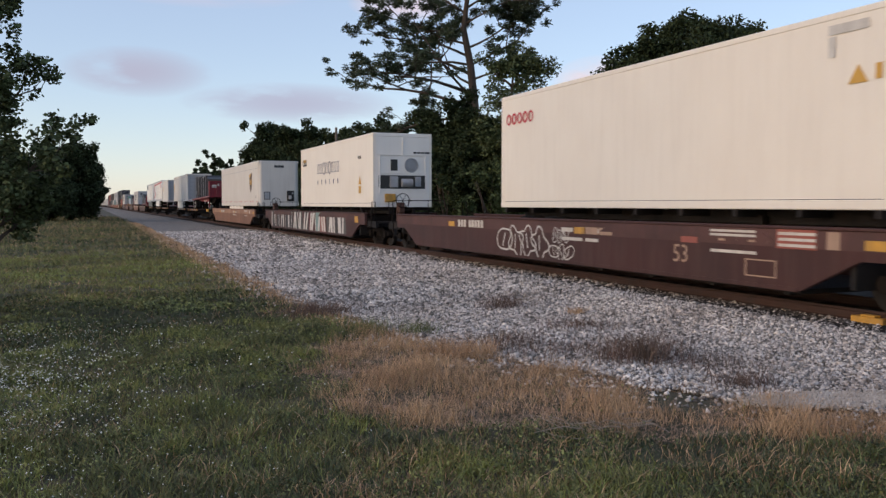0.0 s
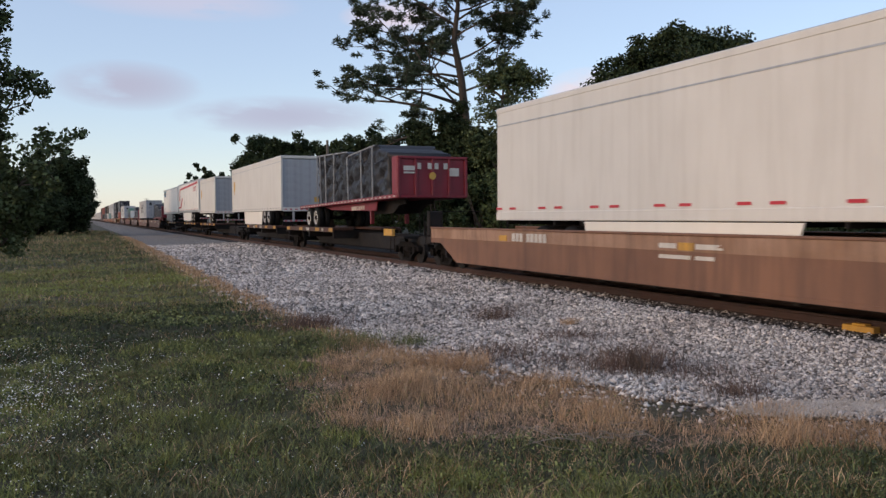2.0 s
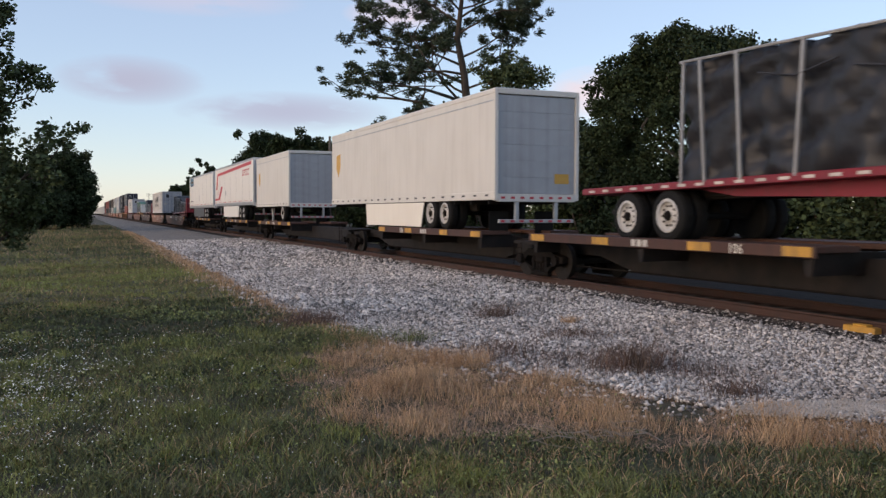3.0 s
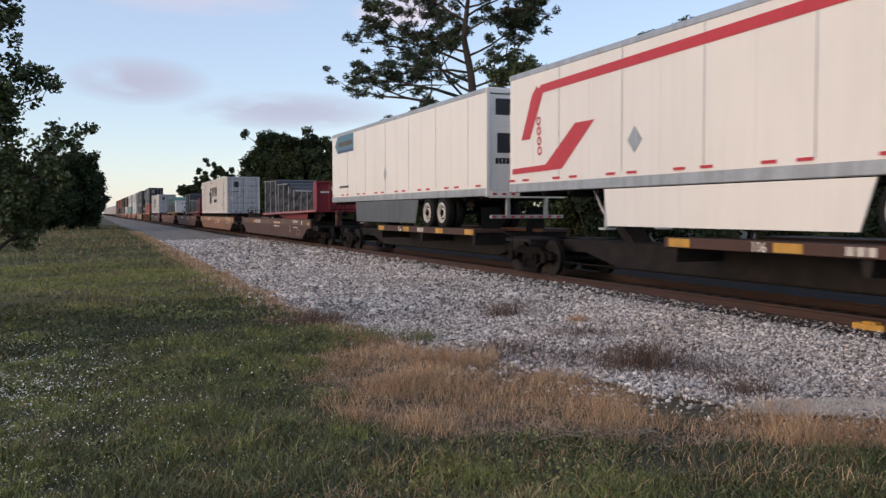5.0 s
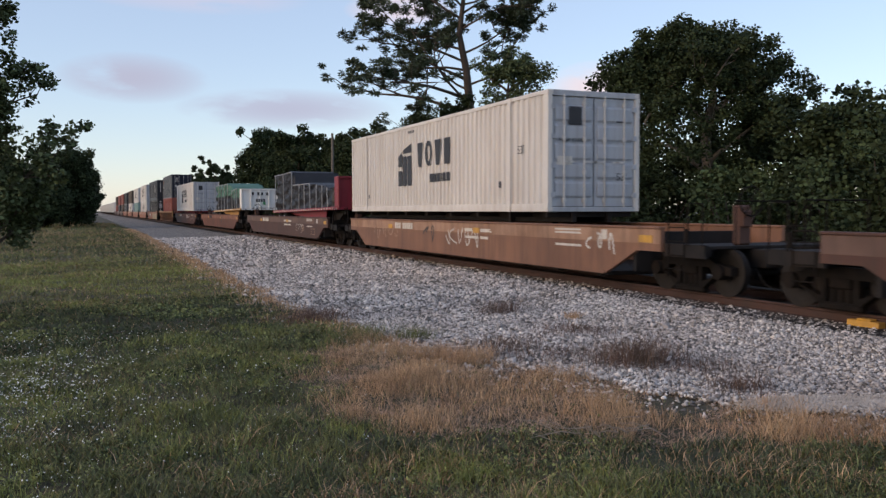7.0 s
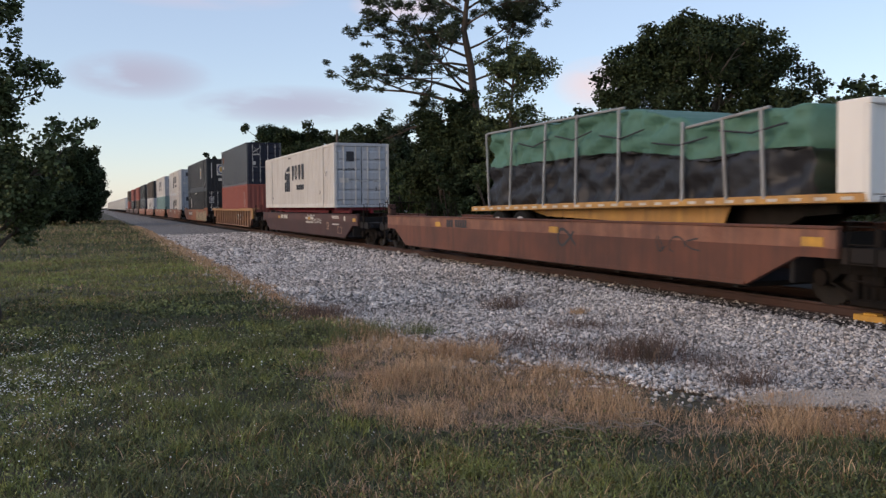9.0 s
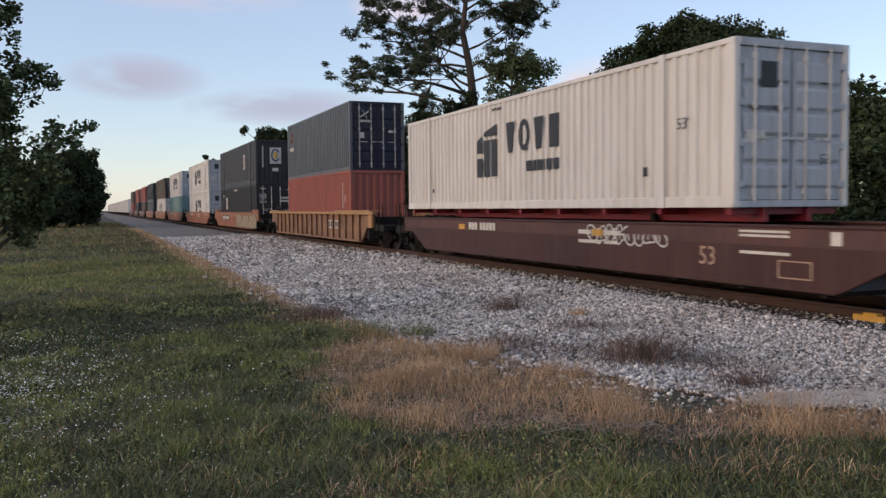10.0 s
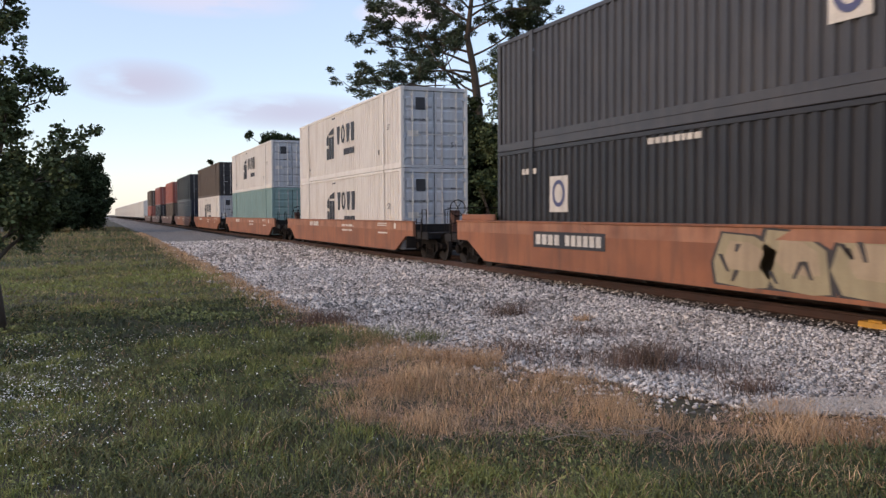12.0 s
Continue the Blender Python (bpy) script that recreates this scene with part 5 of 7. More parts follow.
        c.box(-0.2, 0.12, min(yy(1.72), yy(1.98)), max(yy(1.72), yy(1.98)), 0.76, 1.04, 0.05)
        part("coupler", c, "iron", root, "rusty knuckle coupler")
        h = Build().tube([(-0.45, yy(1.3), 0.75), (-0.43, yy(1.55), 0.45), (-0.38, yy(1.8), 0.36), (-0.35, yy(1.98), 0.42)], 0.013, 6)
        part("air_hose", h, "tyre", root, "black rubber air hose")
        part("lamp_bracket", Build().box(-1.47, -1.41, min(yy(0.62), yy(0.70)), max(yy(0.62), yy(0.70)), plate_z + 0.05, plate_z + 0.3), "iron", root)
    # brake stand on the near end
    b = Build().box(-0.48, -0.18, -0.92, -0.74, 1.12, 1.85, 0.03).box(-0.44, -0.22, -1.0, -0.9, 1.45, 1.75, 0.02)
    part("brake_stand", b, "brown_car", root, "rust-brown steel brake housing")
    w = Build()
    w.tube([(-0.32 + 0.27 * math.cos(a), -1.06, 1.92 + 0.27 * math.sin(a)) for a in np.linspace(0, 2 * math.pi, 17)], 0.016, 5, caps=False)
    for k in range(3):
        a = k * math.pi / 3
        w.tube([(-0.32 - 0.27 * math.cos(a), -1.06, 1.92 - 0.27 * math.sin(a)), (-0.32 + 0.27 * math.cos(a), -1.06, 1.92 + 0.27 * math.sin(a))], 0.011, 5)
    part("brake_wheel", w, "iron", root, "round steel hand brake wheel")


def scrawl(root, mat, y0, y1, z, h, seed, n=6, w=0.05):
    """Spray-painted loops on a car side: flat ribbons."""
    rng = random.Random(seed)
    b = Build()
    step = (y1 - y0) / n
    for k in range(n):
        cy = y0 + step * (k + 0.5)
        pts = []
        a0, turns = rng.uniform(0, 6.28), rng.choice((-1, 1)) * rng.uniform(0.4, 1.2)
        wy, wz, mid, drift, bent = rng.uniform(0.15, 0.6), rng.uniform(0.25, 0.5), rng.uniform(0.4, 0.6), rng.uniform(-0.7, 0.7), rng.choice((0.5, 1.0, 1.5))
        for i in range(15):
            a = a0 + turns * 2 * math.pi * i / 14
            pts.append((cy + step * (wy * math.cos(a) + drift * (i / 14 - 0.5)), z + h * (mid + wz * math.sin(a * bent) + rng.uniform(-0.03, 0.03))))
        verts, faces = [], []
        for i, (py, pz) in enumerate(pts):
            qy, qz = pts[min(i + 1, 14)][0] - pts[max(i - 1, 0)][0], pts[min(i + 1, 14)][1] - pts[max(i - 1, 0)][1]
            l = math.hypot(qy, qz) or 1
            for s in (-0.5, 0.5):
                verts.append((-1.5085 - 0.0004 * k, py - qz / l * w * s, pz + qy / l * w * s))
        b.add(verts, [(2 * i, 2 * i + 1, 2 * i + 3, 2 * i + 2) for i in range(14)])
    part("graffiti", b, mat, root, "looping spray-painted scrawl")


def bubble_outline(root, mat, y0, y1, z, h, n, seed, w=0.045):
    """Sprayed outline of swollen shapes that lean on one another."""
    rng = random.Random(seed)
    b = Build()
    step = (y1 - y0) / n

    def ribbon(pts, shut, lift):
        m = len(pts)
        verts = []
        for i, (py, pz) in enumerate(pts):
            a, c = (pts[(i + 1) % m], pts[i - 1]) if shut else (pts[min(i + 1, m - 1)], pts[max(i - 1, 0)])
            qy, qz = a[0] - c[0], a[1] - c[1]
            l = math.hypot(qy, qz) or 1
            for s in (-0.5, 0.5):
                verts.append((-1.5085 - lift, py - qz / l * w * s, pz + qy / l * w * s))
        count = m if shut else m - 1
        b.add(verts, [(2 * i, 2 * i + 1, 2 * ((i + 1) % m) + 1, 2 * ((i + 1) % m)) for i in range(count)])
    for k in range(n):
        cy, cz = y0 + step * (k + 0.5), z + h * (0.5 + rng.uniform(-0.05, 0.05))
        lobes, ph, lean = rng.choice((2, 3, 4)), rng.uniform(0, 6.28), rng.uniform(-0.2, 0.3)
        pts = []
        for i in range(30):
            a = 2 * math.pi * i / 30
            r = 1 + 0.22 * math.sin(lobes * a + ph)
            pz = h * 0.46 * r * math.sin(a)
            pts.append((cy + step * 0.58 * r * math.cos(a) + lean * pz, cz + pz))
        ribbon(pts, True, 0.0004 * k)
        bend = rng.uniform(-1, 1)
        ribbon([(cy + step * (0.12 * bend * math.cos(3 * q) + 0.05), cz + h * 0.5 * (q - 0.5)) for q in np.linspace(0, 1, 9)], False, 0.0004 * k + 0.0002)
    part("graffiti", b, mat, root, "swollen spray-painted outlines")


def block_graffiti(root, fill, edge, y0, y1, z, h, n, seed):
    """Fat sprayed letters turned to plain rounded blocks with dark outlines."""
    rng = random.Random(seed)
    f, e, g = Build(), Build(), Build()
    step = (y1 - y0) / n
    for k in range(n):
        c = y0 + step * (k + 0.5)
        slant = rng.uniform(-0.25, 0.25) * h
        a, top = step * rng.uniform(0.50, 0.60), h * rng.uniform(0.90, 1.0)
        pts = [(c - a, z + 0.04 * h), (c - a * 0.5, z), (c + a * 0.6, z + 0.05 * h), (c + a + slant, z + 0.4 * h), (c + a * 0.7 + slant, z + top), (c - a * 0.3 + slant, z + top * 0.96), (c - a + slant, z + top * 0.7)]
        poly_side(e, -1.507, [(c + (p - c) * 1.16, z + h / 2 + (q - z - h / 2) * 1.08) for p, q in pts], 0.003)
        poly_side(f, -1.511, pts, 0.003)
        poly_side(g, -1.5145, [(c + (p - c) * 0.62 - 0.1 * a, z + h * 0.56 + (q - z - h / 2) * 0.55) for p, q in pts], 0.002)
        for _ in range(3):
            q, r, lean, tall = c + a * rng.uniform(-0.7, 0.5), z + h * rng.uniform(0.08, 0.6), rng.uniform(-0.3, 0.3) * a, h * rng.uniform(0.12, 0.3)
            poly_side(e, -1.517, [(q, r), (q + 0.09 * a, r), (q + 0.16 * a + lean, r + tall), (q + lean, r + tall)], 0.002)
    part("graffiti_edge", e, edge, root, "dark outlines of sprayed blocks")
    part("graffiti", f, fill, root, "sprayed blocks of paint")
    part("graffiti", g, "spray_tan", root, "paler cores of the sprayed blocks")


def well_car(u, paint, label, length=20.3, top=1.45, bottom=0.47, marks=True, upper=None, yellow=True):
    """A drop-centre well car for containers and trailers."""
    root = thing("well_car", label, "railway car", "cars of the train")
    for s in (-1, 1):
        b = Build()
        x0, x1 = (-1.50, -1.42) if s < 0 else (1.42, 1.50)
        b.prism([(0, top - 0.03), (length, top - 0.03), (length, 0.98), (length - 0.75, 0.98), (length - 1.85, bottom), (1.85, bottom), (0.75, 0.98), (0, 0.98)], x0, x1)
        b.box(s * 1.50 - 0.012, s * 1.50 + 0.012, 1.9, length - 1.9, bottom - 0.02, bottom + 0.05)
        part("side_sill", b, paint, root)
        c = Build().box(min(x0, x1) - 0.035, max(x0, x1) + 0.035, 0.0, length, top - 0.05, top, 0.012)
        part("top_chord", c, upper or paint, root)
        d = Build().box(s * 1.40 - 0.02, s * 1.40 + 0.02, -0.05, 0.05, bottom + 0.05, top - 0.06).mesh("inner_stiffener")
        for k in range(9):
            part("inner_stiffener", d, paint, root).location[1] = 2.3 + (length - 4.6) * k / 8
    f = Build().box(-1.42, 1.42, 1.9, length - 1.9, bottom - 0.05, bottom + 0.02)
    for k in range(10):
        y = 2.2 + (length - 4.4) * k / 9
        f.box(-1.42, 1.42, y - 0.06, y + 0.06, bottom - 0.09, bottom - 0.05)
    part("well_floor", f, "black", root, "dark open well floor")
    for y0, y1 in ((0.9, 1.0), (length - 1.0, length - 0.9)):
        part("bulkhead", Build().box(-1.42, 1.42, y0, y1, 0.55, top - 0.12, 0.01), "black", root)
    # upper edge panels, raised a little
    pale = upper or paint.replace("_car", "") + "_pale"
    for s in (-1, 1):
        part("upper_band", Build().box(s * 1.5 - 0.006, s * 1.5 + 0.006, 0.02, length - 0.02, top - 0.33, top - 0.055), pale, root, "chalked upper band of the side")
    for y in (2.4, length - 7.4):
        part("stiffener_plate", Build().prism([(y, top - 0.24), (y + 5.0, top - 0.24), (y + 4.6, top - 0.05), (y + 0.4, top - 0.05)], -1.516, -1.50), pale, root)
    if yellow:
        for y in (0.25, 8.0, 15.2):
            part("reflector", Build().box(-1.520, -1.505, y, y + 0.42, top - 0.31, top - 0.17), "yellow", root, "yellow reflective strip")
    if marks:
        m = Build()
        side_bars(m, -1.518, length - 5.4, top - 0.31, (0.15, 0.15, 0.15), 0.2, 0.05)
        side_bars(m, -1.518, length - 6.15, top - 0.31, (0.15,) * 5, 0.2, 0.05)
        side_bars(m, -1.506, 9.0, top - 0.28, (0.5, 0.3, 0.7), 0.09, 0.12)
        side_bars(m, -1.501, 9.0, top - 0.47, (0.9, 0.5), 0.07, 0.12)
        side_bars(m, -1.516, 3.9, top - 0.13, (1.1,), 0.04)
        side_bars(m, -1.516, 3.9, top - 0.20, (1.1,), 0.04)
        side_bars(m, -1.501, 3.9, top - 0.48, (1.1,), 0.05)
        side_bars(m, -1.506, 2.0, top - 0.29, (0.2,), 0.2)
        part("marking", m, "chalk", root, "faded white stencilled bars")
        if paint in ("maroon", "brown_car"):
            lettering("53", 0.46, root, side_text(-1.502, 4.95, 0.74), "pale_rust")
            p = Build()
            for z0, z1, y0, y1 in ((0.62, 0.64, 2.35, 3.05), (0.88, 0.90, 2.35, 3.05), (0.64, 0.88, 2.35, 2.38), (0.64, 0.88, 3.02, 3.05)):
                p.box(-1.504, -1.500, y0, y1, z0, z1)
            part("marking", p, "pale_rust", root, "thin framed panel")
    car_ends(root, length, paint)
    truck(root, -0.15)
    truck(root, length + 0.15)
    return on_train(root, u, 0.0)


def ribbed_well_car(u):
    """A well car with upright ribs along its side and a wide top chord."""
    length, top, bottom = 19.6, 1.62, 0.45
    root = thing("ribbed_well_car", "rust-streaked tan well car with upright side ribs", "railway car", "cars of the train")
    for s in (-1, 1):
        x = s * 1.40
        b = Build().prism([(0, top - 0.05), (length, top - 0.05), (length, 1.0), (length - 0.9, 1.0), (length - 1.6, bottom), (1.6, bottom), (0.9, 1.0), (0, 1.0)], x - 0.03, x + 0.03)
        part("side_sill", b, "tan", root)
        c = Build().box(min(x, x + s * 0.16), max(x, x + s * 0.16), -0.2, length + 0.2, top - 0.12, top, 0.015)
        part("top_chord", c, "tan_top", root, "worn yellow top chord")
        c = Build().box(min(x, x + s * 0.12), max(x, x + s * 0.12), 1.6, length - 1.6, bottom - 0.04, bottom + 0.05, 0.01)
        part("bottom_chord", c, "tan", root)
        rib = Build().prism([(-0.035, bottom + 0.05), (0.035, bottom + 0.05), (0.035, top - 0.12), (-0.035, top - 0.12)], min(x, x + s * 0.10), max(x, x + s * 0.10)).box(min(x + s * 0.10, x + s * 0.115), max(x + s * 0.10, x + s * 0.115), -0.06, 0.06, bottom + 0.05, top - 0.12).mesh("rib")
        for k in range(17):
            o = part("rib", rib, "tan", root)
            o.location[1] = 1.75 + (length - 3.5) * k / 16
    part("well_floor", Build().box(-1.4, 1.4, 1.6, length - 1.6, bottom - 0.06, bottom), "black", root, "dark open well floor")
    for y0, y1 in ((0.8, 0.9), (length - 0.9, length - 0.8)):
        part("bulkhead", Build().box(-1.37, 1.37, y0, y1, 0.5, top - 0.2), "black", root)
    p = Build().box(-1.55, -1.0, 0.2, 5.2, top, top + 0.05, 0.01)
    part("walkway", p, "tan_top", root, "worn yellow walkway plate")
    p = Build().box(-1.55, -1.0, length - 2.2, length - 0.1, top, top + 0.05, 0.01)
    part("walkway", p, "tan_top", root, "worn yellow walkway plate")
    m = Build()
    m.box(-1.434, -1.430, 4.98, 5.62, 0.88, 1.24).box(-1.434, -1.430, 5.84, 6.68, 0.88, 1.24)
    dark = side_bars(Build(), -1.436, 6.62, 0.94, (0.2, 0.2), 0.24, 0.1)
    side_bars(dark, -1.436, 5.56, 0.94, (0.24, 0.24), 0.24, 0.08)
    part("marking", dark, "ink", root, "dark blocks on a pale panel")
    side_bars(m, -1.434, 17.2, 1.05, (0.12, 0.12, 0.12), 0.14, 0.05)
    part("marking", m, "chalk", root, "faded white stencilled bars")
    lettering("53", 0.5, root, side_text(-1.436, 4.66, 0.88), "ink")
    part("reflector", Build().box(-1.53, -1.44, -0.02, 0.4, 1.0, 1.5, 0.01), "tan_top", root, "yellow end post")
    car_ends(root, length, "tan")
    truck(root, 0.0)
    truck(root, length)
    return on_train(root, u, 0.0)


def spine_unit(u, length, deck0, deck1, first=False, last=False):
    """One unit of an articulated spine car: a central beam with wheel decks for a trailer."""
    root = thing("spine_car", "black and rust-brown spine car unit with a wheel deck", "railway car", "cars of the train")
    b = Build().prism([(0, 1.1), (length, 1.1), (length, 0.8), (length - 1.8, 0.8), (length - 3.2, 0.5), (3.2, 0.5), (1.8, 0.8), (0, 0.8)], -0.36, 0.36)
    part("centre_beam", b, "black", root, "black grimy central beam")
    for s in (-1, 1):
        x0, x1 = (-1.5, -0.62) if s < 0 else (0.62, 1.5)
        part("wheel_deck", Build().box(x0, x1, deck0, deck1, 1.20, 1.30, 0.012), "brown_car", root, "worn brown wheel deck")
        edge = Build().box(s * 1.50 - 0.03, s * 1.50 + 0.03, deck0, deck1, 1.12, 1.31, 0.01)
        part("deck_edge", edge, "brown_car", root, "rust-brown deck edge")
    for y in (deck0 + 0.2, (deck0 + deck1) / 2, deck1 - 0.2):
        part("cross_bearer", Build().prism([(y - 0.12, 1.2), (y + 0.12, 1.2), (y + 0.06, 0.85), (y - 0.06, 0.85)], -1.45, 1.45), "black", root)
    for y in (deck0 + 0.05, deck0 + 2.3, deck1 - 3.4, deck1 - 0.75):
        part("reflector", Build().box(-1.542, -1.532, y, y + 0.6, 1.14, 1.29), "yellow", root, "worn yellow edge patch")
    h = Build().prism([(length - 3.6, 1.1), (length - 3.2, 1.1), (length - 2.5, 1.75), (length - 2.8, 1.75)], -0.25, 0.25).box(-0.45, 0.45, length - 3.0, length - 2.4, 1.75, 1.86, 0.02)
    part("hitch", h, "black", root, "black trailer hitch")
    g = Build()
    for x in (-1.3, 1.3):
        rungs(g, x, 0.3, 0.5, 1.35, 0.4, 3)
    part("handrail", g, "iron", root)
    m = Build()
    side_bars(m, -1.534, deck1 - 4.2, 1.15, (0.14, 0.14, 0.14), 0.13, 0.05)
    part("marking", m, "chalk", root, "faded white stencilled bars")
    lettering("106", 0.24, root, side_text(-1.546, deck0 + 1.85 if first else deck1 - 2.3, 1.13), "cream")
    part("end_deck", Build().box(-1.3, 1.3, -0.7, 0.7, 1.02, 1.1, 0.01), "black", root)
    part("brake_pipe", Build().tube([(-0.7, 0.2, 0.55), (-0.7, length - 0.2, 0.55)], 0.02, 5), "iron", root)
    truck(root, 0.0)
    if first:
        s = Build().box(-0.55, -0.05, -1.1, -0.85, 1.1, 1.95, 0.03)
        part("brake_stand", s, "black", root, "dark steel brake housing")
        part("coupler", Build().box(-0.13, 0.13, -1.9, -1.2, 0.78, 1.02, 0.04), "iron", root, "rusty knuckle coupler")
        part("end_post", Build().box(-1.46, -1.36, 0.1, 1.0, 1.1, 1.34, 0.01), "yellow", root, "worn yellow edge patch")
    if last:
        truck(root, length)
        part("coupler", Build().box(-0.13, 0.13, length + 1.2, length + 1.9, 0.78, 1.02, 0.04), "iron", root, "rusty knuckle coupler")
    return on_train(root, u, 0.0)


# ---- containers ----
def corrugated(build, x, y0, y1, z0, z1, pitch, depth, out):
    """A pressed steel side: trapezoid waves along y, facing out (-1 or 1)."""
    n = max(1, round((y1 - y0) / pitch))
    p = (y1 - y0) / n
    prof = []
    for k in range(n):
        y = y0 + k * p
        prof += [(y, 0), (y + 0.36 * p, 0), (y + 0.46 * p, depth), (y + 0.90 * p, depth)]
    prof.append((y1, 0))
    verts = [(x - out * d, y, z) for z in (z0, z1) for y, d in prof]
    m = len(prof)
    build.add(verts, [(i, i + 1, m + i + 1, m + i) for i in range(m - 1)])
    return build


def corrugated_end(build, y, x0, x1, z0, z1, pitch, depth):
    n = max(1, round((x1 - x0) / pitch))
    p = (x1 - x0) / n
    prof = []
    for k in range(n):
        x = x0 + k * p
        prof += [(x, 0), (x + 0.36 * p, 0), (x + 0.46 * p, depth), (x + 0.90 * p, depth)]
    prof.append((x1, 0))
    verts = [(x, y + d, z) for z in (z0, z1) for x, d in prof]
    m = len(prof)
    build.add(verts, [(i, i + 1, m + i + 1, m + i) for i in range(m - 1)])
    return build


def container(u, z, label, paint, door, length=16.15, width=2.59, height=2.896, plain=False, doors=True, name="shipping_container", bar="stake", inset=True):
    """A steel box: waved or plain sides, posts, rails, castings and doors to the front of the train."""
    root = thing(name, label, "container", "containers on the train")
    w = width / 2
    for s in (-1, 1):
        b = Build()
        if plain:
            b.box(min(s * (w - 0.05), s * (w - 0.012)), max(s * (w - 0.05), s * (w - 0.012)), 0.12, length - 0.1, 0.16, height - 0.1)
        elif inset and length > 13:
            # posts stand at the forty-foot points
            a = (length - 12.19) / 2
            for y0, y1 in ((0.12, a - 0.08), (a + 0.08, length - a - 0.08), (length - a + 0.08, length - 0.1)):
                corrugated(b, s * (w - 0.012), y0, y1, 0.20, height - 0.09, 0.29, 0.055, s)
            for y in (a, length - a):
                b.box(s * w - 0.03, s * w + 0.005, y - 0.08, y + 0.08, 0.0, height)
        else:
            corrugated(b, s * (w - 0.012), 0.12, length - 0.1, 0.16, height - 0.09, 0.28, 0.055, s)
        part("side_wall", b, paint, root)
        r = Build().box(min(s * w, s * (w - 0.07)), max(s * w, s * (w - 0.07)), 0.1, length - 0.1, height - 0.10, height, 0.012)
        r.box(min(s * w, s * (w - 0.07)), max(s * w, s * (w - 0.07)), 0.1, length - 0.1, 0.0, 0.20 if length > 13 and not plain else 0.15, 0.012)
        part("side_rail", r, paint, root)
        for y0 in (0.0, length - 0.16):
            part("corner_post", Build().box(min(s * w, s * (w - 0.13)), max(s * w, s * (w - 0.13)), y0, y0 + 0.16, 0.0, height, 0.012), paint, root)
            for z0 in (0.0, height - 0.12):
                part("corner_casting", Build().box(min(s * (w + 0.004), s * (w - 0.16)), max(s * (w + 0.004), s * (w - 0.16)), y0 - 0.004, y0 + 0.178, z0 - 0.004, z0 + 0.122, 0.02), paint, root)
    t = Build().box(-w + 0.06, w - 0.06, 0.1, length - 0.1, height - 0.05, height - 0.02)
    for k in range(int(length / 0.6)):
        t.box(-w + 0.12, w - 0.12, 0.4 + k * 0.6, 0.7 + k * 0.6, height - 0.02, height - 0.002, 0.006)
    part("roof", t, paint, root)
    part("floor", Build().box(-w + 0.07, w - 0.07, 0.1, length - 0.1, 0.05, 0.16), "black", root)
    e = corrugated_end(Build(), length - 0.05, -w + 0.13, w - 0.13, 0.1, height - 0.1, 0.28, -0.04)
    part("front_wall", e, paint, root)
    h = Build().box(-w + 0.1, w - 0.1, 0.0, 0.12, height - 0.14, height, 0.01).box(-w + 0.1, w - 0.1, 0.0, 0.12, 0.0, 0.12, 0.01)
    part("door_frame", h, door, root)
    if not doors:
        d = corrugated_end(Build(), 0.03, -w + 0.13, w - 0.13, 0.12, height - 0.14, 0.30, 0.05)
        part("end_wall", d, door, root)
        return on_train(root, u, z)
    for s in (-1, 1):
        x0, x1 = (-w + 0.14, -0.012) if s < 0 else (0.012, w - 0.14)
        leaf = part("door", Build().box(x0, x1, 0.045, 0.085, 0.13, height - 0.15, 0.008), door, root, "closed door leaf with pressed panels")
        panel = Build().prism([(0.045, -0.20), (0.012, -0.14), (0.012, 0.14), (0.045, 0.20)], x0 + 0.08, x1 - 0.08).mesh("door_panel")
        for k in range(5):
            part("door_panel", panel, door, leaf).location[2] = 0.30 + (height - 0.62) * (k + 0.5) / 5
        for f in (0.27, 0.76):
            x = x0 + (x1 - x0) * (f if s < 0 else 1 - f)
            l = Build().tube([(x, 0.0, 0.1), (x, 0.0, height - 0.1)], 0.021, 6)
            for zz in (0.28, 0.95, 1.75, height - 0.3):
                l.box(x - 0.045, x + 0.045, -0.01, 0.03, zz - 0.05, zz + 0.05)
            l.box(min(x, x - s * 0.34), max(x, x - s * 0.34), -0.022, -0.006, 1.18, 1.22)
            part("locking_bar", l, bar, leaf, "upright steel locking bar")
        g = Build()
        for k in range(4):
            zz = 0.4 + (height - 0.8) * k / 3
            g.box(s * (w - 0.15) - 0.06, s * (w - 0.15) + 0.06, -0.008, 0.05, zz - 0.06, zz + 0.06, 0.006)
        part("hinge", g, door, leaf)
    part("door_gasket", Build().box(-0.012, 0.012, 0.05, 0.08, 0.13, height - 0.15), "black", root)
    return on_train(root, u, z)


def chassis(u, length, z_top, paint="black"):
    """A dark container chassis let down into the well, beneath the box."""
    root = thing("container_chassis", "dark steel container chassis standing in the well", "chassis", "chassis under the boxes")
    b = Build()
    for x in (-0.5, 0.5):
        b.box(x - 0.06, x + 0.06, 0.1, length - 0.1, -0.26, 0.0, 0.01)
    part("main_beam", b, paint, root)
    for k in range(9):
        y = 0.25 + (length - 0.5) * k / 8
        part("crossmember", Build().box(-1.2, 1.2, y - 0.06, y + 0.06, -0.13, 0.0, 0.008), paint, root)
    wheel = road_wheel_mesh()
    for y in (length - 2.6, length - 1.3):
        part("axle", Build().lathe((0, y, -0.70), [(-1.0, 0.07), (1.0, 0.07)], 8), "black", root)
        part("suspension", Build().prism([(y - 0.3, -0.26), (y + 0.3, -0.26), (y + 0.1, -0.68), (y - 0.1, -0.68)], -0.56, 0.56), "black", root)
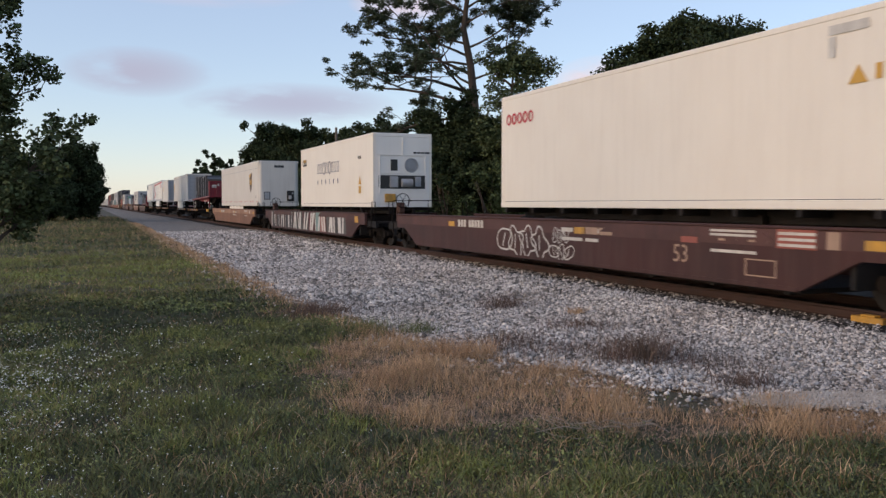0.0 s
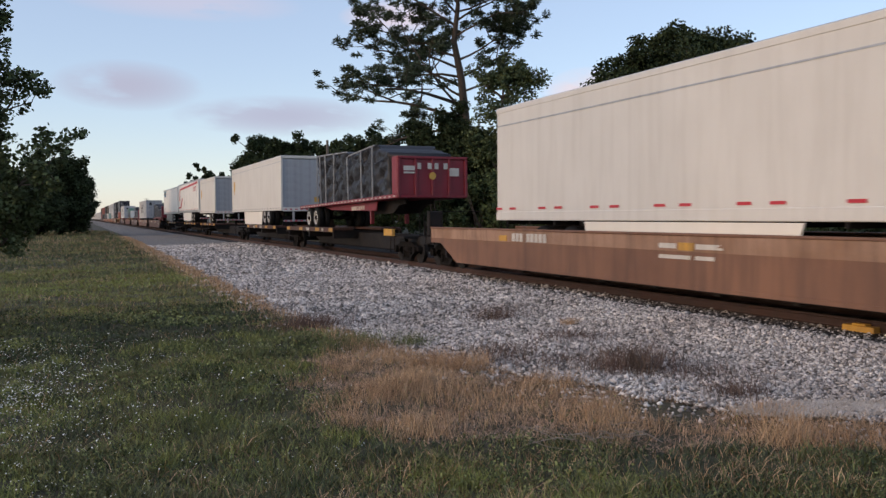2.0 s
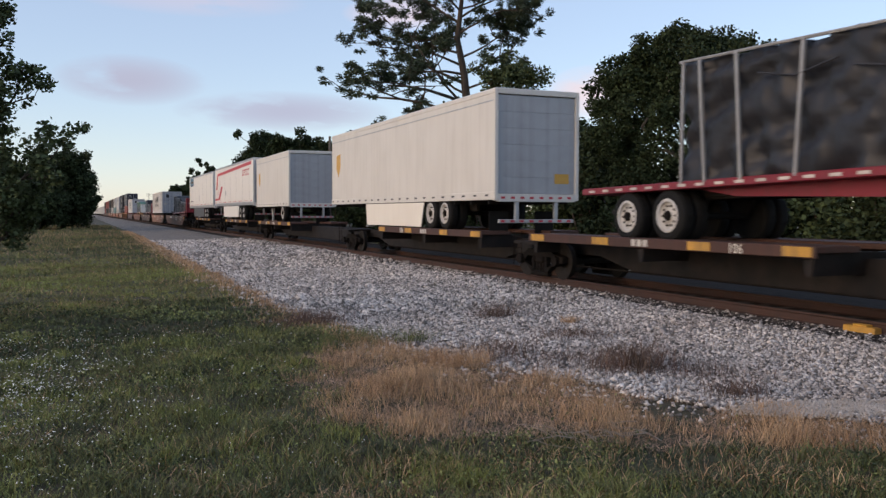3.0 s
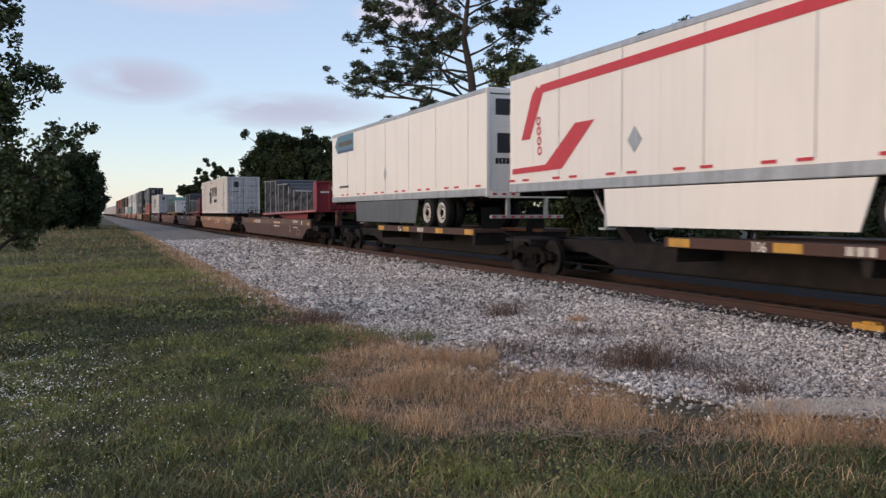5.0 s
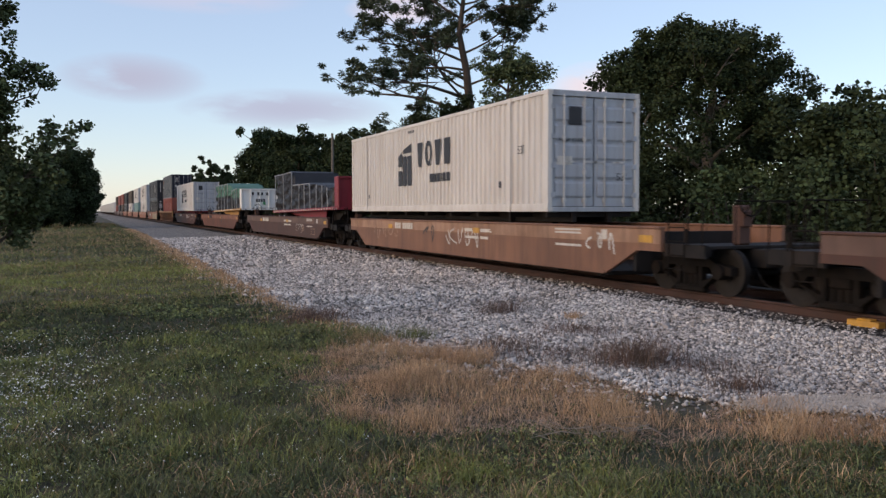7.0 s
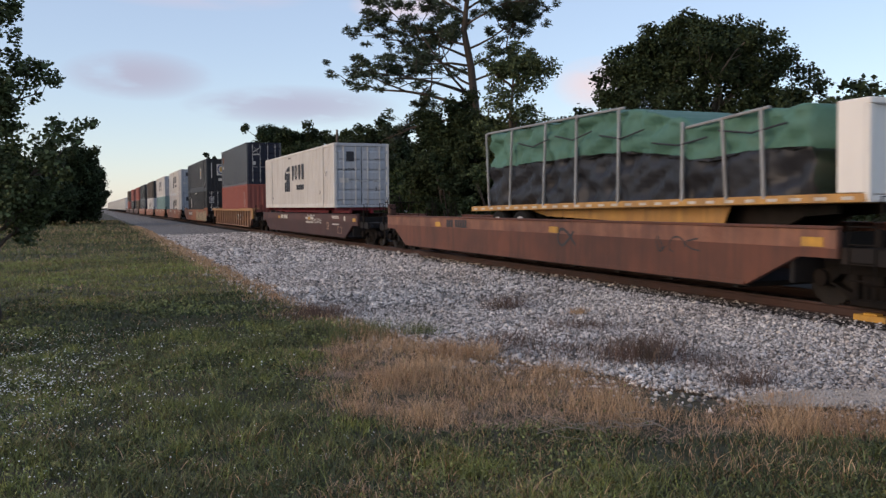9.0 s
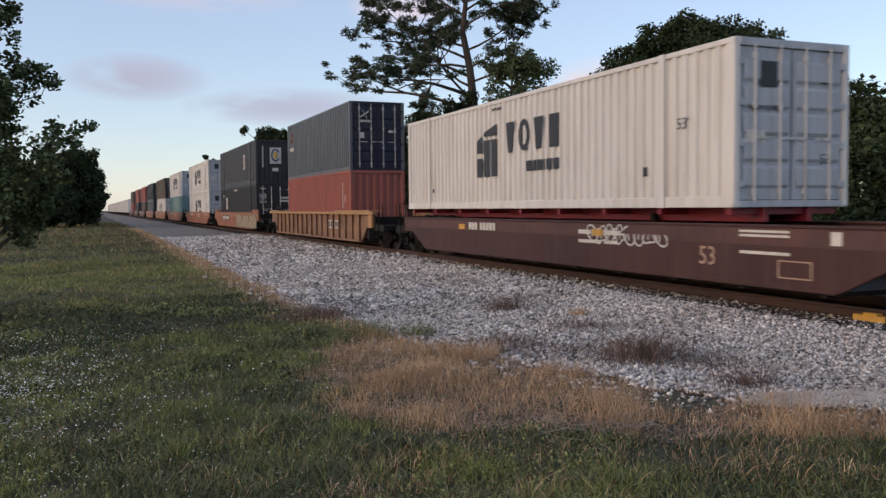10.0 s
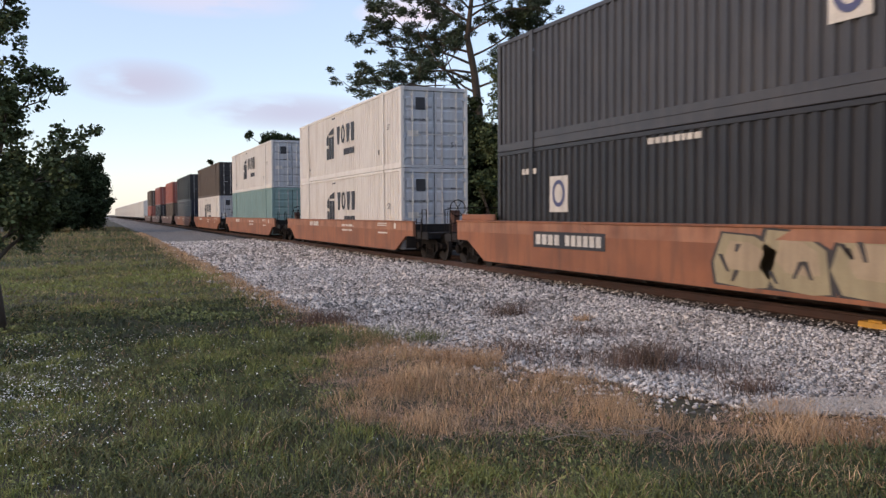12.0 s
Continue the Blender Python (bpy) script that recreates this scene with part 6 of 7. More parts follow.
        for s in (-1, 1):
            o = part("wheel", wheel[0], "tyre", root, "black tyre")
            o.location = (s * 0.98, y, -0.70)
            o.rotation_euler[2] = 0 if s < 0 else math.pi
    part("leg", Build().box(-0.75, -0.62, 3.0, 3.14, -0.9, -0.1, 0.01).box(0.62, 0.75, 3.0, 3.14, -0.9, -0.1, 0.01), "black", root)
    return on_train(root, u, z_top)


ROAD = []


def road_wheel_mesh():
    """Twin tyres with a dished rim, turned about x, outside towards -x."""
    if not ROAD:
        r = 0.50
        t = Build()
        for o in (0.0, 0.31):
            t.lathe((o, 0, 0), [(-0.28, 0.31), (-0.29, 0.40), (-0.26, 0.475), (-0.20, r), (-0.07, r), (-0.02, 0.475), (0.0, 0.40), (-0.01, 0.31)], 24, True)
        rim = Build().lathe((0, 0, 0), [(-0.284, 0.27), (-0.293, 0.315), (-0.275, 0.33), (-0.265, 0.285), (-0.225, 0.25), (-0.215, 0.13), (-0.25, 0.10), (-0.255, 0.03)], 24, True)
        hub = Build()
        for k in range(10):
            a = 2 * math.pi * k / 10
            hub.lathe((0, 0.19 * math.cos(a), 0.19 * math.sin(a)), [(-0.25, 0.024), (-0.20, 0.024)], 6)
        hub.lathe((0, 0, 0), [(-0.32, 0.06), (-0.28, 0.095), (-0.2, 0.10)], 12)
        ROAD.extend([t.mesh("tyre"), rim.mesh("rim"), hub.mesh("hub")])
    return ROAD


def road_wheel(parent, x, y, z, s, white=True):
    t, rim, hub = road_wheel_mesh()
    o = part("wheel", t, "tyre", parent, "black tyre")
    o.location = (x, y, z)
    o.rotation_euler[2] = 0 if s < 0 else math.pi
    part("rim", rim, "rim" if white else "black", o, "white painted steel rim" if white else "dark steel rim", smooth=True)
    part("hub", hub, "iron", o, "dark wheel hub and nuts")


def tandem(root, ys, floor, white=True):
    """Axles and wheels below a trailer's floor."""
    z = floor
    f = Build()
    for x in (-0.55, 0.55):
        f.box(x - 0.05, x + 0.05, min(ys) - 0.9, max(ys) + 0.9, -0.28, -0.02, 0.01)
    part("slider_frame", f, "black", root)
    for y in ys:
        part("axle", Build().lathe((0, y, z), [(-1.0, 0.065), (1.0, 0.065)], 8).prism([(y - 0.35, -0.28), (y + 0.35, -0.28), (y + 0.08, z - 0.04), (y - 0.08, z - 0.04)], -0.6, -0.5).prism([(y - 0.35, -0.28), (y + 0.35, -0.28), (y + 0.08, z - 0.04), (y - 0.08, z - 0.04)], 0.5, 0.6), "black", root)
        for s in (-1, 1):
            road_wheel(root, s * 0.985, y, z, s, white)


def trailer(u, z, label, paint, length=16.15, height=2.86, wheels=(), rear=True, skirt=None, skirt_mat="white", panels=0, reflect="red_ink", wheel_z=-0.78, legs=None, end="steel_door", band=0.0, white_rims=True, deck_gap=True):
    """A box trailer: panelled sides, top and bottom rails, doors or nose to the front of the train, wheels."""
    root = thing("box_trailer", label, "trailer", "trailers on the train")
    w = 1.295
    b = Build()
    c = 0.10 if not rear else 0.02
    for s in (-1, 1):
        b.box(min(s * w, s * (w - 0.05)), max(s * w, s * (w - 0.05)), 0.05 + c, length - 0.05, 0.10, height - 0.1)
    b.box(-w + 0.05, w - 0.05, length - 0.1, length - 0.02, 0.1, height - 0.1, 0.02)
    part("body", b, paint, root)
    if panels:
        for k in range(1, panels):
            y = length * k / panels
            part("panel_joint", Build().box(-w - 0.006, -w, y - 0.012, y + 0.012, 0.30, height - 0.13), "alu" if k % 2 else paint, root)
    for s in (-1, 1):
        part("top_rail", Build().box(min(s * (w + 0.012), s * (w - 0.06)), max(s * (w + 0.012), s * (w - 0.06)), 0.02, length, height - 0.16, height - 0.02, 0.02), "alu" if panels else paint, root)
        part("bottom_rail", Build().box(min(s * (w + 0.014), s * (w - 0.06)), max(s * (w + 0.014), s * (w - 0.06)), 0.02, length, 0.0, 0.22, 0.015), "alu" if panels else paint, root)
    part("roof", Build().box(-w + 0.02, w - 0.02, 0.02, length, height - 0.05, height, 0.03), "alu", root, "dull aluminium roof")
    if band:
        part("upper_band", Build().box(-w - 0.01, -w, 0.1, length - 0.1, height - band, height - band + 0.03), "alu", root)
    part("floor", Build().box(-w + 0.06, w - 0.06, 0.05, length - 0.05, 0.0, 0.1), "black", root)
    beam = Build().box(-w + 0.06, w - 0.06, -0.03, 0.03, -0.1, 0.0).mesh("cross_beam")
    for k in range(14):
        part("cross_beam", beam, "black", root).location[1] = 0.5 + (length - 1.0) * k / 13
    r = Build()
    n = int(length / 0.75)
    for k in range(n):
        y = 0.35 + (length - 0.7) * k / max(1, n - 1)
        if reflect == "red_ink" and k % 3 == 1:
            continue
        r.box(-w - 0.018, -w - 0.013, y, y + (0.34 if reflect == "red_ink" else 0.2), 0.27 if reflect == "red_ink" else 0.10, 0.325 if reflect == "red_ink" else 0.15)
    part("reflector_strip", r, reflect, root, "row of short reflector strips")
    if rear:
        f = Build().box(-w, -w + 0.11, 0.0, 0.12, -0.02, height - 0.01, 0.012).box(w - 0.11, w, 0.0, 0.12, -0.02, height - 0.01, 0.012)
        f.box(-w + 0.11, w - 0.11, 0.0, 0.12, height - 0.16, height - 0.01, 0.012).box(-w + 0.11, w - 0.11, 0.0, 0.12, -0.05, 0.16, 0.012)
        part("door_frame", f, paint, root, "white painted rear frame")
        leaf = part("door", Build().box(-w + 0.12, w - 0.12, 0.075, 0.10, 0.17, height - 0.18), end, root, "grey closed rear door")
        slat = Build().box(-w + 0.12, w - 0.12, 0.05, 0.075, 0.0, (height - 0.35) / 6 - 0.004, 0.003).mesh("door_panel")
        for k in range(6):
            part("door_panel", slat, end, leaf).location[2] = 0.17 + (height - 0.35) * k / 6
        g = Build().box(-1.15, 1.15, 0.02, 0.10, -0.62, -0.52, 0.01)
        for s in (-0.6, 0.6):
            g.box(s - 0.05, s + 0.05, 0.03, 0.12, -0.55, 0.0)
        part("bumper", g, "alu", root, "dull steel rear bumper")
        t = Build()
        for k in range(8):
            t.box(-1.1 + k * 0.29, -0.98 + k * 0.29, 0.014, 0.02, -0.60, -0.54)
            t.box(-1.1 + k * 0.29, -0.98 + k * 0.29, -0.004, 0.0, 0.03, 0.09)
        part("tail_strip", t, "red_ink", root, "red reflector strips")
        for s in (-1.02, 0.42):
            part("mud_flap", Build().box(s, s + 0.6, 0.9, 0.92, -1.05, -0.3), "tyre", root, "black rubber mud flap")
    else:
        q = Build()
        n = 8
        pts = [(-w + 0.25 * (1 - math.cos(math.pi / 2 * k / n)), 0.25 - 0.25 * math.sin(math.pi / 2 * k / n)) for k in range(n + 1)]
        pts += [(-a, d) for a, d in reversed(pts)]
        m = len(pts)
        q.add([(a, d, zz) for zz in (0.0, height - 0.02) for a, d in pts], [(i, i + 1, m + i + 1, m + i) for i in range(m - 1)])
        part("nose", q, paint, root, "rounded white nose panel", smooth=False)
        o = Build().box(-0.95, -0.55, -0.015, 0.0, 0.42, 0.92, 0.006)
        part("access_panel", o, "ink", root, "dark framed panel")
        part("access_cover", Build().box(-0.91, -0.60, -0.022, -0.015, 0.46, 0.88), "alu", root)
        o = Build().box(0.52, 1.0, -0.05, 0.0, 0.32, 1.0, 0.02)
        part("glad_hand_box", o, "glass_dark", root, "dark air and lamp connection box")
        part("connector", Build().box(0.62, 0.82, -0.09, -0.05, 0.45, 0.7, 0.02).lathe((0.9, -0.06, 0.82), [(-0.05, 0.05), (0.05, 0.05)], 10), "alu", root)
    if skirt:
        part("side_skirt", Build().prism([(skirt[0], -0.02), (skirt[1], -0.02), (skirt[1] - 0.15, -0.80), (skirt[0] + 0.28, -0.80)], -w - 0.01, -w + 0.02), skirt_mat, root, "flat side skirt panel")
    if legs:
        for s in (-1, 1):
            l = Build().box(s * 0.75 - 0.06, s * 0.75 + 0.06, legs - 0.06, legs + 0.06, -0.85, 0.0, 0.01).box(s * 0.75 - 0.14, s * 0.75 + 0.14, legs - 0.14, legs + 0.14, -0.9, -0.85)
            l.tube([(s * 0.75, legs, -0.7), (s * 0.75, legs + 0.55, -0.02)], 0.03, 6)
            l.tube([(s * 0.75, legs, -0.7), (s * 0.75, legs - 0.45, -0.02)], 0.03, 6)
            part("landing_leg", l, "alu", root, "folded steel landing leg")
    if wheels:
        tandem(root, wheels, wheel_z, white_rims)
    return on_train(root, u, z)


def flatbed(u, z, tip, paint, label, length=14.2, board=1.32, board_paint=None, wheel_z=-0.62, name="flatbed_trailer"):
    """A flat trailer with a ribbed headboard to the front of the train."""
    root = thing(name, label, "trailer", "trailers on the train")
    w = 1.295
    d = Build().box(-w, w, 0.0, length, -0.14, 0.0, 0.015)
    part("deck", d, paint, root)
    e = Build().box(-w - 0.02, -w, 0.0, length, -0.13, -0.02).box(w, w + 0.02, 0.0, length, -0.13, -0.02)
    part("rub_rail", e, paint, root)
    r = Build()
    n = int(length / 0.5)
    for k in range(n):
        r.box(-w - 0.026, -w - 0.021, 0.2 + k * 0.5, 0.42 + k * 0.5, -0.10, -0.05)
    part("reflector_strip", r, "chalk", root, "row of pale reflector strips")
    for x in (-0.5, 0.5):
        b = Build().prism([(1.2, -0.14), (length - 0.3, -0.14), (length - 0.3, -0.3), (6.2, -0.34), (5.0, -0.62), (2.6, -0.62), (1.9, -0.34), (1.2, -0.30)], x - 0.05, x + 0.05)
        part("main_beam", b, "black", root)
    part("side_plate", Build().prism([(3.2, -0.14), (10.8, -0.14), (9.8, -0.30), (6.6, -0.42), (3.4, -0.50)], -0.95, -0.92), paint, root)
    h = Build().box(-w - 0.01, w + 0.01, 0.0, 0.06, -0.14, board, 0.012)
    rib = Build().box(-0.05, 0.05, -0.07, 0.0, -0.10, board - 0.09, 0.01).mesh("headboard_rib")
    for k in range(5):
        part("headboard_rib", rib, board_paint or paint, root).location[0] = -w + 0.03 + (2 * w - 0.06) * k / 4
    h.box(-w - 0.02, w + 0.02, -0.08, 0.08, board - 0.09, board, 0.012).box(-w, w, -0.06, 0.0, -0.14, -0.04, 0.01)
    for s in (-1, 1):
        h.box(s * w - 0.03, s * w + 0.03, 0.0, 0.5, 0.0, board, 0.012)
    part("headboard", h, board_paint or paint, root, "ribbed steel headboard")
    m = Build()
    for x0, w0 in ((-0.58, 0.13), (-0.20, 0.15), (0.06, 0.14), (0.40, 0.15)):
        m.box(x0, x0 + w0, -0.074, -0.07, board * 0.66, board * 0.82)
    part("headboard_marking", m, "ink" if board_paint else "chalk", root, "row of plain bars")
    tandem(root, (length - 2.9, length - 1.6), wheel_z)
    part("landing_leg", Build().box(-0.8, -0.66, 4.5, 4.64, -1.0, -0.1, 0.01).box(0.66, 0.8, 4.5, 4.64, -1.0, -0.1, 0.01), paint, root)
    return on_train(root, u, z, tip)


def tarp_load(u, z, tip, sections, label, stakes, mat="tarp", low=None, split=0.0, seed=1):
    """A covered stack: wrinkled cover over frames, with stakes. sections: (y, half width, height)."""
    root = thing("covered_load", label, "load", "covered loads on the train")
    rng = np.random.default_rng(seed)
    ys = np.arange(sections[0][0], sections[-1][0] + 0.01, 0.11)
    hs = np.interp(ys, [s[0] for s in sections], [s[2] for s in sections]) * (1 + 0.022 * wave(ys * 1.4, ys * 0.6, seed) + 0.012 * wave(ys * 4, ys, seed + 1))
    ws = np.interp(ys, [s[0] for s in sections], [s[1] for s in sections])
    ring = 64

    def skin(z0, z1, outer):
        v, f = [], []
        for i, y in enumerate(ys):
            for k in range(ring + 1):
                t = k / ring
                h, w = hs[i], ws[i]
                path = 2 * h + 2 * w
                d = t * path
                if d < h:
                    p = [-w, d]
                elif d < h + 2 * w:
                    p = [-w + d - h, h]
                else:
                    p = [w, h - (d - h - 2 * w)]
                low_z, high_z = z0 * h, z1 * h
                side = abs(abs(p[0]) - w) < 1e-6
                fold = float(wave(np.array(y * 2.1 + p[1] * 1.5), np.array(p[1] * 2.2 - y * 0.9 + seed), seed))
                crease = 0.095 * (1 - 2.2 * abs(fold)) + 0.035 * float(wave(np.array(y * 5.5 - p[1] * 2.0), np.array(p[1] * 4.5 + y), seed + 2)) + 0.05 * (0.5 - abs(float(wave(np.array(y * 3.4 + p[1] * 2.6), np.array(p[1] * 3.1 - y * 1.7), seed + 5)))) - 0.05
                droop = -0.07 * abs(math.sin(math.pi * (y - ys[0]) / 1.45)) if p[1] > h * 0.9 else 0
                zz = min(max(p[1], low_z), high_z)
                xx = p[0] * (1 + outer / w) + (-1 if p[0] < 0 else 1) * float(crease) * (1 if side else 0.2)
                v.append((xx, y, zz + droop + (0.3 * float(crease) if not side else 0)))
        n = ring + 1
        for i in range(len(ys) - 1):
            for k in range(ring):
                f.append((i * n + k, i * n + k + 1, (i + 1) * n + k + 1, (i + 1) * n + k))
        f.append(tuple(range(n)))
        f.append(tuple(range((len(ys) - 1) * n, len(ys) * n)))
        return Build().add(v, f)
    part("tarpaulin", skin(0.0, 1.0, 0.0), mat, root, "creased tarpaulin", smooth=True)
    if low:
        part("lower_cover", skin(0.0, split, 0.012), low, root, "dark lower cover", smooth=True)
    for y in stakes:
        h, w = float(np.interp(y, ys, hs)), float(np.interp(y, ys, ws))
        lean = 0.16 * math.sin(7.3 * y + seed)
        part("stake", Build().prism([(y - 0.03, -0.05), (y + 0.03, -0.05), (y + 0.03 + lean, h - 0.05), (y - 0.03 + lean, h - 0.05)], -w - 0.10, -w - 0.06), "stake", root, "metal stake that leans a little")
    for a, b in zip(sections[:-1], sections[1:]):
        if abs(a[2] - b[2]) < 0.35 and b[0] - a[0] > 1:
            v = Build().tube([(-a[1] - 0.06, a[0], a[2] - 0.05), (-b[1] - 0.06, b[0], b[2] - 0.05)], 0.028, 6)
            part("top_rail", v, "stake", root, "pale rail along the top")
    s = Build()
    for y in np.arange(ys[0] + 0.4, ys[-1] - 1.7, 1.9):
        h, w = float(np.interp(y, ys, hs)), float(np.interp(y, ys, ws))
        s.tube([(-w - 0.09, y, h * 0.78), (-w - 0.085, y + 0.8, h * 0.72), (-w - 0.09, y + 1.6, h * 0.8)], 0.018, 5)
    part("strap", s, "ink", root, "black strap")
    return on_train(root, u, z, tip)


def reefer_end(root, w, height):
    """The cooling unit in a container's end: recess, fan, machine bay and cable box."""
    part("end_panel", Build().box(-w + 0.10, w - 0.10, -0.006, 0.034, 0.13, height - 0.15, 0.006), "white", root, "flat white end panel")
    for x0, x1, z0, z1 in ((-0.95, 0.95, 2.02, 2.05), (-0.95, 0.95, 1.30, 1.36), (-0.98, -0.93, 0.5, 2.05), (0.93, 0.98, 0.5, 2.05), (-0.02, 0.02, 2.05, 2.7)):
        part("panel_trim", Build().box(x0, x1, -0.034, -0.006, z0, z1, 0.004), "white", root)
    part("unit_frame", Build().box(-w + 0.16, w - 0.16, -0.012, 0.03, 0.55, 1.95, 0.01), "white", root, "white cooling unit panel")
    part("unit_bay", Build().box(-w + 0.22, w - 0.24, -0.02, 0.02, 0.72, 1.24, 0.008), "glass_dark", root, "dark open machine bay")
    m = Build().lathe((0.15, -0.05, 0.95), [(-0.22, 0.16), (0.22, 0.16)], 14).box(-0.55, -0.2, -0.06, -0.02, 0.76, 1.2, 0.02).box(0.5, 0.75, -0.06, -0.02, 0.8, 1.2, 0.02)
    part("compressor", m, "steel_door", root, "grey compressor and boxes")
    part("air_vent", Build().box(-0.50, -0.22, -0.03, 0.0, 1.42, 1.86, 0.01), "glass_dark", root, "dark air vent")
    fan = Build()
    fan.tube([(0.35 + 0.27 * math.cos(a), -0.03, 1.64 + 0.27 * math.sin(a)) for a in np.linspace(0, 2 * math.pi, 21)], 0.02, 5, caps=False)
    for r in (0.09, 0.17, 0.23):
        fan.tube([(0.35 + r * math.cos(a), -0.03, 1.64 + r * math.sin(a)) for a in np.linspace(0, 2 * math.pi, 15)], 0.008, 4, caps=False)
    fan.add([(0.35 + 0.26 * math.cos(a), -0.018, 1.64 + 0.26 * math.sin(a)) for a in np.linspace(0, 2 * math.pi, 21)[:-1]], [tuple(range(20))])
    part("fan_grille", fan, "steel_door", root, "round grey fan grille")
    part("cable_box", Build().box(-0.75, -0.3, -0.06, 0.0, 0.20, 0.52, 0.02), "yellow", root, "yellow cable box")
    part("unit_marking", end_bars(Build(), 0.45, -0.012, 2.1, (0.12, 0.12, 0.12, 0.2), 0.07), "ink", root, "small dark bars")


def boxcar(u, label, paint, length=21.5, height=4.9):
    """A long covered wagon far back in the train."""
    root = thing("covered_wagon", label, "railway car", "cars of the train")
    part("body", Build().box(-1.5, 1.5, 0, length, 1.1, height - 0.35, 0.04), paint, root)
    part("roof", Build().add([(x, y, z) for y in (0, length) for x, z in ((-1.5, height - 0.35), (-0.8, height - 0.05), (0.8, height - 0.05), (1.5, height - 0.35))], [(0, 1, 5, 4), (1, 2, 6, 5), (2, 3, 7, 6), (0, 3, 2, 1), (4, 5, 6, 7)]), paint, root)
    rib = Build().box(-1.55, -1.5, -0.06, 0.06, 1.1, height - 0.4).mesh("rib")
    for k in range(12):
        o = part("rib", rib, paint, root)
        o.location[1] = 0.3 + (length - 0.6) * k / 11
    part("underframe", Build().box(-1.3, 1.3, 0.2, length - 0.2, 0.8, 1.1), "black", root)
    part("coupler", Build().box(-0.13, 0.13, -0.9, 0.0, 0.78, 1.02, 0.04), "iron", root)
    for y in (2.2, length - 2.2):
        ob = part("truck", BOLSTER, "iron", root)
        ob.location = (0, y, 0)
        for s in (-1, 1):
            part("side_frame", SIDE_FRAME[s], "iron", ob)
        for dy in (-0.89, 0.89):
            wheel = part("wheelset", WHEELSET, "wheel", ob)
            wheel.location = (0, dy, RAIL_TOP + WHEEL_R)
    return on_train(root, u, 0.0)


# marks on boxes: plain shapes in the marks' colours
def emblem_marks(root, x, y, z, mat="ink"):
    """A blocky emblem, a row of broad shapes beside it and a lower row of small bars."""
    m = Build()
    for k, (lo, hi) in enumerate(((0.0, 0.52), (0.0, 1.0), (0.0, 1.0))):
        m.box(x - 0.004, x, y - 0.36 - 0.47 * k, y - 0.47 * k, z + lo, z + hi)
    poly_side(m, x, [(y, z + 0.66), (y - 0.36, z + 0.66), (y - 0.36, z + 1.16), (y, z + 1.0)])
    poly_side(m, x, [(y - 0.47, z + 1.1), (y - 1.3, z + 1.1), (y - 1.3, z + 1.4), (y - 0.47, z + 1.22)])
    for k in range(4):
        yy = y - 1.8 - 0.76 * k
        if k == 1:
            side_ring(m, x, yy - 0.28, z + 0.98, 0.30, 0.40, 0.15)
        else:
            low = 0.13 if k < 3 else 0.22
            poly_side(m, x, [(yy - 0.28 + low, z + 0.58), (yy - 0.28 - low, z + 0.58), (yy - 0.52, z + 1.36), (yy - 0.04, z + 1.36)])
    side_bars(m, x, y - 2.95, z + 0.06, (0.34, 0.14, 0.24, 0.08, 0.26, 0.28), 0.26, 0.06)
    part("side_marking", m, mat, root, "dark emblem and plain blocks")


def door_marks(root, w, height, mat="ink", number=True):
    m = Build()
    m.box(-0.72, -0.36, 0.004, 0.0115, height - 0.82, height - 0.38)
    end_bars(m, -1.05, 0.018, height - 1.0, (0.16, 0.16, 0.16, 0.16, 0.16), 0.07, 0.03)
    end_bars(m, 0.38, 0.018, height - 0.55, (0.18, 0.2, 0.14), 0.07, 0.05)
    end_bars(m, 0.62, 0.018, height - 0.72, (0.2,), 0.07, 0.05)
    part("door_marking", m, mat, root, "dark square emblem and small bars")
    part("door_plate", Build().box(-1.03, -0.62, 0.008, 0.018, 1.12, 1.33), "chalk", root, "white plate")
    lettering("HIGH CUBE", 0.13, root, end_text(-0.98, 0.012, height - 1.22), mat)
    if number:
        lettering("53'", 0.26, root, end_text(0.62, 0.012, 0.76), mat)


def grey_box(u, z, label):
    c = container(u, z, label, "box_grey", "box_door_shaded", bar="rim")
    emblem_marks(c, -1.299, 10.5, 0.87)
    door_marks(c, 1.295, 2.896)
    lettering("53'", 0.3, c, side_text(-1.300, 1.55, 1.45), "ink")
    m = side_bars(Build(), -1.300, 2.6, 0.62, (0.14,), 0.18)
    side_bars(m, -1.300, 13.9, 0.5, (0.12,), 0.12)
    side_bars(m, -1.300, 9.5, 2.62, (0.1, 0.1, 0.1, 0.1), 0.07)
    part("side_note", m, "ink", c, "small dark bars")
    return c


# -- cars, front to back --
well_car(-16.2, "maroon", "dark maroon well car with faded stencilled bars")
c1 = well_car(8.2, "maroon", "dark maroon well car with a white scrawl on its side")
bubble_outline(c1, "spray_pale", 9.7, 12.2, 0.52, 0.72, 4, 3)
bubble_outline(c1, "spray_pale", 8.5, 9.5, 0.52, 0.36, 3, 7, 0.03)
bubble_outline(c1, "spray_pale", 8.7, 9.4, 0.92, 0.30, 3, 9, 0.025)
side_mark = Build()
side_bars(side_mark, -1.506, 3.7, 1.17, (0.16, 0.0, 0.16, 0.0, 0.16), 0.18, 0.28)
side_bars(side_mark, -1.508, 8.2, 1.14, (0.18, 0.5, 0.5), 0.15, 0.04)
side_bars(side_mark, -1.508, 1.35, 1.12, (0.24,), 0.26)
part("marking", side_mark, "pale_rust", c1, "faded bars")
side_mark = Build()
for k in range(3):
    side_bars(side_mark, -1.518, 2.3, 1.13 + 0.09 * k, (0.75,), 0.045)
part("marking", side_mark, "chalk", c1, "three pale stripes")
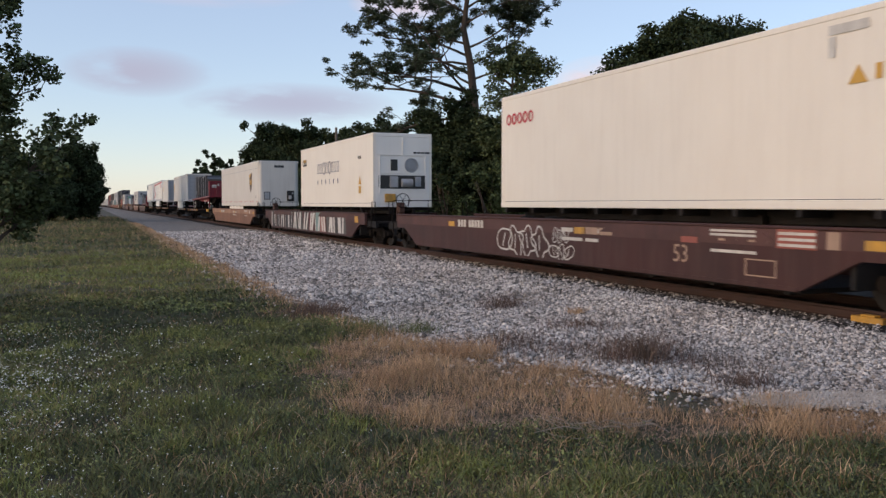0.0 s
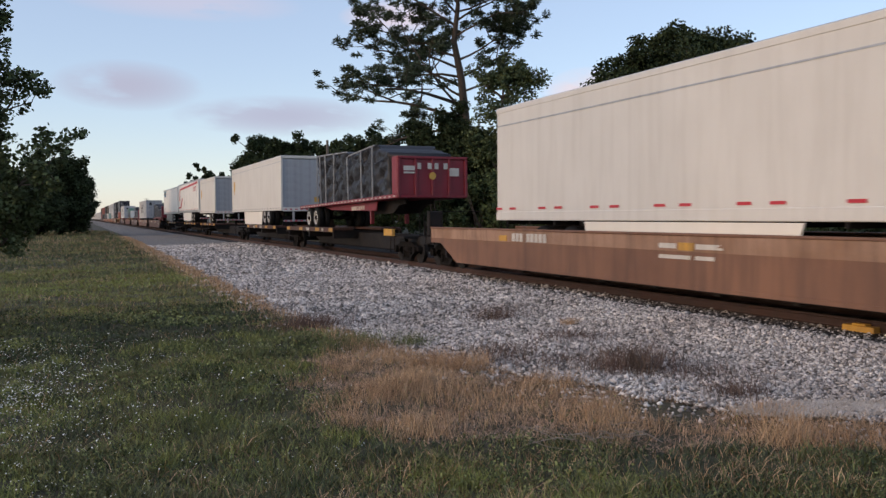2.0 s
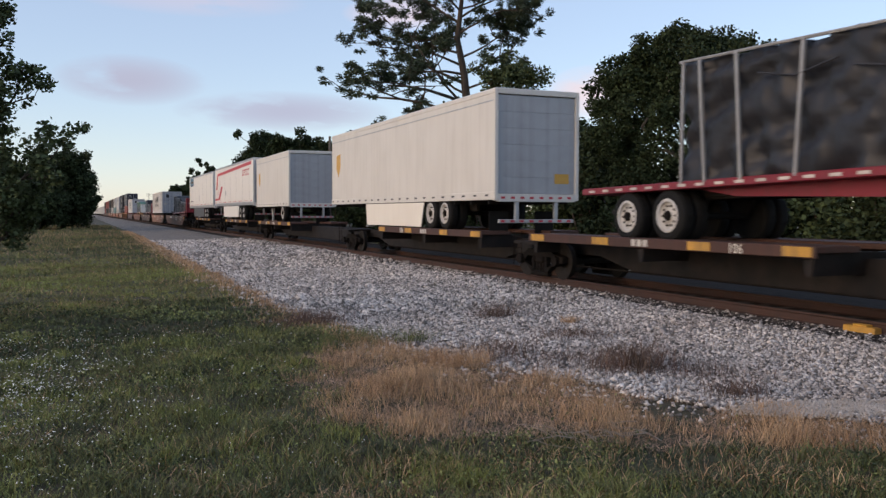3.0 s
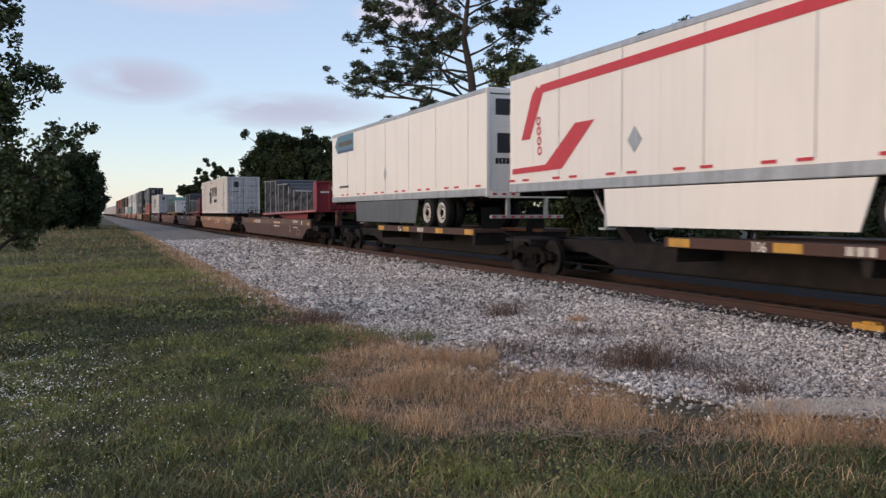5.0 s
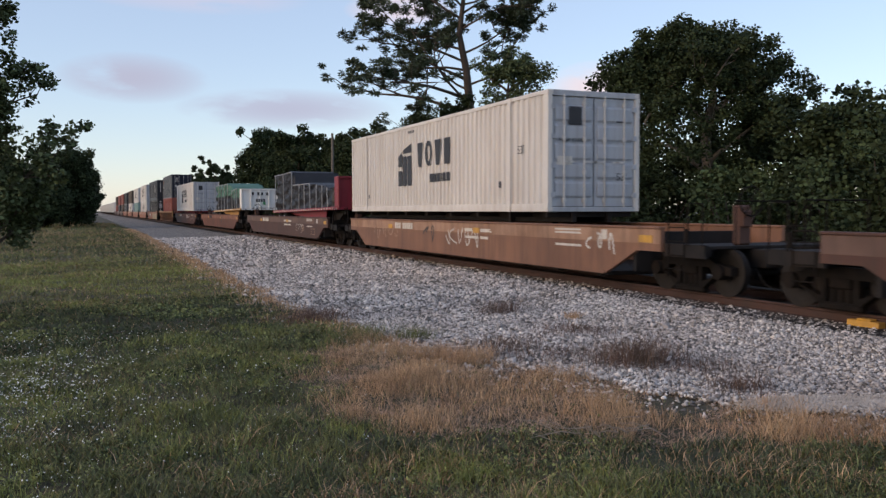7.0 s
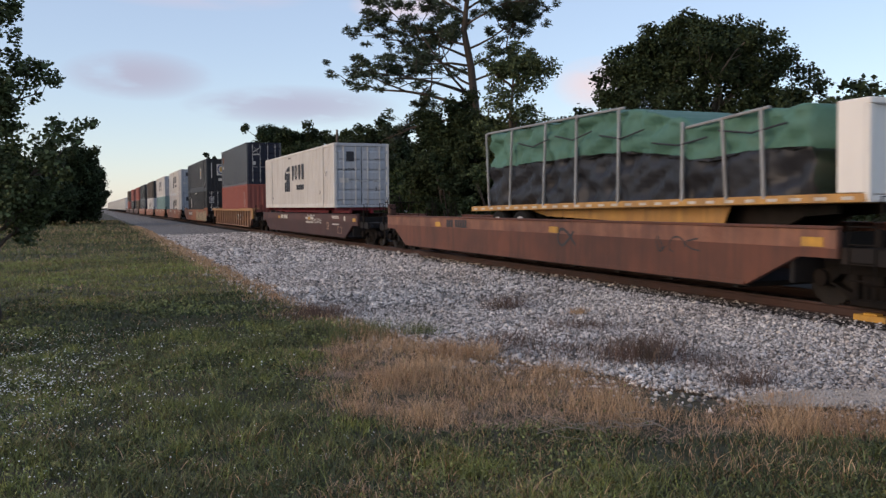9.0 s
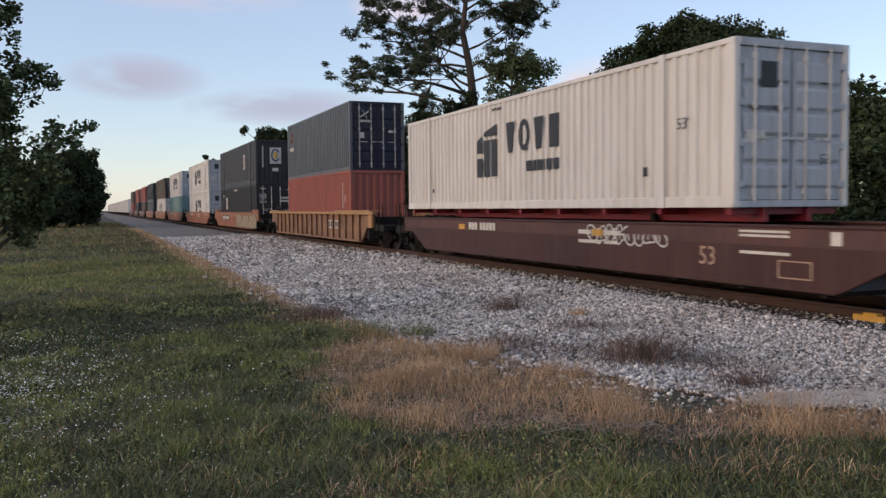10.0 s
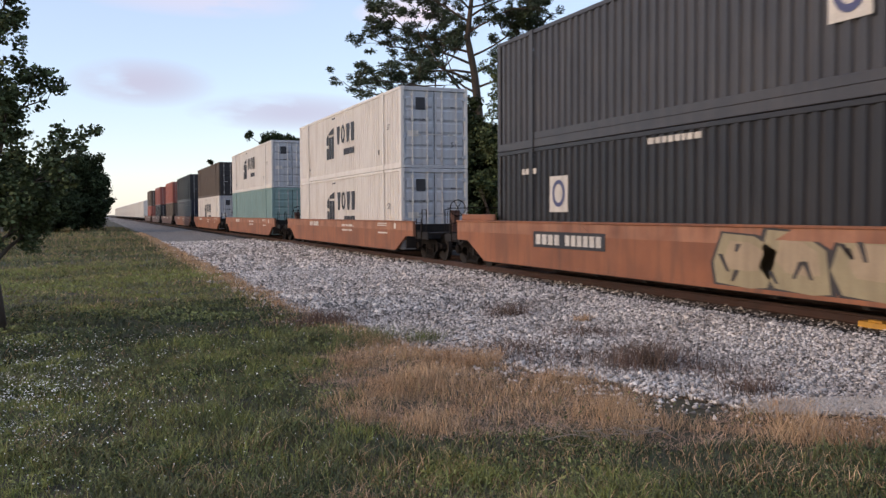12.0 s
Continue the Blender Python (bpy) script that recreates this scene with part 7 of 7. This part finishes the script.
for y0, y1 in ((1.55, 2.35), (4.25, 4.7)):
    part("paint_patch", Build().box(-1.512, -1.500, y0, y1, 1.10, 1.40), "red_box", c1, "patch of brighter repair paint")
c2 = well_car(32.3, "maroon", "dark maroon well car covered in pale slashed graffiti", yellow=False, marks=False)
rg = random.Random(12)
for k in range(14):
    y = 2.6 + k * 1.12 + rg.uniform(-0.15, 0.15)
    lean, wide = rg.uniform(-0.2, 0.2), rg.uniform(0.85, 1.08)
    part("graffiti", poly_side(Build(), -1.5065, [(y, 0.50), (y + wide, 0.52), (y + wide + lean, 1.40), (y + 0.1 + lean, 1.40)], 0.0015), ("spray_mid", "spray_dark", "spray_mid", "red_box", "teal_box", "spray_wine", "spray_dark", "spray_mid")[k] if k < 8 else "spray_dark", c2, "dark block of spray paint")
for k in range(26):
    y = 3.0 + k * 0.6 + rg.uniform(-0.2, 0.2)
    lean, wide = rg.uniform(-0.4, 0.4), rg.uniform(0.10, 0.46) * (1 if k < 13 else 0.6)
    part("graffiti", poly_side(Build(), -1.509, [(y, 0.52), (y + wide, 0.55), (y + wide * 0.8 + lean, 1.36), (y - wide * 0.2 + lean, 1.38)], 0.003), "spray_pale", c2, "slash of spray paint")
part("reflector", Build().box(-1.52, -1.50, 0.9, 1.35, 1.05, 1.30), "yellow", c2, "yellow reflective strip")
c3 = well_car(56.3, "ochre", "faded ochre well car carrying a white trailer")
SP = (80.2, 96.9, 113.0, 131.4, 149.8, 166.6)
for k in range(5):
    ln = SP[k + 1] - SP[k]
    spine_unit(SP[k], ln, *((7.4, 16.2), (2.2, 10.9), (9.0, 17.6), (3.0, 12.0), (2.2, 10.9))[k], first=k == 0, last=k == 4)
c9 = well_car(171.3, "brown_car", "weathered brown well car with white stencilled bars")
c10 = well_car(195.4, "ochre", "faded ochre well car with pale scrawls on its side")
scrawl(c10, "spray_pale", 1.4, 2.7, 0.85, 0.5, 9, 3, 0.05)
scrawl(c10, "spray_pale", 8.0, 10.6, 0.75, 0.5, 15, 5, 0.04)
scrawl(c10, "spray_dark", 11.2, 12.2, 0.8, 0.5, 19, 2, 0.06)
scrawl(c10, "pale_rust", 14.6, 17.4, 0.8, 0.4, 22, 6, 0.03)
c11 = well_car(219.3, "brown_car", "weathered brown well car with pale scrawls")
scrawl(c11, "spray_pale", 4.6, 6.2, 0.65, 0.5, 25, 4, 0.03)
c12 = well_car(243.4, "rust", "rust-brown well car with dark marks on its side", marks=False)
scrawl(c12, "spray_dark", 3.0, 4.4, 0.82, 0.42, 29, 3, 0.03)
scrawl(c12, "spray_dark", 7.3, 8.0, 0.72, 0.55, 35, 1, 0.07)
side_mark = Build()
side_bars(side_mark, -1.518, 14.7, 1.14, (0.13,) * 3, 0.22, 0.045)
side_bars(side_mark, -1.518, 14.05, 1.14, (0.13,) * 5, 0.22, 0.045)
part("marking", side_mark, "ink", c12, "dark stencilled bars")
c13 = well_car(267.5, "maroon", "dark maroon well car with a pale scrawl on its side")
bubble_outline(c13, "spray_pale", 5.9, 8.6, 1.0, 0.36, 8, 41, 0.035)
ribbed_well_car(291.5)
c15 = well_car(315.3, "orange", "rusty orange well car with large block graffiti", top=1.55, bottom=0.46, marks=False, yellow=False)
block_graffiti(c15, "spray_grey", "spray_dark", 0.9, 9.0, 0.50, 0.99, 6, 3)
plate = Build().box(-1.512, -1.50, 12.3, 15.5, 0.93, 1.31, 0.004)
part("number_panel", plate, "ink", c15, "black painted panel")
part("marking", side_bars(Build(), -1.514, 15.35, 1.0, (0.22, 0.22, 0.22, 0.22), 0.24, 0.08), "chalk", c15, "white bars")
part("marking", side_bars(Build(), -1.514, 13.95, 1.0, (0.19,) * 6, 0.24, 0.07), "chalk", c15, "white bars")
for y0 in (0.3, 17.8):
    part("raised_side", Build().box(-1.48, -1.40, y0, y0 + 2.2, 1.55, 1.72, 0.02), "orange", c15)
for k, paint in enumerate(("orange", "orange", "orange", "orange", "brown_car", "brown_car", "brown_car")):
    c = well_car(339.4 + 24.05 * k, paint, "rusty orange well car with stacked containers" if paint == "orange" else "brown well car with stacked containers", top=1.5, yellow=False)
for k in range(11):
    boxcar(508 + 23.6 * k, "white covered wagon with ribbed sides", "grey_white")

# -- loads, front to back --
b1 = container(8.7, 1.70, "cream white refrigerated container with red marks", "cream", "white", length=12.19, width=2.44, height=2.9, plain=True, name="refrigerated_container")
mk = Build()
for k in range(5):
    side_ring(mk, -1.222, 11.75 - 0.30 * k, 2.28, 0.13, 0.15, 0.055, 14)
part("side_marking", mk, "red_ink", b1, "row of red rings")
mk = poly_side(Build(), -1.222, [(0.80, 1.82), (0.46, 1.82), (0.63, 2.09)])
part("warning_sign", mk, "gold_ink", b1, "yellow triangle")
part("warning_sign", Build().box(-1.226, -1.222, 0.22, 0.33, 1.84, 2.06), "gold_ink", b1, "ochre label")
mk = side_bars(Build(), -1.222, 1.18, 2.58, (0.72,), 0.14)
side_bars(mk, -1.222, 1.18, 2.25, (0.13,), 0.30)
part("number_bar", mk, "spray_pale", b1, "faded grey bars")
chassis(8.7, 12.19, 1.70)

b2 = container(32.15, 1.67, "cream white refrigerated container with a cooling unit in its end", "cream", "white", length=12.19, width=2.44, height=2.88, plain=True, doors=False, name="refrigerated_container")
reefer_end(b2, 1.22, 2.88)
mk = Build()
y = 8.75
for k in range(8):
    if k in (2, 4):
        side_ring(mk, -1.222, y - 0.24, 1.78, 0.24, 0.30, 0.06)
    else:
        side_ring(mk, -1.222, y - 0.2, 1.78, 0.2, 0.32, 0.05, 4, start=0.125)
    y -= 0.50
part("side_marking", mk, "blue_ink", b2, "row of dark blue outlines")
part("side_marking", side_bars(Build(), -1.222, 8.7, 1.05, (0.1, 0.1, 0.1, 0.06, 0.1, 0.1), 0.2, 0.62), "blue_ink", b2, "row of small dark blue bars")
mk = side_bars(Build(), -1.222, 11.75, 2.02, (0.75,), 0.06)
side_bars(mk, -1.222, 11.75, 2.02, (0.07, 0.07, 0.07, 0.07), 0.30, 0.155)
part("maker_plate", mk, "ink", b2, "dark framed plate")
part("maker_plate", side_bars(Build(), -1.222, 11.6, 2.2, (0.6,), 0.14), "gold_ink", b2, "yellow band")
mk = poly_side(Build(), -1.222, [(1.95, 0.92), (1.55, 0.92), (1.75, 1.25)])
poly_side(mk, -1.222, [(1.9, 0.55), (1.6, 0.55), (1.6, 0.85), (1.9, 0.85)])
part("warning_sign", mk, "gold_ink", b2, "yellow labels")
part("number_bar", side_bars(Build(), -1.222, 2.0, 1.95, (0.14, 0.14), 0.12, 0.1), "ink", b2, "small dark bars")
chassis(32.15, 12.19, 1.67)

t3 = trailer(56.0, 1.66, "long white trailer with a brown and gold shield", "grey_white", length=16.5, height=2.92, rear=False, reflect="red_ink", band=0.5, skirt=(6.0, 12.2), skirt_mat="cream", wheels=(12.9, 14.2), wheel_z=-0.62, white_rims=False)
mk = poly_side(Build(), -1.297, [(3.35, 2.10), (2.35, 2.20), (2.35, 1.45), (2.55, 1.12), (2.85, 0.92), (3.15, 1.14), (3.35, 1.45)])
part("shield", mk, "brown_ink", t3, "brown shield")
mk = poly_side(Build(), -1.302, [(3.35, 2.10), (2.62, 2.18), (3.0, 1.92), (3.35, 1.86)])
side_bars(mk, -1.302, 3.22, 1.42, (0.2, 0.2, 0.2), 0.34, 0.07)
part("shield_gold", mk, "gold_ink", t3, "gold curve and bars")
lettering("53", 0.2, t3, side_text(-1.298, 1.15, 0.55), "ink")
part("number_bar", end_bars(Build(), -0.28, -0.002, 2.48, (0.09,) * 6, 0.15, 0.015), "ink", t3, "row of dark bars")

flat1_tip = -1.0
f1 = flatbed(80.15, 2.56, flat1_tip, "flat_red", "red flatbed trailer with a ribbed headboard", board=1.30, wheel_z=-0.62, length=14.2)
part("warning_sign", Build().lathe((0, 0, 0), [(-0.003, 0.13), (0.003, 0.13)], 16), "gold_ink", f1, "round orange disc").matrix_basis = pose(-0.02, -0.076, 0.62, 0, 0, 90)
part("headboard_note", end_bars(Build(), -1.1, -0.072, 0.8, (0.42,), 0.16).box(-1.1, -0.68, -0.076, -0.07, 0.7, 0.76).box(0.62, 0.98, -0.076, -0.07, 0.62, 0.9), "chalk", f1, "white notes")
part("side_note", side_bars(Build(), -0.952, 6.6, -0.42, (0.7, 0.16, 0.16, 0.16, 0.16), 0.16, 0.1), "chalk", f1, "white bars")
tarp_load(80.15, 2.56, flat1_tip, ((1.2, 1.2, 1.55), (2.6, 1.22, 1.95), (5.9, 1.22, 1.82), (6.05, 1.22, 2.0), (10.9, 1.22, 2.22)), "tall load under a creased black tarpaulin on the red flatbed", (2.75, 4.1, 5.9, 8.1, 9.3, 10.2, 10.85), seed=2)

t5 = trailer(98.75, 2.14, "long white trailer with a grey roll-up door", "grey_white", length=16.1, height=2.98, wheels=(3.5, 4.65), skirt=(5.1, 11.2), skirt_mat="cream", band=0.35, reflect="ink", wheel_z=-0.36, legs=12.4, white_rims=False)
mk = poly_side(Build(), -1.297, [(15.35, 2.05), (14.75, 2.12), (14.75, 1.55), (15.05, 1.15), (15.35, 1.5)])
part("shield", mk, "gold_ink", t5, "faded gold shield")
part("door_label", Build().box(0.55, 1.0, 0.044, 0.05, 0.45, 0.72), "gold_ink", t5, "yellow label on the door")
t6 = trailer(123.4, 2.14, "short white trailer with a grey roll-up door", "grey_white", length=9.0, height=2.95, wheels=(1.6,), band=0.35, reflect="ink", wheel_z=-0.36, legs=6.6, white_rims=False)
mk = poly_side(Build(), -1.297, [(8.2, 2.0), (7.7, 2.05), (7.7, 1.5), (7.95, 1.2), (8.2, 1.5)])
part("shield", mk, "gold_ink", t6, "faded gold shield")

t7 = trailer(133.6, 2.28, "long white trailer with red stripes", "white", length=16.7, height=3.02, wheels=(3.55, 4.85), skirt=(5.3, 12.2), skirt_mat="white", panels=13, wheel_z=-0.50, legs=12.9, end="alu")
mk = Build()
poly_side(mk, -1.303, [(15.2, 2.36), (0.5, 2.62), (0.5, 2.84), (15.0, 2.56)])
poly_side(mk, -1.303, [(16.0, 1.30), (15.55, 1.30), (14.9, 2.36), (15.2, 2.56), (15.45, 2.36)])
poly_side(mk, -1.303, [(16.5, 0.46), (14.0, 0.50), (14.4, 0.64), (16.5, 0.60)])
poly_side(mk, -1.303, [(14.8, 0.6), (14.0, 0.5), (12.6, 1.5), (13.4, 1.5)])
for k in range(4):
    side_ring(mk, -1.303, 15.05 + 0.02 * k, 0.98 + 0.24 * k, 0.11, 0.11, 0.05, 12)
for k in range(5):
    yy = 3.85 - 0.52 * k
    poly_side(mk, -1.303, [(yy, 1.98), (yy - 0.09, 1.98), (yy - 0.2, 2.40), (yy - 0.11, 2.40)])
    poly_side(mk, -1.303, [(yy - 0.11, 2.30), (yy - 0.42, 2.30), (yy - 0.45, 2.40), (yy - 0.2, 2.40)])
    poly_side(mk, -1.303, [(yy, 1.98), (yy - 0.3, 1.98), (yy - 0.33, 2.06), (yy - 0.02, 2.06)] if k != 1 else [(yy - 0.02, 2.16), (yy - 0.36, 2.16), (yy - 0.38, 2.23), (yy - 0.04, 2.23)])
part("side_stripe", mk, "red_ink", t7, "bold red stripes and slanted bars")
part("placard_holder", poly_side(Build(), -1.303, [(11.35, 0.95), (11.1, 0.68), (10.85, 0.95), (11.1, 1.22)]), "alu", t7, "diamond placard holder")

t8 = trailer(151.7, 2.22, "long white trailer with a blue arrow", "white", length=16.3, height=3.0, wheels=(3.35, 4.6), skirt=(5.3, 12.6), skirt_mat="navy", panels=13, wheel_z=-0.46, legs=13.2, end="white")
mk = poly_side(Build(), -1.303, [(15.75, 2.45), (15.3, 2.10), (12.9, 2.10), (12.9, 2.84), (15.3, 2.84)])
part("arrow", mk, "teal_ink", t8, "dull blue arrow shape")
part("arrow_bar", side_bars(Build(), -1.308, 15.2, 2.38, (0.16,) * 6 + (0.05,) + (0.14,) * 5, 0.2, 0.04), "brown_ink", t8, "brown bars")
part("arrow_edge", poly_side(Build(), -1.306, [(15.3, 2.12), (12.9, 2.12), (12.9, 2.22), (15.25, 2.22)]), "blue_ink", t8, "blue gradient strip")
part("web_bar", side_bars(Build(), -1.303, 15.0, 0.60, (0.09,) * 10, 0.09, 0.05), "ink", t8, "small dark bars")
part("placard_holder", poly_side(Build(), -1.303, [(8.95, 0.95), (8.78, 0.65), (8.6, 0.95), (8.78, 1.25)]), "alu", t8, "diamond placard holder")
part("door_window", Build().box(-1.0, 0.9, 0.03, 0.05, 2.25, 2.7, 0.008), "ink", t8, "dark panel with pale bars")
part("door_window", Build().box(-0.95, -0.3, 0.03, 0.05, 1.2, 1.75, 0.008), "ink", t8, "dark square panel")
part("number_bar", end_bars(Build(), -1.0, 0.046, 0.9, (0.09,) * 5, 0.16, 0.02), "ink", t8, "row of dark bars")

f2_tip = -0.75
f2 = flatbed(170.95, 1.93, f2_tip, "flat_red", "dark red flatbed trailer with a ribbed headboard", board=1.35, wheel_z=-0.62, length=13.9)
tarp_load(170.95, 1.93, f2_tip, ((1.2, 1.2, 0.95), (4.6, 1.22, 1.10), (6.6, 1.22, 1.55), (9.4, 1.22, 1.62), (9.6, 1.22, 1.85), (13.4, 1.22, 1.98)), "load under a creased black tarpaulin with metal stakes", (1.9, 3.3, 4.9, 6.2, 7.6, 8.9, 9.7, 11.3, 13.0), seed=5)
part("headboard_note", Build().box(0.62, 0.98, -0.076, -0.07, 0.42, 0.8).box(-1.1, -0.68, -0.076, -0.07, 0.78, 0.86), "chalk", f2, "white notes")
part("warning_sign", Build().lathe((0, 0, 0), [(-0.003, 0.12), (0.003, 0.12)], 16), "green_ink", f2, "round green disc").matrix_basis = pose(-0.05, -0.076, 0.66, 0, 0, 90)

grey_box(200.05, 1.72, "pale grey corrugated container with a dark emblem on a chassis")
chassis(200.05, 16.15, 1.72)
f3 = flatbed(218.3, 1.93, f2_tip, "flat_red", "dark red flatbed trailer with a ribbed headboard", board=1.3, wheel_z=-0.62, length=13.9)
tarp_load(218.3, 1.93, f2_tip, ((1.2, 1.2, 0.9), (5.2, 1.22, 1.25), (8.8, 1.22, 1.3), (9.0, 1.22, 2.0), (13.4, 1.22, 2.0)), "load under a creased black tarpaulin on a red flatbed", (1.8, 2.8, 3.9, 5.0, 6.2, 7.4, 9.1, 11.0, 13.2), seed=8)
f4 = flatbed(243.1, 1.93, f2_tip, "flat_yellow", "worn yellow flatbed trailer with a white ribbed headboard", board=1.34, board_paint="white", wheel_z=-0.62, length=13.6)
part("headboard_note", Build().box(0.2, 0.36, -0.078, -0.07, 0.22, 0.42), "green_ink", f4, "green patch")
part("number_bar", end_bars(Build(), -0.3, -0.074, 0.42, (0.12, 0.12, 0.12, 0.12), 0.22, 0.05), "ink", f4, "row of dark bars")
tarp_load(243.1, 1.93, f2_tip, ((1.1, 1.2, 1.42), (1.9, 1.22, 1.48), (4.0, 1.22, 1.35), (4.2, 1.22, 1.55), (6.0, 1.22, 1.95), (12.55, 1.22, 2.02)), "load under a green and black tarpaulin with metal stakes", (2.0, 2.9, 4.1, 6.2, 7.9, 9.4, 11.2, 12.45), "tarp_green", "tarp", 0.52, seed=11)
grey_box(271.8, 1.72, "pale grey corrugated container with a dark emblem on a chassis")
chassis(271.8, 16.15, 1.72, "flat_red")

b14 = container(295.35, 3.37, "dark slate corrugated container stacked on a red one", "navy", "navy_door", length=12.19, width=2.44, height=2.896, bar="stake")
mk = Build()
for a in (0.5, 2.1, 3.14 / 2 + 2.2):
    mk.tube([(-1.226, 11.1 + 0.3 * math.cos(a), 2.15 + 0.3 * math.sin(a)), (-1.226, 11.1 - 0.3 * math.cos(a), 2.15 - 0.3 * math.sin(a))], 0.03, 5)
part("side_marking", mk, "orange", b14, "faded orange crossed strokes")
part("side_marking", side_bars(Build(), -1.222, 11.6, 1.45, (0.13,) * 5, 0.2, 0.06), "chalk", b14, "row of pale bars")
mk = Build()
for a in (0.5, 2.1, 3.8):
    mk.tube([(-0.55 + 0.22 * math.cos(a), 0.012, 2.36 + 0.22 * math.sin(a)), (-0.55 - 0.22 * math.cos(a), 0.012, 2.36 - 0.22 * math.sin(a))], 0.016, 5)
end_bars(mk, -0.8, 0.014, 2.02, (0.08,) * 5, 0.1, 0.02)
end_bars(mk, 0.5, 0.014, 1.6, (0.2, 0.1), 0.1, 0.04)
end_bars(mk, -0.8, 0.014, 1.35, (0.22,), 0.24, 0.04)
part("door_marking", mk, "chalk", b14, "pale crossed strokes and bars")
part("warning_sign", Build().add([(-0.32, 0.012, 1.38), (-0.16, 0.012, 1.38), (-0.24, 0.012, 1.55)], [(0, 1, 2)]), "gold_ink", b14, "yellow triangle")
b14r = container(295.35, 0.47, "brick red corrugated container low in the well", "red_box", "red_box", length=12.19, width=2.44, height=2.896, doors=False)
part("side_marking", side_bars(Build(), -1.222, 1.2, 1.3, (0.06,), 1.1).box(-1.226, -1.222, 0.75, 0.83, 1.5, 1.85), "chalk", b14r, "pale upright bars")

for zz, dr in ((3.38, False), (0.47, True)):
    b15 = container(317.1, zz, "black corrugated container in a double stack" if dr else "faded black corrugated container on top of a double stack", "coal" if dr else "coal_faded", "coal", doors=dr, bar="chalk")
    if not dr:
        mk = Build().box(-1.303, -1.299, 4.0, 4.8, 1.14, 2.14)
        mk.box(-0.35, 0.40, 0.02, 0.028, 1.35, 2.4)
        part("lower_band", Build().box(-1.298, -1.262, 2.08, 14.07, 0.20, 0.37, 0.01), "coal_faded", b15, "deep plain lower band")
        part("emblem_ground", mk, "chalk", b15, "white square ground")
        mk = side_ring(Build(), -1.308, 4.4, 1.64, 0.33, 0.40, 0.12)
        mk.tube([(0.02 + 0.26 * math.cos(a), 0.016, 1.9 + 0.38 * math.sin(a)) for a in np.linspace(0.6, 5.6, 15)], 0.05, 5)
        part("emblem", mk, "blue_ink", b15, "dark blue ring")
        mk = side_ring(Build(), -1.310, 4.4, 1.69, 0.17, 0.24, 0.16)
        mk.tube([(0.03, 0.012, 1.7), (0.03, 0.012, 2.1)], 0.10, 8)
        part("emblem_core", mk, "gold_ink", b15, "pale gold core")
        part("end_marking", end_bars(Build(), -0.2, 0.03, 0.85, (0.4,), 0.22).box(-0.85, -0.77, 0.024, 0.03, 1.1, 2.5).box(0.85, 0.89, 0.024, 0.03, 1.5, 2.5), "chalk", b15, "white bars")
        lettering("53'", 0.3, b15, side_text(-1.300, 1.6, 0.5), "chalk")
    else:
        part("emblem_ground", Build().box(-1.303, -1.299, 12.4, 13.25, 1.3, 2.15).box(-1.08, -0.62, 0.012, 0.018, 1.7, 2.3), "chalk", b15, "white square ground")
        mk = side_ring(Build(), -1.308, 12.82, 1.74, 0.30, 0.32, 0.10)
        mk.tube([(-0.85 + 0.15 * math.cos(a), 0.008, 2.0 + 0.22 * math.sin(a)) for a in np.linspace(0.6, 5.6, 13)], 0.03, 5)
        part("emblem", mk, "blue_ink", b15, "dark blue ring")
        mk = end_bars(Build(), 0.30, 0.014, 1.95, (0.12,) * 4, 0.14, 0.03)
        end_bars(mk, 0.30, 0.014, 1.75, (0.12,) * 6, 0.12, 0.02)
        end_bars(mk, -1.05, 0.014, 2.6, (0.4,), 0.05)
        end_bars(mk, 0.7, 0.014, 2.55, (0.4,), 0.05)
        part("end_marking", mk, "chalk", b15, "white bars")
        lettering("HIGH CUBE", 0.15, b15, end_text(-1.0, 0.012, 1.25), "chalk")
        part("side_marking", side_bars(Build(), -1.300, 9.3, 2.62, (0.2, 0.16, 0.14, 0.16, 0.16, 0.1, 0.16, 0.2), 0.12, 0.05), "chalk", b15, "pale small bars")
        part("side_marking", side_bars(Build(), -1.300, 14.7, 2.25, (0.16,) * 4, 0.14, 0.04), "chalk", b15, "pale small bars")

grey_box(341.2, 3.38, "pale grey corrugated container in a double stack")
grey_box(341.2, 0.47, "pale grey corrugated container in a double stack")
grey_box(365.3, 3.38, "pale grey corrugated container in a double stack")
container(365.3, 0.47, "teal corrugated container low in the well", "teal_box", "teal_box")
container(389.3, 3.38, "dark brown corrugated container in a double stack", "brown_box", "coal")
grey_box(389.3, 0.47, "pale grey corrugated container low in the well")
container(413.4, 3.38, "black corrugated container in a double stack", "coal", "coal")
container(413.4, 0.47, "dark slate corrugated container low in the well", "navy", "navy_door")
for k, (hi, lo) in enumerate((("red_box", "brown_box"), ("red_box", "coal"), ("brown_box", "red_box"))):
    container(437.6 + 24.05 * k, 3.38, "red corrugated container in a double stack" if hi == "red_box" else "brown corrugated container in a double stack", hi, hi, length=12.19, width=2.44)
    container(437.6 + 24.05 * k, 0.47, "dark corrugated container low in the well", lo, lo, length=12.19, width=2.44)


# ---- all that moves ----
def motions():
    for ob, u, z, tip in MOVES:
        walk(ob, [(t, pose(TC, u - SPEED * t, z, tip)) for t in (0.0, 3.0, 6.0, 9.0, 12.0)])
    step = 2 / FPS
    count = int(round(12.0 / step))
    for ob, dy in WHEELS:
        walk(ob, [(k * step, pose(0, dy, RAIL_TOP + WHEEL_R, 88.0 * k)) for k in range(count + 1)])


motions()
